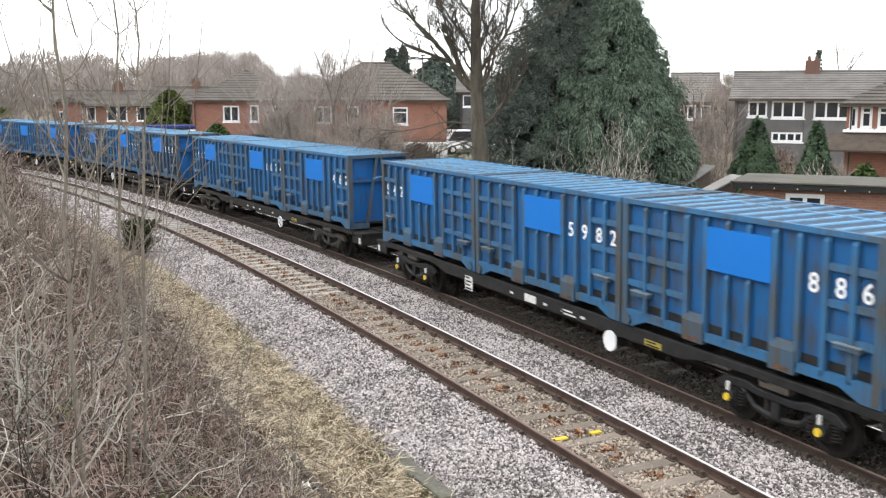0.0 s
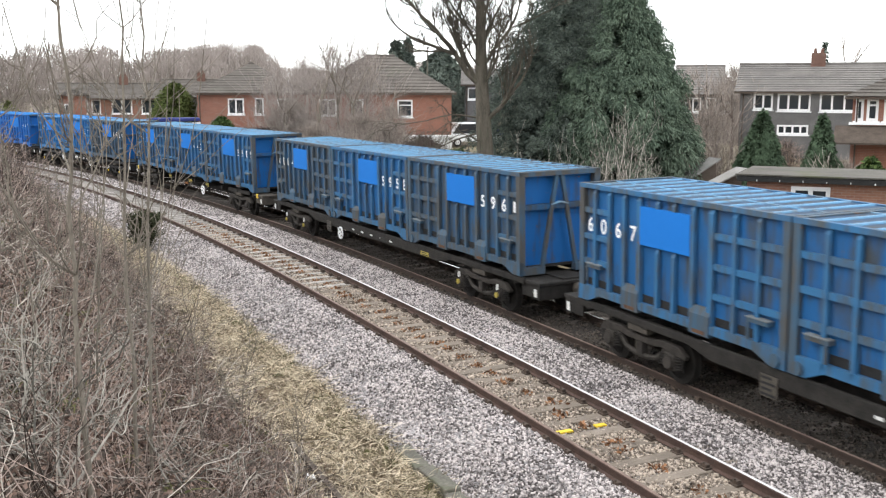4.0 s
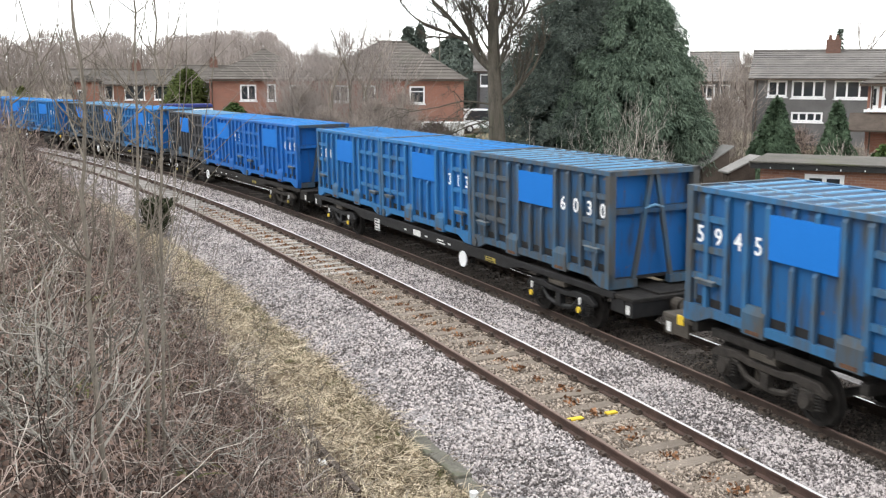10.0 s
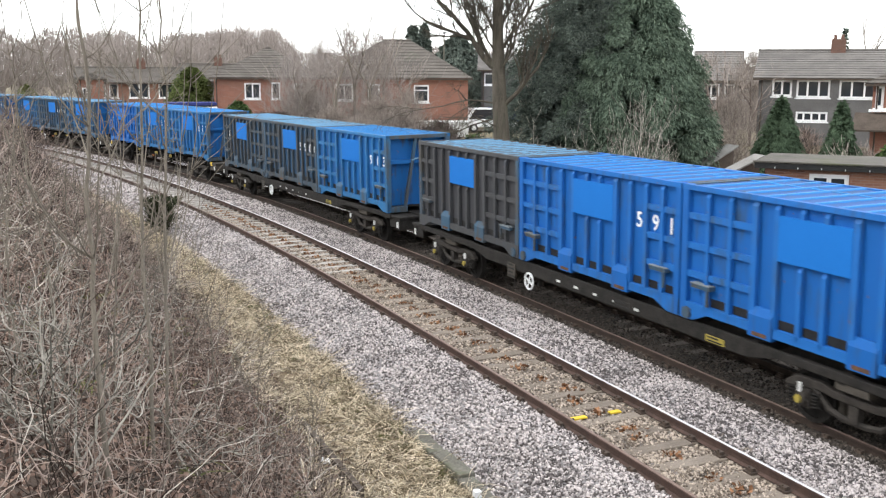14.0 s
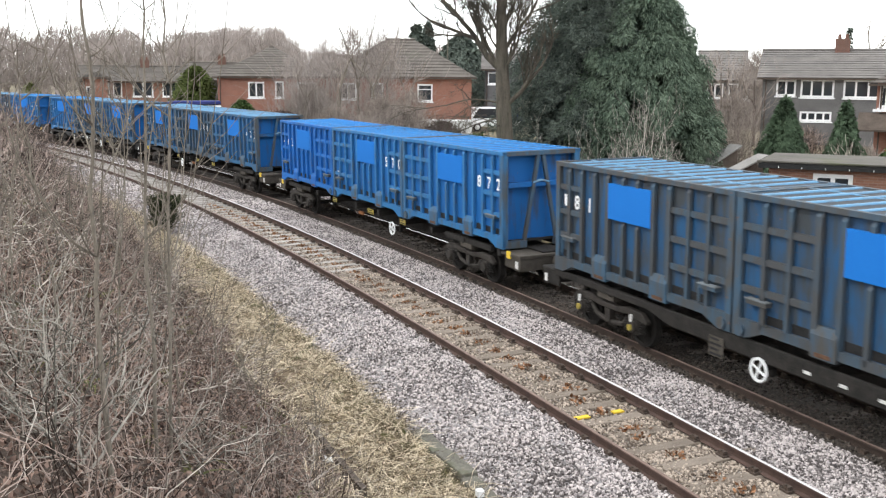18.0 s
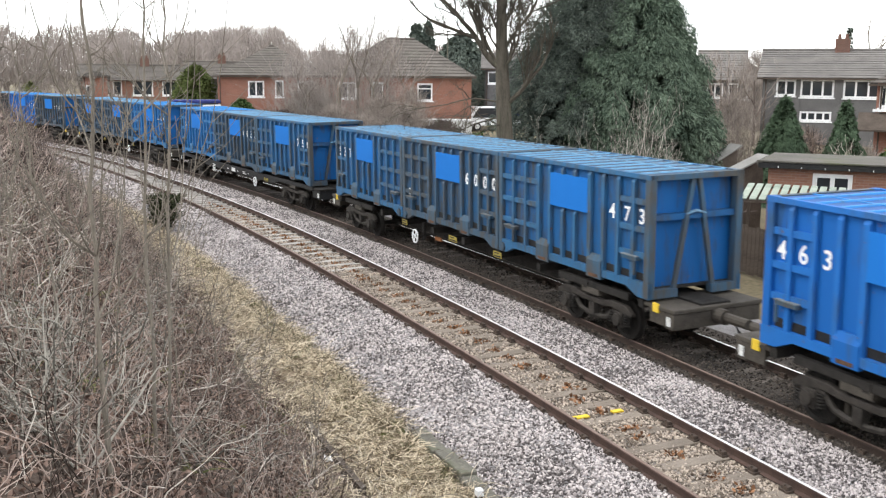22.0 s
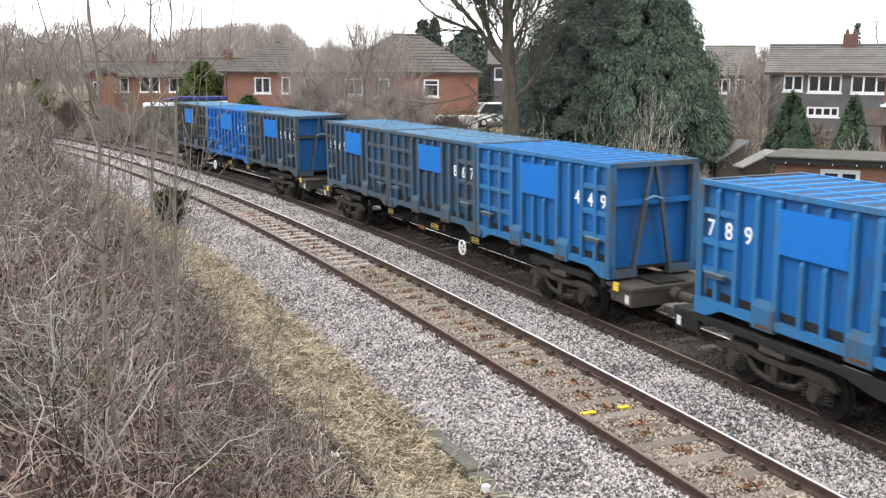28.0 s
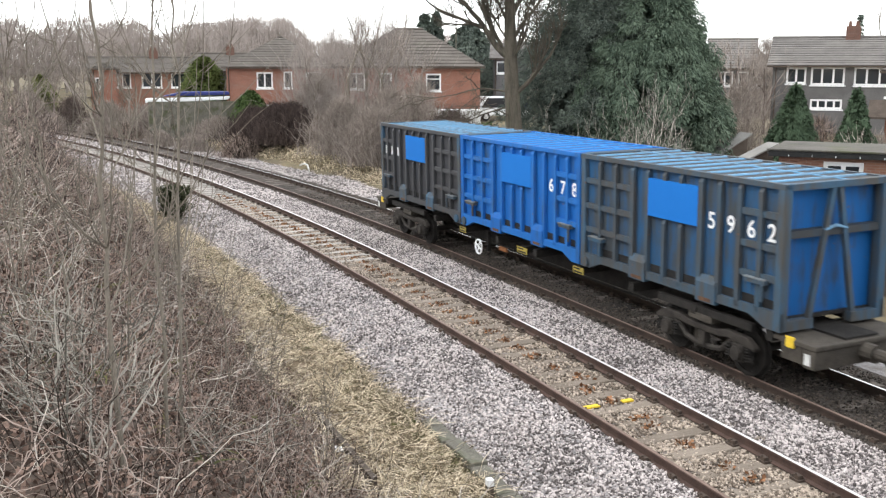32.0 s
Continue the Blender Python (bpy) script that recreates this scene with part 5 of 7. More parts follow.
def build_bank():
    rng = np.random.default_rng(11)
    for n, o0, o1, s0, s1, lo, hi, r, mat, lean, droop, seed, label in (
            (20000, -11, -4.4, -32, -1.0, 0.15, 0.60, 0.0031, STEM, 0.8, 0.5, 21, "tangle of brown leafless bramble stems"),
            (2400, -11, -4.6, -34, -1.5, 0.3, 1.1, 0.0036, STEM_GREY, 0.75, 0.55, 22, "arching grey bramble canes"),
            (9000, -10.5, -5.2, -70, -20, 0.3, 1.0, 0.005, STEM, 1.0, 0.5, 23, "brown scrub along the bank"),
            (3400, -10.5, -6.0, -60, -18, 0.5, 1.6, 0.0042, STEM, 0.8, 0.35, 26, "pale thin leafless scrub along the bank"),
            (700, -9.0, -5.2, -36, -4, 0.6, 1.5, 0.0036, STEM, 0.35, 0.25, 24, "tall thin leafless whips"),
            (2200, -5.4, -3.4, -40, -6, 0.10, 0.36, 0.003, STEM, 0.8, 0.5, 27, "thin brown stems among the grass")):
        p, s, o = bank_points(rng, n, o0, o1, s0, s1, 1.3)
        edge = np.clip((-4.3 - o) / 1.5, 0.25, 1)
        stem_mass("bramble_stems", p, rng.uniform(lo, hi, n) * edge, np.full(n, r) * rng.uniform(0.6, 1.5, n), lean, droop, mat, label, "brambles", seed, 7)
    # bleached branches, kinked and forked, lying over the brambles
    p, s, o = bank_points(rng, 64, -10.4, -5.6, -20, -3.5, 1.2)
    lying = Twigs()
    for i, root in enumerate(p):
        out, a = [], rng.uniform(0, 2 * math.pi)
        way = np.array([math.cos(a), math.sin(a), rng.uniform(0.15, 1.1)])
        limb_paths(rng, root, way / np.linalg.norm(way), rng.uniform(0.45, 1.1), rng.uniform(0.004, 0.009), 2, out, 0.36, 0.66, 3, -0.06)
        for pts, r0, r1, dp in out:
            lying.stem(pts, max(r0, 0.003), max(r1, 0.002), 5)
    lying.make("bleached_branches", STEM_GREY, "bleached forked branches lying over the brambles", "branches", None, "stuff")
    p, s, o = bank_points(rng, 90000, -11, -4.3, -28, -0.5, 1.3)
    p[:, 2] += rng.uniform(0.0, 0.06, len(p))
    out = rng.normal(0, 0.7, p.shape)
    out[:, 2] = rng.normal(0.1, 0.25, len(p))
    sprays("leaf_litter", p, out, 0.042, LITTER, 31, None, "brown dead leaves on the bank", "leaf litter", "stuff", 0.0)
    # bleached and green grass along the foot of the bank, its upper edge ragged
    for n, o0, o1, mat, lo, hi, seed, label in ((58000, -7.2, -2.75, GRASS, 0.10, 0.44, 41, "bleached tufts of winter grass"), (8000, -3.8, -2.75, GRASS_GREEN, 0.06, 0.2, 42, "green grass beside the ballast"),
                                                (2600, -9.0, -5.0, GRASS_GREEN, 0.06, 0.18, 43, "sparse green grass on the bank")):
        tufts, ts, to = bank_points(rng, n // 16, o0, o1, -60, -7.0, 1.5)
        limit = -4.75 + 0.45 * np.sin(ts * 1.3) + 0.4 * np.sin(ts * 3.7 + 1) + 0.3 * np.sin(ts * 9.1) - np.abs(rng.normal(0, 0.55, len(ts))) + 0.25
        if seed != 43:
            limit_low = -2.82 + 0.10 * np.sin(ts * 4.1) + 0.09 * np.sin(ts * 11.0) + rng.normal(0, 0.08, len(ts))
            fade = rng.random(len(ts)) < np.clip((to + 6.3) / 2.0, 0.0, 1.0)
            tufts = tufts[(to > limit - 0.5) & (to < limit_low) & fade]
        k = rng.integers(0, len(tufts), n)
        tall = rng.uniform(0.55, 1.25, len(tufts))
        p = tufts[k] + rng.normal(0, 1, (n, 3)) * np.array([0.06, 0.06, 0])
        stem_mass("grass", p, rng.uniform(lo, hi, n) * tall[k], np.full(n, 0.005), 0.7, 0.8, mat, label, "grass", seed, 4, "stuff", None, True)
    # fallen leaves between the near rails
    heaps = np.array([line(-8.34 - 0.68 * i + rng.normal(0, 0.08), rng.normal(0.06, 0.07), -0.155) for i in range(52)])
    p = heaps[rng.integers(0, 52, 1100)] + rng.normal(0, 1, (1100, 3)) * np.array([0.07, 0.07, 0.014])
    out = rng.normal(0, 0.7, p.shape)
    out[:, 2] = 0.3
    sprays("fallen_leaves", p, out, 0.075, LEAF_ORANGE, 51, None, "orange-brown fallen leaves between the rails", "leaves", "stuff", 0.0)


build_bank()


def sapling(x, y, height, radius, seed, lean=(0, 0), forks=7, label="slender leafless sapling with pale bark"):
    """A thin pole with whippy side shoots."""
    rng = np.random.default_rng(seed)
    z = float(ground_z(x, y)[0]) - 0.1
    ob = thing("sapling", Matrix.Translation((x, y, z)), label, "sapling", "saplings on the bank")
    n = 22
    t = np.linspace(0, 1, n)
    p = np.stack([lean[0] * t + 0.085 * np.cumsum(rng.normal(0, 0.3, n)) * t, lean[1] * t + 0.085 * np.cumsum(rng.normal(0, 0.3, n)) * t, height * t], 1)
    trunk, shoots = Twigs(), Twigs()
    trunk.stem(p, radius, radius * 0.18, 8)
    for _ in range(forks):
        k = int(rng.uniform(0.25, 0.92) * n)
        a = rng.uniform(0, 2 * math.pi)
        L = height * rng.uniform(0.16, 0.42) * (1.15 - k / n)
        tt = np.linspace(0, 1, 7)[:, None]
        d = np.array([math.cos(a), math.sin(a), 0])
        q = p[k] + d * L * (0.75 * tt - 0.2 * tt ** 2) + np.array([0, 0, 1]) * L * (0.35 * tt + 0.75 * tt ** 2) + rng.normal(0, 0.015, (7, 3)) * tt
        r = radius * (1 - 0.8 * k / n) * 0.5
        shoots.stem(q, max(r, 0.004), 0.0025, 5)
        for _ in range(3):
            j = rng.integers(2, 6)
            b = a + rng.uniform(-1.3, 1.3)
            qq = q[j] + np.array([math.cos(b), math.sin(b), 0.8]) * L * rng.uniform(0.15, 0.4) * np.linspace(0, 1, 4)[:, None] + rng.normal(0, 0.01, (4, 3))
            shoots.stem(qq, max(r * 0.4, 0.003), 0.0018, 3)
    trunk.make("stem", BARK_PALE, parent=ob)
    shoots.make("crown", BARK_PALE, parent=ob)
    return ob


for x, y, h, r, seed, lean, forks in (
        (-5.60, 0.20, 3.7, 0.026, 1, (-0.03, -0.02), 8), (-6.58, 0.53, 4.3, 0.022, 2, (0.0, 0.02), 9), (-6.87, 0.65, 4.4, 0.020, 3, (0.05, 0.06), 9),
        (-8.16, 0.85, 2.6, 0.016, 4, (0.0, 0.0), 9), (-8.91, 1.29, 2.3, 0.012, 5, (0.02, 0.05), 7), (-7.49, 0.34, 2.9, 0.012, 6, (0.02, 0.2), 8),
        (-7.00, 0.01, 3.2, 0.013, 7, (-0.2, -0.1), 10), (-6.20, -0.17, 2.3, 0.011, 8, (0.1, -0.2), 10), (-7.49, -0.35, 2.8, 0.012, 9, (-0.1, 0.1), 10),
        (-9.35, 1.68, 1.9, 0.010, 10, (0.1, 0.2), 7), (-6.48, -0.49, 2.6, 0.014, 11, (0.2, 0.1), 10), (-9.53, 2.29, 1.6, 0.008, 12, (0.1, 0.2), 6), (-9.50, 0.16, 3.0, 0.010, 13, (-0.3, 0.1), 9)):
    sapling(x, y, h, r * 0.66, seed, lean, forks + 10)

# grey forked shrubs low on the bank
for i, (x, y) in enumerate(((-6.10, -0.22), (-6.95, -0.36), (-5.60, 0.05), (-7.60, 0.10), (-7.00, 0.75))):
    rng = np.random.default_rng(820 + i)
    shrub = thing("forked_shrub", Matrix.Translation((x, y, float(ground_z(x, y)[0]) - 0.03)), "grey leafless forked shrub on the bank", "shrub", "forked shrubs on the bank")
    limbs, shoots = Twigs(), Twigs()
    for j in range(6):
        out, a = [], rng.uniform(0, 2 * math.pi)
        way = np.array([math.cos(a) * 0.8, math.sin(a) * 0.8, rng.uniform(0.5, 1.0)])
        limb_paths(rng, (rng.normal(0, 0.06), rng.normal(0, 0.06), 0.0), way / np.linalg.norm(way), rng.uniform(0.38, 0.62), rng.uniform(0.007, 0.011), 3, out, 0.5, 0.68, 2, 0.10)
        for pts, r0, r1, dp in out:
            (limbs if dp > 1 else shoots).stem(pts, max(r0, 0.0032), max(r1, 0.002), 6 if dp > 1 else 4)
    limbs.make("framework", LIMB_GREY, parent=shrub)
    shoots.make("crown", LIMB_GREY, parent=shrub)

# concrete cable-trough lids, an old timber, litter and a marker post at the foot of the bank
bm = bmesh.new()
box(bm, -0.49, 0.49, -0.13, 0.13, -0.06, 0.05)
bmesh.ops.bevel(bm, geom=bm.edges[:], offset=0.012, segments=1, affect="EDGES")
lid = mesh_of("trough_lid", bm)
trough = thing("cable_trough", Matrix(), "mossy concrete cable trough beside the ballast", "cable trough", kind="structure")
for i in range(10):
    lo = part("trough_lid", lid, CONCRETE, trough)
    lo.matrix_world = Matrix.Translation((0, 0, -0.27)) @ on_track(-5.0 - i * 1.0, 0) @ Matrix.Translation((0, -2.98 - 0.02 * math.sin(i * 2.1), 0.03 * math.sin(i * 1.7))) @ Matrix.Rotation(0.03 * math.sin(i * 3.3), 4, "Z")
a, b = Vector((-14.84, 3.45, -0.02)), Vector((-11.85, 3.54, -0.02))
tim = tagged(new("old_timber", mesh_of("old_timber", box(bmesh.new(), -(b - a).length / 2, (b - a).length / 2, -0.04, 0.04, -0.14, 0.03))), "dark rotten timber edging lying in the grass", "timber")
tim.data.materials.append(TIMBER_DARK)
tim.matrix_world = Matrix.Translation((a + b) / 2) @ Matrix.Rotation(math.atan2(b.y - a.y, b.x - a.x), 4, "Z")
rng = random.Random(5)
bm = bmesh.new()
vs = [bm.verts.new((rng.uniform(-0.09, 0.09), rng.uniform(-0.09, 0.09), 0.02 + rng.uniform(0, 0.07))) for _ in range(14)]
for i in range(12):
    bm.faces.new(vs[i:i + 3])
lit = tagged(new("litter", mesh_of("litter", bm)), "crumpled white paper litter on the grass", "litter")
lit.data.materials.append(WHITE)
lx, ly = (-12.72, 3.27)
lit.matrix_world = Matrix.Translation((lx, ly, float(ground_z(lx, ly)[0]) + 0.05))
px, py = (-11.43, 5.01)
post = thing("marker_post", Matrix.Translation((px, py, -0.42)), "short dark post with a white top", "marker post")
part("post", box(bmesh.new(), -0.045, 0.045, -0.045, 0.045, 0, 0.26), TIMBER_DARK, post, bevel=0.008)
part("cap", box(bmesh.new(), -0.05, 0.05, -0.05, 0.05, 0.261, 0.36), WHITE, post, "white cap", bevel=0.01)

# young dark evergreen on the edge of the ballast
fx, fy, _ = line(-38.0, -2.95)
ever = thing("evergreen_shrub", Matrix.Translation((fx, fy, -0.42)), "small dark spiky evergreen at the edge of the ballast", "shrub")
rng = np.random.default_rng(71)
n = 420
stem_mass("framework", np.stack([rng.normal(0, 0.09, n), rng.normal(0, 0.09, n), rng.uniform(0, 0.3, n)], 1), rng.uniform(0.6, 1.5, n), np.full(n, 0.014), 0.60, 0.05, EVERGREEN_DARK, "", "", 72, 5, "", ever)
n = 1500
h = rng.uniform(0.25, 1.25, n)
a = rng.uniform(0, 2 * math.pi, n)
r = (0.12 + 0.42 * h) * np.sqrt(rng.random(n))
c = np.stack([np.cos(a) * r, np.sin(a) * r, h], 1)
sprays("crown", c, np.stack([np.cos(a), np.sin(a), 0 * a + 1.4], 1), 0.13, EVERGREEN_DARK, 73, ever, droop=-0.2)

# inner side of the curve: scrub and small trees on top of the bank
rng = np.random.default_rng(77)
for i in range(16):
    s = -17 - i * 3.6
    o = -8.3 - 1.6 * rng.random()
    x, y, _ = line(s, o)
    thicket("bank_shrub", x, y, 1.5, 1.5, 0.9 + 0.9 * rng.random(), 320, (STEM, TWIG_DARK, STEM)[i % 3], "leafless brown shrub on top of the bank", 300 + i, None, 0, 0.009)
for i, (s, o, h) in enumerate(((-50, -12, 4.0), (-58, -11.5, 4.4), (-66, -12.5, 4.6), (-74, -12, 5.6), (-84, -10, 5.6), (-95, -12, 6.0), (-47, -14, 5.0), (-104, -9, 5))):
    x, y, _ = line(s, o)
    bare_tree(x, y, h, 0.10, "small leafless tree on the bank", 400 + i, 4, 3, (0.05, 0.0), TWIG_DARK, TWIG_DARK, 0.4)

# ---- the far side of the line: bushes, trees and gardens ----
for i, (x, y, rx, ry, h, n, mat, label) in enumerate((
        (-64.96, 11.68, 2.7, 2.0, 2.2, 11000, TWIG_BUSH, "dense dark-brown leafless bush on the far bank"),
        (-60.59, 13.16, 2.9, 2.0, 2.3, 11000, TWIG_BUSH, "dense dark-brown leafless bush on the far bank"),
        (-62.8, 12.6, 2.6, 2.0, 2.3, 9000, TWIG_BUSH, "dense dark-brown leafless bush on the far bank"),
        (-53.09, 14.36, 2.4, 2.0, 2.9, 5000, TWIG_FAR_HAZED, "tall grey-brown leafless bush on the far bank"),
        (-48.84, 14.70, 2.2, 1.8, 2.7, 5000, TWIG_FAR_HAZED, "tall grey-brown leafless bush on the far bank"),
        (-64.08, 15.80, 3.0, 2.0, 3.6, 5000, TWIG_FAR_HAZED, "grey-brown leafless bush before the brick houses"),
        (-66.24, 15.35, 3.4, 2.0, 6.2, 800, TWIG_SKYLINE_HAZED, "tall leafless thicket before the brick house"),
        (-61.96, 16.02, 3.0, 2.0, 6.6, 800, TWIG_SKYLINE_HAZED, "tall leafless thicket before the brick house"),
        (-59.57, 17.20, 3.0, 2.0, 7.4, 800, TWIG_SKYLINE_HAZED, "tall leafless thicket before the brick house"),
        (-59.00, 19.04, 3.0, 2.0, 7.2, 800, TWIG_SKYLINE_HAZED, "tall leafless thicket before the brick house"),
        (-54.67, 19.37, 2.0, 1.6, 3.6, 1300, TWIG_FAR_HAZED, "leafless thicket before the brick house"),
        (-49.16, 16.95, 2.4, 1.8, 2.6, 4000, TWIG_FAR_HAZED, "grey-brown leafless bush on the far bank"),
        (-44.72, 17.44, 2.2, 1.6, 2.2, 3200, TWIG_DARK, "low leafless bush beside the line"),
        (-62.18, 10.13, 1.8, 1.4, 1.5, 3000, STEM, "low brown scrub on the far bank"),
        (-67.52, 8.03, 2.2, 1.4, 1.5, 3000, TWIG_FAR_HAZED, "low brown scrub on the far bank"),
        (-71.73, 6.22, 2.4, 1.4, 1.6, 3000, TWIG_FAR_HAZED, "low brown scrub on the far bank"),
        (-77.88, 4.31, 2.6, 1.4, 1.7, 3000, STEM, "low brown scrub on the far bank"),
        (-83.97, 2.07, 2.8, 1.4, 1.8, 3000, TWIG_FAR_HAZED, "low brown scrub on the far bank"),
        (-88.00, -0.69, 2.8, 1.4, 2.2, 3000, TWIG_FAR_HAZED, "low brown scrub on the far bank"),
        (-53.34, 17.05, 2.4, 1.6, 3.0, 4000, TWIG_FAR_HAZED, "grey-brown leafless bush on the far bank"),
        (-71.27, 10.23, 2.4, 1.8, 1.5, 4200, TWIG_FAR_HAZED, "brown leafless hedge beside the line"),
        (-77.53, 8.59, 3.0, 2.0, 1.6, 4200, TWIG_FAR_HAZED, "brown leafless hedge beside the line"),
        (-81.76, 6.23, 3.0, 2.0, 2.2, 4200, TWIG_FAR_HAZED, "brown leafless hedge beside the line"),
        (-87.92, 3.73, 3.4, 2.0, 2.8, 4200, TWIG_FAR_HAZED, "brown leafless hedge beside the line"),
        (-92.00, 0.88, 3.4, 2.0, 3.2, 4200, TWIG_DARK, "brown leafless hedge beside the line"),
        (-97.96, -2.69, 3.6, 2.0, 3.6, 4200, TWIG_FAR_HAZED, "brown leafless hedge beside the line"),
        (-33.16, 16.41, 1.4, 1.0, 2.6, 900, STEM, "leafless shrub under the cypress"),
        (-26.93, 19.07, 1.6, 1.2, 2.2, 900, TWIG_FAR_HAZED, "leafless shrub in the garden"),
        (-38.20, 29.06, 2.2, 1.4, 4.4, 1500, TWIG_FAR_HAZED, "tall leafless shrub in the garden"),
        (-67.43, 53.38, 2.2, 1.6, 6.5, 1500, TWIG_FAR_HAZED, "tall leafless thicket between the terraces"),
        (-39.12, 34.26, 2.0, 1.4, 2.6, 1300, STEM, "leafless brown hedge in the garden"),
        (-33.00, 32.04, 2.0, 1.4, 2.4, 1200, TWIG_FAR_HAZED, "leafless shrub in the garden"))):
    thicket("leafless_bush", x, y, rx, ry, h, int(n * 1.5), mat, label, 500 + 3 * i, None, 0, 0.011)
# rough grass on the far bank
rng = np.random.default_rng(91)
p, s, o = bank_points(rng, 9000, 7.9, 11.0, -75, -30)
stem_mass("grass", p, rng.uniform(0.2, 0.55, 9000), np.full(9000, 0.012), 0.6, 0.7, GRASS, "long bleached grass on the far bank", "grass", 92, 4, "stuff", None, True)
# pale coppice stems in front of the cypress
cx, cy = (-27.5, 16.6)
cop = thing("coppiced_shrub", Matrix.Translation((cx, cy, float(ground_z(cx, cy)[0]))), "pale many-stemmed leafless shrub", "shrub")
rng = np.random.default_rng(93)
bones, twigs = Twigs(), Twigs()
for i in range(21):
    out, a = [], rng.uniform(0, 2 * math.pi)
    way = np.array([math.cos(a) * 0.35, math.sin(a) * 0.3, 1.0])
    k = float(np.clip(rng.normal(0, 0.8), -1.6, 1.6))
    limb_paths(rng, (0.53 * k, 0.85 * k, 0.0), way / np.linalg.norm(way), rng.uniform(1.8, 2.7), 0.021, 4, out, 0.18, 0.56, 2, 0.16)
    for pts, r0, r1, dp in out:
        (bones if dp > 2 else twigs).stem(pts, max(r0, 0.007), max(r1, 0.005), 5 if dp > 2 else 3)
bones.make("framework", STEM_GREY, parent=cop)
twigs.make("crown", LIMB_GREY, parent=cop)

spread_evergreen(-33.20, 18.55, 10.9, 2.75, CYPRESS, "huge dark green evergreen behind the line", 111, (0.80, 0.90, 0.97, 1.0, 0.97, 0.90, 0.77, 0.60, 0.45, 0.30, 0.10), 640, 400, 0.085, 0.42, 0.45, (0.42, 0.90))
spread_evergreen(-31.20, 19.75, 8.7, 2.45, CYPRESS_BLUE, "tall green cypress with drooping fronds", 114, (0.50, 0.66, 0.82, 0.94, 0.98, 0.93, 0.78, 0.60, 0.42, 0.26, 0.08), 560, 400, 0.115, 0.38, 1.2)
tx, ty = (-30.92, 14.56)
bare_tree(tx, ty, 20.0, 0.36, "big bare deciduous tree beside the cypress", 121, 5, 3, (-0.023, -0.050), BARK_DARK, BARK_DARK, 0.48, None, 0.68, facing=65.3, taper=0.36,
          extra=((6.0, (-0.85, 0.0, 0.55), 2.5, 0.12, 5, 0.16), (4.8, (0.75, -0.1, 0.6), 1.8, 0.085, 5, 0.40), (6.9, (-0.5, 0.1, 0.8), 1.9, 0.06, 5, 0.2), (7.2, (0.35, 0.2, 0.9), 1.8, 0.055, 5, 0.22),
                 (6.1, (0.6, 0.4, 0.7), 1.6, 0.05, 5, 0.28), (5.9, (0.3, -0.5, 0.8), 1.5, 0.045, 5, 0.25), (6.4, (-0.3, -0.4, 0.8), 1.5, 0.045, 5, 0.22), (8.2, (-0.4, 0.3, 0.8), 1.4, 0.05, 4, 0.2), (5.8, (-0.6, 0.2, 0.8), 2.2, 0.075, 5, 0.25), (6.6, (0.5, 0.1, 0.8), 2.0, 0.07, 5, 0.25), (7.7, (0.1, -0.5, 0.8), 1.4, 0.045, 4, 0.2),
                 (4.9, (-0.95, -0.1, 0.15), 2.0, 0.035, 4, -0.12), (4.4, (-0.9, 0.3, 0.1), 2.0, 0.03, 4, -0.12), (4.1, (-0.7, -0.5, 0.1), 1.5, 0.025, 4, -0.10)))
conifer(-83.28, 10.99, 5.4, 2.45, CYPRESS_GOLD, "clipped golden-green dome conifer", 14000, 0.15, 131, 3.6, 0.7, 300, 0.0, 0.12, 0.08)
conifer(-32.94, 27.64, 4.4, 1.95, FIR, "green bushy fir in the garden", 34000, 0.085, 135, 1.05, None, 170, 0.0, 0.15, 0.3)
conifer(-34.17, 27.71, 2.6, 1.0, FIR, "small green fir in the garden", 10000, 0.085, 138, 1.1, None, 110, 0.0, 0.16, 0.3)
conifer(-32.86, 30.75, 4.4, 1.35, FIR, "dark green fir in the garden", 18000, 0.085, 141, 1.3, None, 130, 0.0, 0.17, 0.35)
conifer(-94.12, 33.77, 9.8, 1.5, CYPRESS, "dark conifer behind the houses", 7000, 0.2, 144, 2.2, None, 110)
conifer(-95.61, 35.54, 9.9, 1.3, CYPRESS, "dark conifer behind the houses", 7000, 0.2, 147, 2.2, None, 110)
conifer(-90.73, 37.05, 8.5, 4.4, CYPRESS, "broad dark conifer behind the houses", 26000, 0.2, 150, 2.8, None, 260)
conifer(-69.55, 64.71, 8.7, 0.75, CYPRESS, "slender dark conifer behind the terrace", 1500, 0.12, 153, 1.0, None, 60, 4.5, 0.25, 0.5)
conifer(-112.0, -1.9, 4.2, 2.1, HEDGE_GOLD, "yellow-green conifer beside the far hedge", 8000, 0.15, 156, 2.6, None, 90)
conifer(-72.88, 12.82, 2.5, 1.6, PRIVET, "round evergreen shrub before the brick house", 7000, 0.11, 159, 3.5, None, 90)
conifer(-27.31, 27.85, 3.0, 1.1, PRIVET, "green laurel in the garden", 7000, 0.09, 162, 3.5, None, 80)
conifer(-43.20, 18.51, 1.9, 0.6, PRIVET, "small evergreen shrub behind the line", 1500, 0.14, 165, 3.0, None, 60)
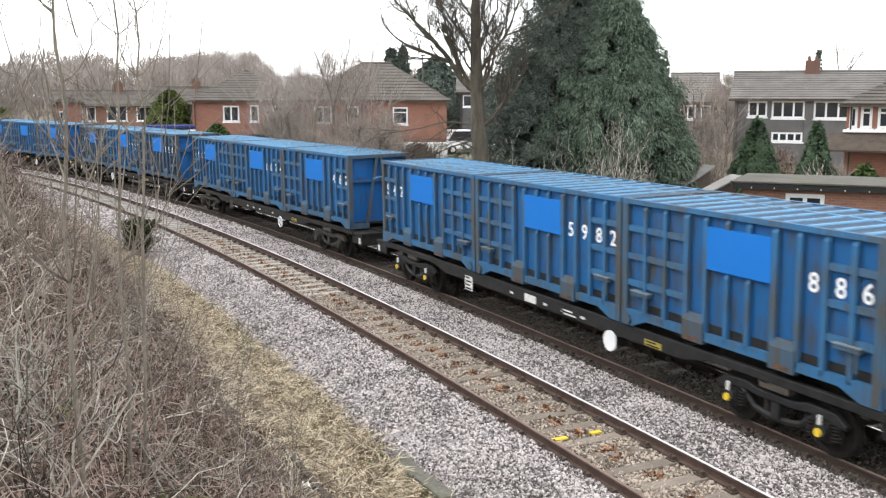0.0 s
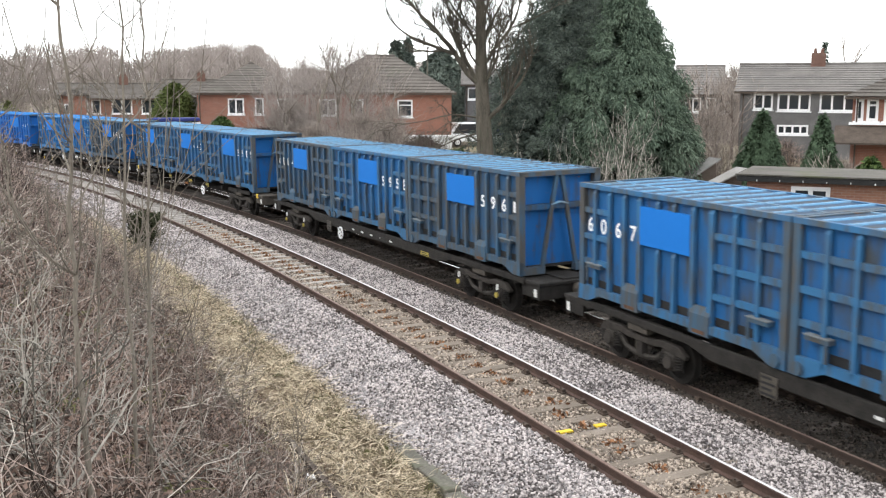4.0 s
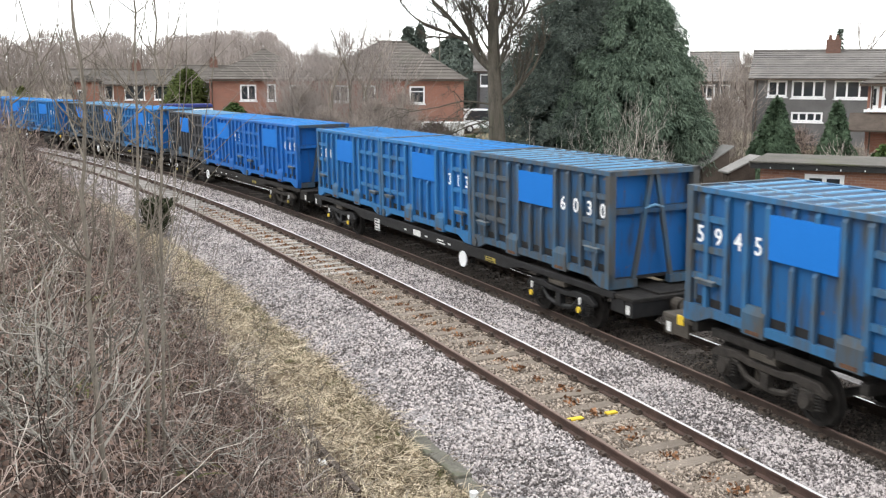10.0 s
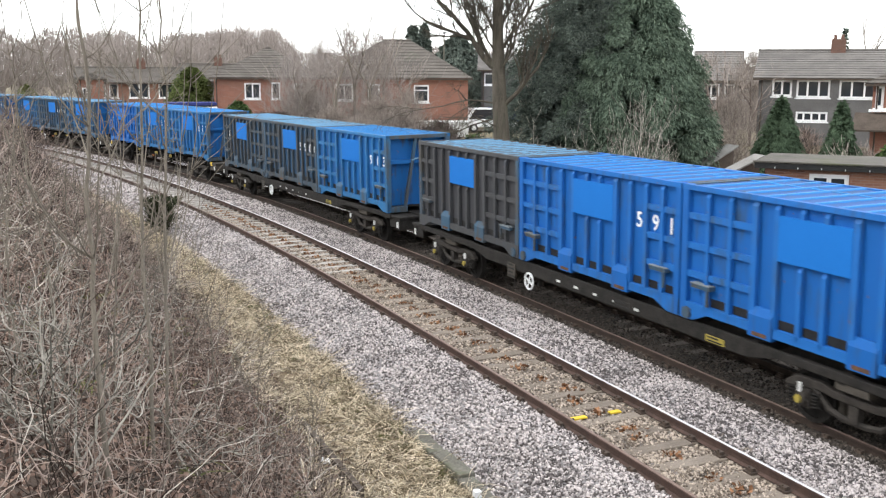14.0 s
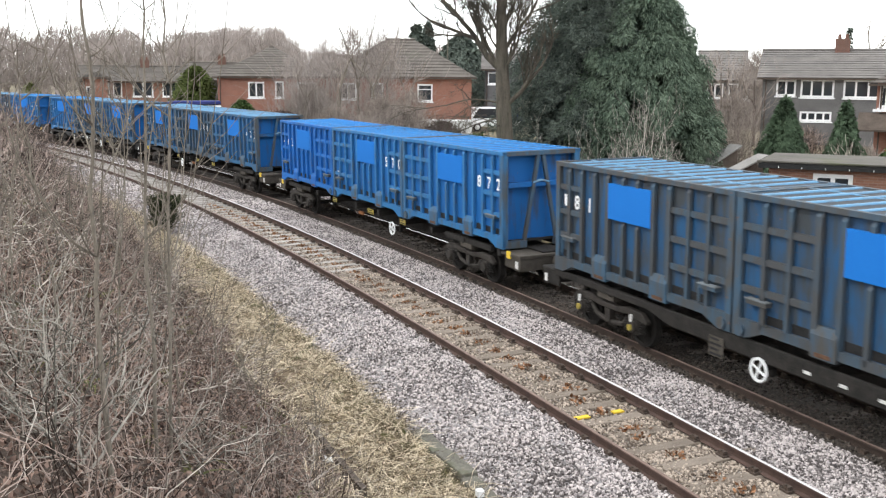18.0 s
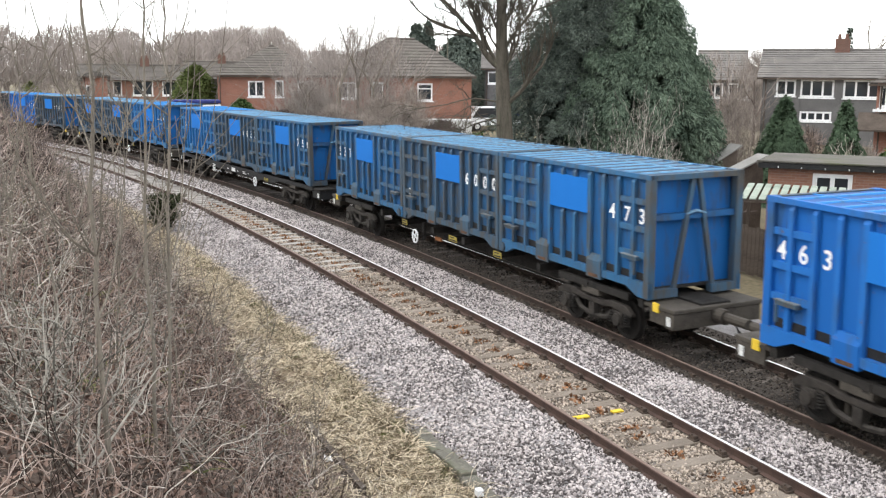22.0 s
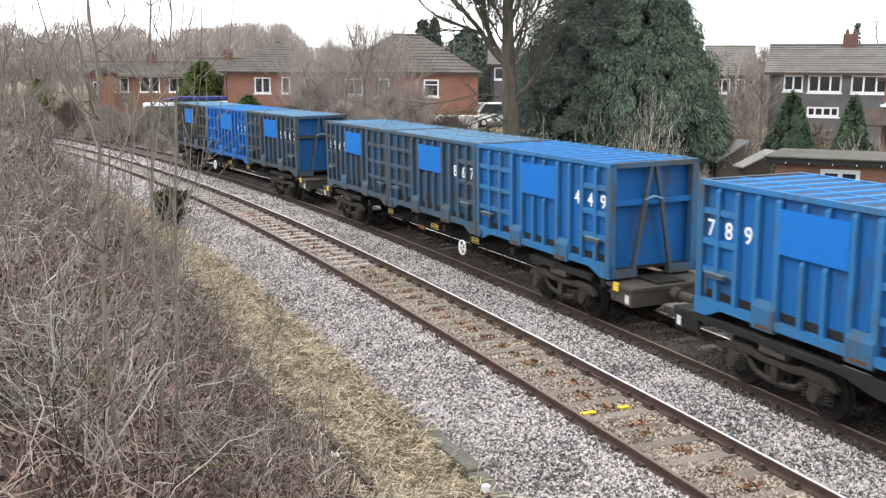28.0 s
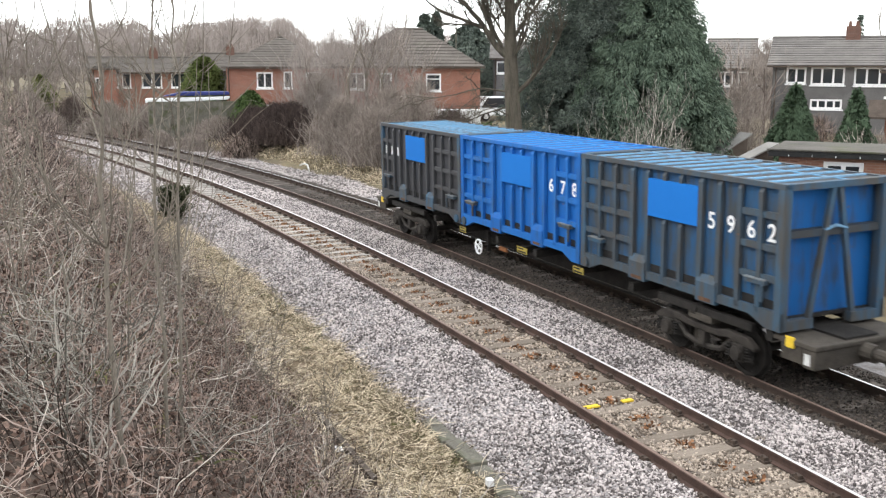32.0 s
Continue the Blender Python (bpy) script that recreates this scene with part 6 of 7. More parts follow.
for i, (x, y, h, r) in enumerate(((-57.85, 15.93, 7.6, 0.10), (-58.51, 17.25, 8.4, 0.11), (-56.32, 17.58, 8.0, 0.10), (-58.93, 19.28, 8.6, 0.10), (-62.22, 14.97, 6.2, 0.09), (-68.28, 15.43, 6.0, 0.09), (-56.67, 19.72, 6.4, 0.09))):
    bare_tree(x, y, h, r, "slim leafless tree before the brick houses", 600 + i, 4, 3, (0, 0), BARK_PALE, TWIG_FAR_HAZED, 0.45, None, 0.62)
bare_tree(-25.74, 24.44, 3.7, 0.05, "small pale leafless tree behind the garden room", 645, 4, 3, (0, 0), BARK_PALE, STEM_GREY, 0.4)
for i, (x, y, h) in enumerate(((-51.69, 41.04, 6.6), (-49.73, 37.02, 7.0), (-45.92, 35.43, 6.2), (-53.56, 38.57, 7.4))):
    bare_tree(x, y, h, 0.10, "slim leafless tree in the garden", 640 + i, 4, 3, (0, 0), TWIG_DARK, TWIG_FAR_HAZED, 0.4)
for i, (x, y, h) in enumerate(((-86.38, 83.30, 12.5), (-86.53, 84.57, 11.5))):
    bare_tree(x, y, h, 0.14, "tall narrow leafless poplar in the distance", 650 + i, 3, 3, (0, 0), TWIG_FAR_HAZED, TWIG_FAR_HAZED, 0.6, None, 0.4)
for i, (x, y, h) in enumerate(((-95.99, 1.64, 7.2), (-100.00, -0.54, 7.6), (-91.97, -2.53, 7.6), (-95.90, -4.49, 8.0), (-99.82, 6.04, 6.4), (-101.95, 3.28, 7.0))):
    bare_tree(x, y, h, 0.12, "leafless tree before the far houses", 660 + i, 5, 3, (0, 0), TWIG_FAR_HAZED, TWIG_FAR_HAZED, 0.3, None, 0.66)
bare_tree(-107.68, 22.45, 9.8, 0.2, "leafless tree behind the brick houses", 655, 5, 3, (0, 0), TWIG_FAR_HAZED, TWIG_FAR_HAZED, 0.34, None, 0.66)


def far_woods():
    """A belt of leafless trees along the skyline, haze mixed into their colour."""
    rng = np.random.default_rng(171)
    roots, lens, rad = [], [], []
    stems = []
    for i in range(170):
        az = radians(rng.uniform(52, 101))
        d = rng.uniform(135, 230)
        x, y = -math.sin(az) * d, math.cos(az) * d
        h = (10.2 + 1.6 * rng.random() - 0.7 * math.sin(az * 9)) * d / 165
        if az < radians(78):
            h *= 0.72
        m = 1000
        t = rng.random(m)
        a, u = rng.uniform(0, 2 * math.pi, m), np.sqrt(rng.random(m))
        w = h * 0.36 * np.sqrt(np.clip(1 - (2 * t - 1) ** 2, 0.08, 1))
        roots.append(np.stack([x + np.cos(a) * u * w, y + np.sin(a) * u * w, h * (0.22 + 0.70 * t)], 1))
        lens.append(h * rng.uniform(0.06, 0.17, m)), rad.append(np.full(m, 0.040))
        roots.append(np.array([[x, y, 0.0]] * 3)), lens.append(np.array([h * 0.8] * 3)), rad.append(np.full(3, 0.18))
    stem_mass("far_woods", np.concatenate(roots), np.concatenate(lens), np.concatenate(rad), 0.5, 0.1, TWIG_SKYLINE_HAZED, "brown leafless woodland along the skyline", "woods", 172, 3, "stuff", None, True)


far_woods()


# ---- houses and gardens ----
def window(parent, x, z, w, h, y, panes=2, top_light=False):
    """A white casement on a wall that faces -y: frame, sill, mullions and panes."""
    f = 0.12
    bm = bmesh.new()
    us = [x - w / 2] + [v for i in range(panes) for v in (x - w / 2 + w * i / panes + f * (1 if i == 0 else 0.5), x - w / 2 + w * (i + 1) / panes - f * (1 if i == panes - 1 else 0.5))] + [x + w / 2]
    zs = [z, z + f] + ([z + h * 0.66, z + h * 0.66 + 0.08] if top_light else []) + [z + h - f, z + h]
    for i in range(len(us) - 1):
        for k in range(len(zs) - 1):
            if i % 2 == 0 or k % 2 == 0:
                box(bm, us[i], us[i + 1], y - 0.05, y + 0.05, zs[k], zs[k + 1])
    bmesh.ops.remove_doubles(bm, verts=bm.verts, dist=1e-4)
    win = part("window", bm, UPVC, parent, "white casement window")
    for i in range(panes):
        a, b = x - w / 2 + w * i / panes + 0.02, x - w / 2 + w * (i + 1) / panes - 0.02
        part("pane", box(bmesh.new(), a, b, y - 0.012, y + 0.012, z + 0.03, z + h - 0.03), GLASS, win)
    part("sill", box(bmesh.new(), x - w / 2 - 0.08, x + w / 2 + 0.08, y - 0.14, y, z - 0.09, z - 0.003), UPVC, win)
    return win


def roof_courses(roof, mat, a, b, c, d, n):
    """Lapped tile courses on the slope a-b (eaves) to d-c (top), each a part of the roof."""
    a, b, c, d = (Vector(v) for v in (a, b, c, d))
    nrm = (b - a).cross(d - a).normalized() * 0.05
    if nrm.z < 0:
        nrm = -nrm
    for i in range(n):
        t0, t1 = i / n, (i + 1.02) / n
        bm = bmesh.new()
        p = [a.lerp(d, t0), b.lerp(c, t0), b.lerp(c, min(t1, 1)), a.lerp(d, min(t1, 1))]
        v = [bm.verts.new(p[0] + nrm), bm.verts.new(p[1] + nrm), bm.verts.new(p[2] + nrm * 0.25), bm.verts.new(p[3] + nrm * 0.25), bm.verts.new(p[0]), bm.verts.new(p[1])]
        bm.faces.new(v[:4]), bm.faces.new((v[0], v[4], v[5], v[1]))
        part("tile_course", bm, mat, roof)


def house(cx, cy, facing, w, d, eaves, rise, label, wall, roof, windows, hip=True, chimney=None, z=0.0, upper=None, name="house"):
    """A two-storey house; its front looks along -y of its own frame. windows: x, sill height, width, height, panes, top light."""
    ob = thing(name, pose(cx, cy, z, 0, 0, facing), label, "house")
    hw, hd = w / 2, d / 2
    bm = bmesh.new()
    # front wall with its openings left out
    xs = sorted({-hw, hw, *[v for q in windows for v in (q[0] - q[2] / 2, q[0] + q[2] / 2)]})
    zs = sorted({0.0, eaves, *[v for q in windows for v in (q[1], q[1] + q[3])]})
    for x0, x1 in zip(xs, xs[1:]):
        for z0, z1 in zip(zs, zs[1:]):
            mx, mz = (x0 + x1) / 2, (z0 + z1) / 2
            if not any(abs(mx - q[0]) < q[2] / 2 and q[1] < mz < q[1] + q[3] for q in windows):
                box(bm, x0, x1, -hd, -hd + 0.28, z0, z1)
    bmesh.ops.remove_doubles(bm, verts=bm.verts, dist=1e-4)
    part("front_wall", bm, wall, ob)
    for x0, x1, y0, y1, nm in ((-hw, -hw + 0.28, -hd + 0.28, hd - 0.28, "side_wall"), (hw - 0.28, hw, -hd + 0.28, hd - 0.28, "side_wall"), (-hw, hw, hd - 0.28, hd, "back_wall")):
        bm = bmesh.new()
        if nm == "side_wall" and not hip:
            prism(bm, [(y0 - 0.28, 0), (y1 + 0.28, 0), (y1 + 0.28, eaves), (0, eaves + rise - 0.08), (y0 - 0.28, eaves)], x1 - x0, "x", x0)
        else:
            box(bm, x0, x1, y0, y1, 0, eaves)
        part(nm, bm, wall, ob)
    part("ceiling_slab", box(bmesh.new(), -hw + 0.3, hw - 0.3, -hd + 0.3, hd - 0.3, eaves - 0.25, eaves - 0.1), WHITE_DIRTY, ob)
    o = 0.35
    e = eaves - 0.05
    A, B, C, D = (-hw - o, -hd - o, e), (hw + o, -hd - o, e), (hw + o, hd + o, e), (-hw - o, hd + o, e)
    run = hd + o if hip else 0.0
    r0, r1 = (-hw - o + run, 0, e + rise), (hw + o - run, 0, e + rise)
    if r0[0] > r1[0]:
        r0 = r1 = (0, 0, e + rise)
    bm = bmesh.new()
    va, vb, vc, vd, v0, v1 = (bm.verts.new(v) for v in (A, B, C, D, r0, Vector(r1) + Vector((1e-4, 0, 0))))
    for q in ((va, vb, v1, v0), (vc, vd, v0, v1), (vb, vc, v1), (vd, va, v0), (vd, vc, vb, va)):
        bm.faces.new(q)
    top = part("roof", bm, roof, ob)
    roof_courses(top, roof, A, B, r1, r0, 12)
    if hip:
        roof_courses(top, roof, B, C, r1, r1, 12)
        roof_courses(top, roof, D, A, r0, r0, 12)
    part("ridge", tube(bmesh.new(), [Vector(r0) + Vector((-0.02, 0, 0.04)), Vector(r1) + Vector((0.02, 0, 0.04))], 0.10, 8), roof, ob)
    part("gutter", box(bmesh.new(), -hw - o, hw + o, -hd - o - 0.1, -hd - o, e - 0.12, e - 0.02), TIMBER_DARK, ob)
    if upper:
        bands = [q for q in windows if q[1] > 2.6]
        edges = sorted([-hw + 0.05, hw - 0.05] + [v for q in bands for v in (q[0] - q[2] / 2, q[0] + q[2] / 2)])
        for x0, x1 in zip(edges[::2], edges[1::2]):
            part("hung_tiles", box(bmesh.new(), x0, x1, -hd - 0.06, -hd - 0.003, 2.7, eaves - 0.15), upper, ob)
    for q in windows:
        window(ob, q[0], q[1], q[2], q[3], -hd + 0.08, q[4], q[5])
    if chimney is not None:
        st = part("chimney", box(bmesh.new(), chimney - 0.45, chimney + 0.45, -0.35, 0.35, e + rise - 0.6, e + rise + 0.75), BRICK_SOOTY, ob, "brick chimney stack")
        for k in (-0.22, 0.22):
            part("chimney_pot", tube(bmesh.new(), [(chimney + k, 0, e + rise + 0.75), (chimney + k, 0, e + rise + 1.05)], [0.12, 0.09], 10), BRICK_SOOTY, st)
        part("flashing", box(bmesh.new(), chimney - 0.55, chimney + 0.55, -0.6, -0.36, e + rise - 0.62, e + rise - 0.40), UPVC, st)
    # downpipe
    part("downpipe", tube(bmesh.new(), [(-hw + 0.2, -hd - 0.08, 0.1), (-hw + 0.2, -hd - 0.08, eaves - 0.15)], 0.04, 6), TIMBER_DARK, ob)
    return ob


house(-82.75, 17.11, 78.3, 8.4, 8.0, 5.15, 2.35, "red brick semi-detached house with a hipped tiled roof", BRICK, ROOF,
      [(-1.25, 3.45, 1.25, 1.25, 2, False), (0.55, 3.45, 0.7, 1.3, 1, False), (2.6, 3.45, 1.3, 1.25, 2, False), (-1.25, 0.9, 1.6, 1.3, 2, False), (2.4, 0.9, 1.6, 1.3, 2, False)], True, None, 0.0)
house(-75.72, 25.82, 71.2, 10.7, 8.4, 5.2, 2.85, "red brick house with a brown hipped tiled roof", BRICK, ROOF,
      [(1.85, 3.35, 1.15, 1.3, 1, True), (-3.9, 3.45, 1.3, 1.25, 2, False), (-1.7, 3.45, 0.9, 1.25, 1, False), (3.1, 0.5, 0.9, 0.9, 1, False), (-2.5, 0.8, 1.8, 1.4, 2, False)], True, None, 0.0)
house(-51.59, 49.51, 47.1, 12.1, 7.0, 5.36, 1.78, "grey-brown terrace with a tile-hung upper floor and white windows", CLADDING, ROOF_GREY,
      [(-4.62, 4.17, 1.2, 1.02, 2, False), (-2.75, 4.10, 2.0, 1.12, 3, False), (-0.12, 4.08, 2.2, 1.14, 3, False), (3.5, 4.1, 1.6, 1.1, 2, False), (-2.75, 2.60, 1.9, 0.62, 4, False), (2.0, 1.0, 2.2, 1.3, 3, False)],
      False, -1.45, 0.0, CLADDING)
house(-72.22, 53.70, 53.4, 3.4, 7.5, 5.1, 2.4, "terrace house with a grey-brown tiled roof", CLADDING, ROOF_GREY,
      [(-0.5, 3.6, 1.3, 1.2, 2, False), (0.95, 3.6, 0.8, 1.2, 1, False)], False, None, 0.0, CLADDING)
house(-83.70, 38.20, 65.8, 2.9, 6.5, 5.9, 1.3, "narrow grey tile-hung house with a white window", CLADDING, ROOF_GREY,
      [(-0.7, 4.55, 1.0, 1.05, 1, False)], False, None, 0.0)
end_house = house(-35.44, 39.94, 42.7, 7.0, 6.5, 5.15, 1.85, "brick house with a hipped roof at the end of the gardens", BRICK, ROOF,
                  [(-3.2, 4.0, 0.36, 1.0, 1, False), (-2.65, 4.0, 0.5, 1.02, 1, True), (-1.9, 4.0, 0.55, 1.02, 1, True), (-0.9, 4.0, 0.6, 1.02, 1, True)], True, None, 0.0)
part("white_band", box(bmesh.new(), -3.62, 3.62, -3.40, -3.26, 3.82, 3.94), UPVC, end_house, "white moulded band under the windows")
part("porch_roof", prism(bmesh.new(), [(-4.6, 3.05), (-3.27, 3.78), (-3.27, 3.70), (-4.6, 2.97)], 7.6, "x", -4.2), TIMBER_DARK, end_house, "lean-to tiled roof")
house(-75.46, 59.35, 51.8, 3.0, 6.5, 4.7, 1.5, "low grey-roofed house between the terraces", CLADDING, ROOF_GREY, [(-0.3, 3.3, 1.0, 1.0, 2, False)], False, None, 0.0)
house(-111.69, 8.33, 85.7, 10.2, 7.5, 4.5, 1.5, "red brick house row with white windows and a brown roof", BRICK_PALE, ROOF,
      [(-2.8, 2.9, 0.9, 1.5, 1, False), (-1.6, 2.9, 0.9, 1.5, 1, False), (0.9, 2.9, 2.0, 1.6, 2, False), (3.7, 2.9, 1.8, 1.5, 2, False)], False, 1.2, 0.0)
house(-105.92, 4.22, 87.7, 2.3, 5.0, 4.9, 0.5, "small brick gable wing", BRICK, ROOF, [(-0.6, 2.8, 0.5, 1.2, 1, False)], True, None, 0.0)
house(-116.71, 17.39, 81.5, 6.0, 7.0, 4.6, 1.9, "rendered house behind the brick ones", CLADDING, ROOF, [(-0.7, 3.0, 1.0, 1.3, 2, False)], False, 1.0, 0.0)


def outbuilding():
    """A low brick garden room with a felted flat roof."""
    cx, cy = (-22.40, 22.15)
    ob = thing("garden_room", pose(cx, cy, 0.0, 0, 0, 45.9 - 2), "low brick garden room with a felted flat roof", "outbuilding")
    hw, top = 2.75, 2.84
    wx, ww, wz, wh = -1.02, 1.05, 1.88, 0.80
    bm = bmesh.new()
    for x0, x1, z0, z1 in ((-hw, wx - ww / 2, 0, top), (wx + ww / 2, hw, 0, top), (wx - ww / 2, wx + ww / 2, 0, wz), (wx - ww / 2, wx + ww / 2, wz + wh, top)):
        box(bm, x0, x1, -1.6, -1.4, z0, z1)
    part("front_wall", bm, BRICK_PALE, ob)
    for x0, x1, y0, y1 in ((-hw, -hw + 0.2, -1.4, 1.6), (hw - 0.2, hw, -1.4, 1.6), (-hw + 0.2, hw - 0.2, 1.4, 1.6)):
        part("side_wall", box(bmesh.new(), x0, x1, y0, y1, 0, top), BRICK_PALE, ob)
    part("fascia", box(bmesh.new(), -hw - 0.25, hw + 0.25, -1.92, -1.88, top - 0.04, top + 0.10), RUBBER, ob, "dark timber fascia")
    part("roof", box(bmesh.new(), -hw - 0.3, hw + 0.3, -1.88, 2.0, top + 0.02, top + 0.13), FELT, ob, "mossy roofing felt", bevel=0.03)
    part("roof_edge", box(bmesh.new(), -hw - 0.3, hw + 0.3, -1.95, -1.80, top + 0.132, top + 0.17), FELT, ob)
    window(ob, wx, wz, ww, wh, -1.52, 2, False)
    for i in range(9):
        part("bulb", tube(bmesh.new(), [(-hw + 0.3 + i * 0.62, -1.94, top + 0.02), (-hw + 0.3 + i * 0.62, -1.94, top - 0.03)], 0.012, 6), WHITE, ob, "white festoon bulb")
    dish = bmesh.new()
    disc_ring(dish, (0.32, -1.78, 2.1), (0.3, -1, 0.25), 0.001, 0.125, 0.025, 18)
    d = part("satellite_dish", dish, WHITE, ob, "white satellite dish")
    part("dish_arm", tube(bmesh.new(), [(0.32, -1.78, 2.1), (0.32, -1.6, 2.05)], 0.025, 6), STEEL_DARK, d)


outbuilding()


def garden_shed(x, y, rot, w, d, h, rise, label):
    ob = thing("garden_shed", pose(x, y, 0.0, 0, 0, rot), label, "shed", "sheds in the gardens")
    bm = bmesh.new()
    for i in range(int(w / 0.14)):
        box(bm, -w / 2 + i * 0.14, -w / 2 + i * 0.14 + 0.133, -d / 2 - 0.012 * (i % 2), -d / 2 + 0.03, 0, h)
    part("front_boards", bm, TIMBER_DARK, ob)
    for sx in (-1, 1):
        part("side_boards", box(bmesh.new(), *sorted((sx * w / 2, sx * (w / 2 - 0.03))), -d / 2 + 0.03, d / 2, 0, h), TIMBER_DARK, ob)
    part("back_boards", box(bmesh.new(), -w / 2, w / 2, d / 2, d / 2 + 0.03, 0, h), TIMBER_DARK, ob)
    for sx in (-1, 1):
        part("side_gable", prism(bmesh.new(), [(-d / 2 + 0.03, h), (d / 2, h), (d / 2, h + rise * 0.86)], 0.03, "x", sx * (w / 2 - 0.015) - 0.015), TIMBER_DARK, ob)
    part("roof_slope", prism(bmesh.new(), [(-d / 2 - 0.12, h - 0.02), (d / 2 + 0.12, h + rise), (d / 2 + 0.12, h + rise + 0.05), (-d / 2 - 0.12, h + 0.03)], w + 0.24, "x", -w / 2 - 0.12), FELT_PALE, ob, "pale sloping felt roof")


garden_shed(-29.16, 21.78, 52.9 - 60, 0.6, 1.0, 2.26, 0.70, "timber shed with a pale felt roof")
garden_shed(-26.87, 21.16, 51.5 - 60, 0.45, 0.9, 2.30, 0.50, "low timber shed with a grey felt roof")

# pale bent pipe lying at the edge of the far ballast
px, py = float(line(-52.0, 7.6)[0]), float(line(-52.0, 7.6)[1])
pipe = tagged(new("bent_pipe", mesh_of("bent_pipe", tube(bmesh.new(), [(-0.8, 0, 0.02), (-0.3, 0.05, 0.16), (0.2, 0.02, 0.12), (0.62, -0.1, -0.02), (0.75, -0.12, -0.16)], 0.045, 8))), "pale bent pipe lying in the grass", "pipe")
pipe.data.materials.append(WHITE_DIRTY)
pipe.matrix_world = pose(px, py, -0.14, 0, 0, 10)

# slatted lean-to against the fence
lean = thing("lean_to", pose(-21.2, 18.3, 0.0, 0, 0, 44), "low lean-to with a pale green slatted roof", "lean-to")
for i in range(11):
    bm = bmesh.new()
    x = -1.3 + i * 0.235
    prism(bm, [(-0.75, 2.16), (0.75, 2.42), (0.75, 2.445), (-0.75, 2.185)], 0.17, "x", x)
    part("roof_slat", bm, LEAN_TO, lean)
for y, z in ((-0.7, 2.17), (0.7, 2.41)):
    part("rafter", box(bmesh.new(), -1.35, 1.35, y - 0.03, y + 0.03, z - 0.09, z - 0.03), TIMBER_DARK, lean)
    for x in (-1.25, 0.0, 1.25):
        part("post", box(bmesh.new(), x - 0.04, x + 0.04, y - 0.04, y + 0.04, 0, z - 0.09), TIMBER_DARK, lean)

# board fence along the gardens
fence = thing("board_fence", Matrix(), "weathered grey-brown board fence along the gardens", "fence")
board = mesh_of("fence_board", box(bmesh.new(), -0.07, 0.07, -0.012, 0.012, 0, 1.3))
rng = random.Random(8)
for i in range(200):
    s = -16 - i * 0.15
    b = part("fence_board", board, TIMBER_DARK, fence)
    b.matrix_world = Matrix.Translation((0, 0, 0.05)) @ Matrix.Translation(line(s, 9.6)) @ Matrix.Rotation(float(np.interp(s, S_AXIS, TURN)) + rng.uniform(-0.03, 0.03), 4, "Z") @ Matrix.Translation((0, 0, rng.uniform(-0.03, 0.03)))


def car(x, y, rot, mat, label, name="car", tall=1.45, long=4.2):
    ob = thing(name, pose(x, y, float(ground_z(x, y)[0]) + 0.02, 0, 0, rot), label, "car", "parked vehicles")
    h = long / 2
    bm = bmesh.new()
    prism(bm, [(-h, 0.35), (h, 0.35), (h, 0.75), (h - 0.25, 0.88), (h * 0.45, 0.95), (h * 0.15, tall), (-h * 0.62, tall), (-h * 0.95, 0.98), (-h, 0.8)], 1.7, "y", -0.85)
    part("body", bm, mat, ob, bevel=0.06)
    bm = bmesh.new()
    prism(bm, [(h * 0.38, 0.98), (h * 0.12, tall - 0.1), (-h * 0.58, tall - 0.1), (-h * 0.8, 0.98)], 1.72, "y", -0.86)
    part("side_window", bm, GLASS, ob)
    for a in (-0.62, 0.62):
        for s in (-1, 1):
            wh = part("wheel", tube(bmesh.new(), [(a * h, s * 0.70, 0.31), (a * h, s * 0.87, 0.31)], 0.31, 16), RUBBER, ob)
            part("hub_cap", tube(bmesh.new(), [(a * h, s * 0.84, 0.31), (a * h, s * 0.885, 0.31)], 0.19, 12), WHITE_DIRTY, wh)


car(-71.28, 31.68, 66.1 + 20, WHITE, "white parked van behind the line", "van", 1.8, 4.4)
car(-78.37, 35.42, 65.7 + 15, CAR_BLUE, "blue car parked behind the line")
car(-77.03, 33.51, 66.5 + 10, WHITE, "white car parked behind the line")

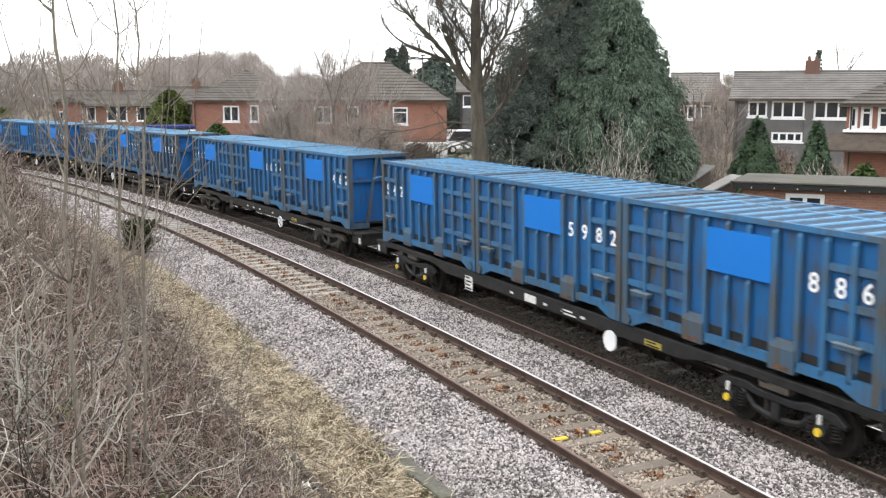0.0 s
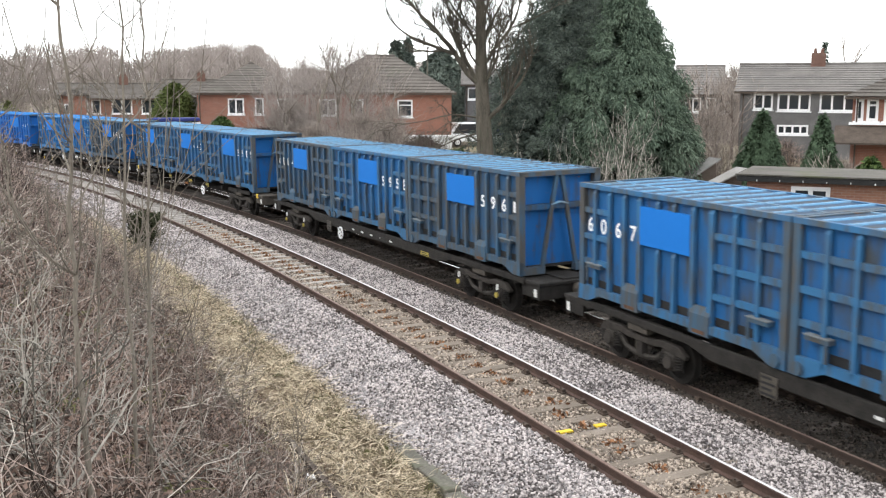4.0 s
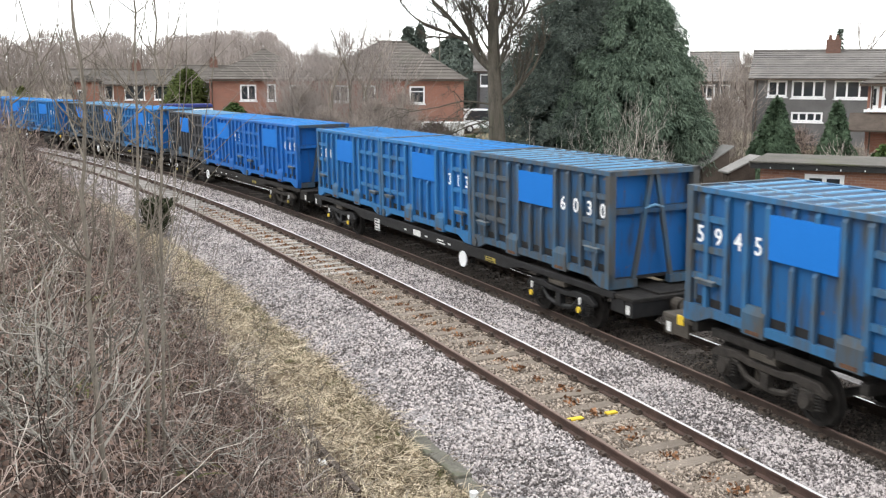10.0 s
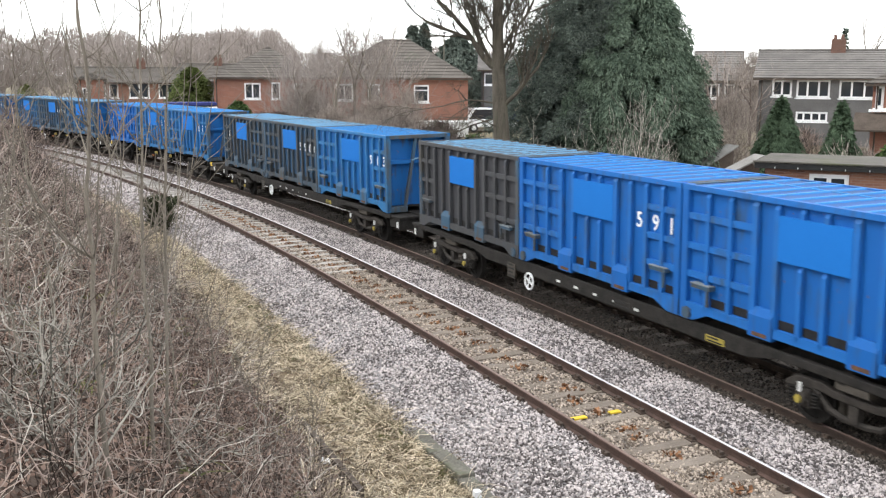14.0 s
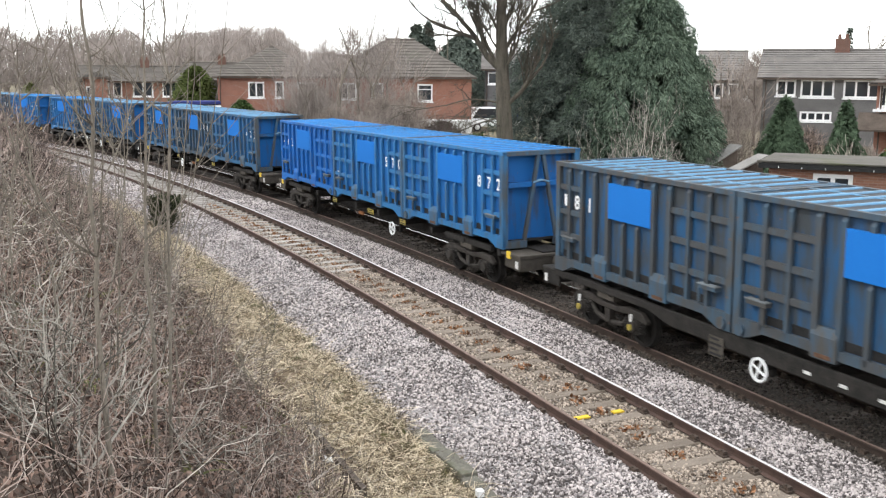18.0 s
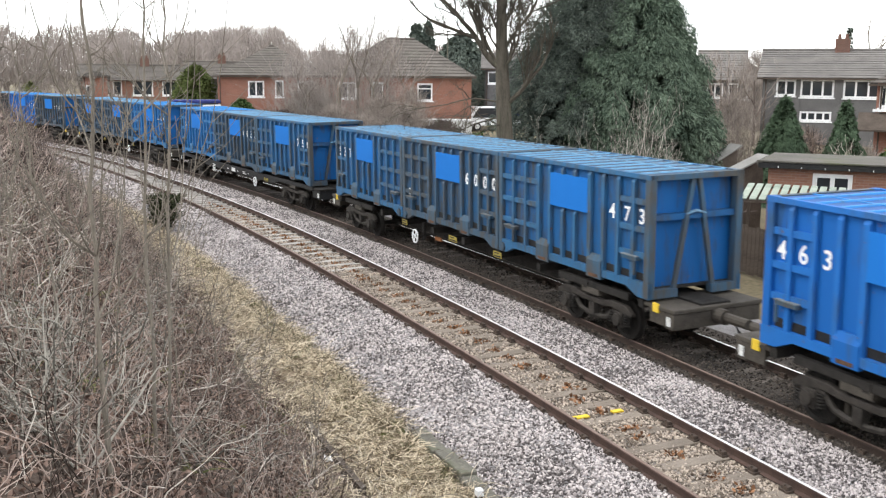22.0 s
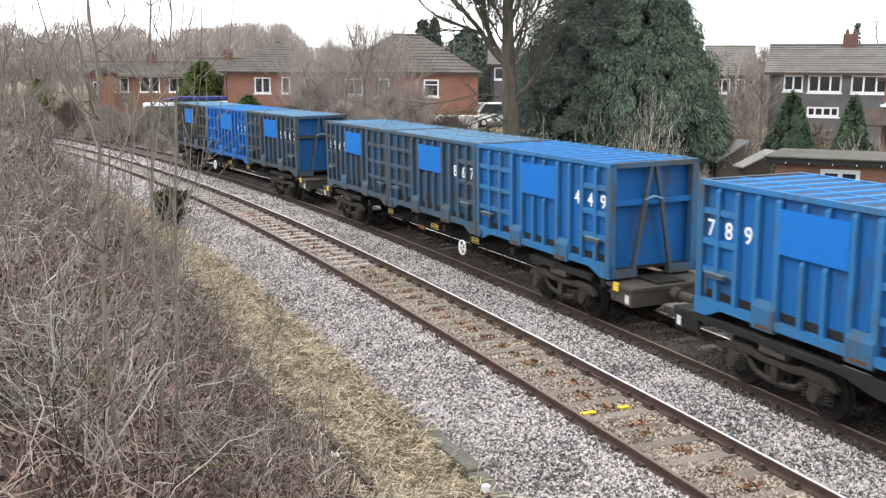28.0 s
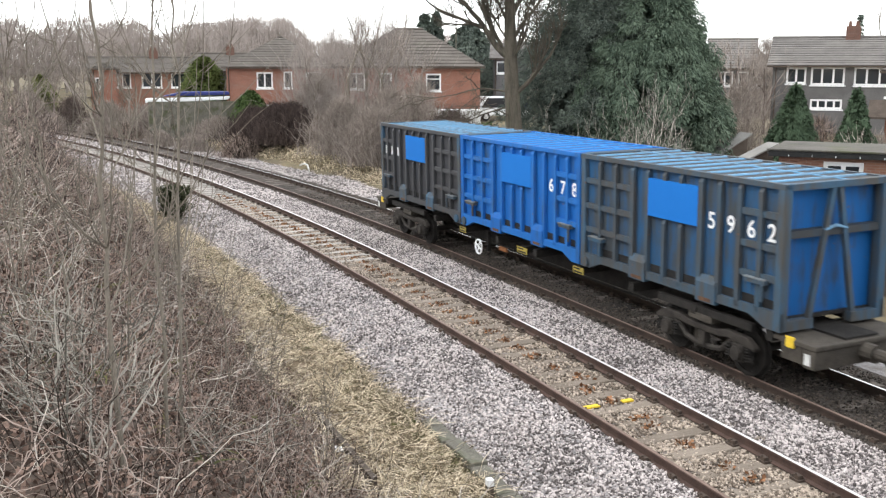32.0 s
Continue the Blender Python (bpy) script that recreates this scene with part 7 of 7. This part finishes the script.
# covered boat on a trailer beside the dome conifer
bx, by = (-75.48, 8.85)
boat = thing("covered_boat", pose(bx, by, 1.5, 0, 0, 83.3), "long white boat under a dark blue cover", "boat")
part("hull", prism(bmesh.new(), [(-3.1, 1.05), (2.7, 1.25), (2.9, 1.5), (-3.1, 1.36)], 1.4, "y", -0.7), WHITE, boat, bevel=0.05)
part("cover", prism(bmesh.new(), [(-1.9, 1.52), (2.85, 1.60), (2.8, 1.85), (-0.6, 1.84)], 1.3, "y", -0.65), BLUE_COVER, boat, "dark blue cover", bevel=0.06)
for x in (-2.2, 2.0):
    part("trestle", box(bmesh.new(), x - 0.08, x + 0.08, -0.6, 0.6, -0.6, 1.2), TIMBER_DARK, boat)
low = tagged(new("garden_wall", mesh_of("garden_wall", box(bmesh.new(), -3.2, 3.2, -0.1, 0.1, -0.5, 2.1))), "grey rendered garden wall", "wall", kind="structure")
low.data.materials.append(CONCRETE)
low.matrix_world = pose(-73.46, 8.93, 0.6, 0, 0, 83.1)
ext = tagged(new("extension_roof", mesh_of("extension_roof", box(bmesh.new(), -1.8, 1.8, -1.2, 1.2, 0, 2.15))), "low white-edged flat-roofed extension", "outbuilding")
ext.data.materials.append(WHITE_DIRTY)
ext.matrix_world = pose(-67.01, 26.35, 0.0, 0, 0, 68.5)
pole = thing("lamp_post", Matrix.Translation((-88.39, 34.81, 0)), "tall grey street lamp post", "lamp post")
part("post", tube(bmesh.new(), [(0, 0, 0), (0, 0, 9.2)], [0.10, 0.06], 8), CONCRETE, pole)
part("lantern", box(bmesh.new(), -0.1, 0.5, -0.1, 0.1, 9.2, 9.32), STEEL_DARK, pole)


def motions():
    times = [i * 1.0 for i in range(33)]
    for ob, front in CARS:
        walk(ob, [(t, car_pose(front, t)) for t in times])
    for ob, front, local in BOXES:
        walk(ob, [(t, car_pose(front, t) @ local) for t in times])
    # wheels turn by the way that the train has run
    turns = [i / 15 for i in range(481)]
    for ob, x in WHEELSETS:
        walk(ob, [(t, Matrix.Translation((x, 0, 0.45)) @ Matrix.Rotation(run_of(t) / 0.445, 4, "Y")) for t in turns])


motions()
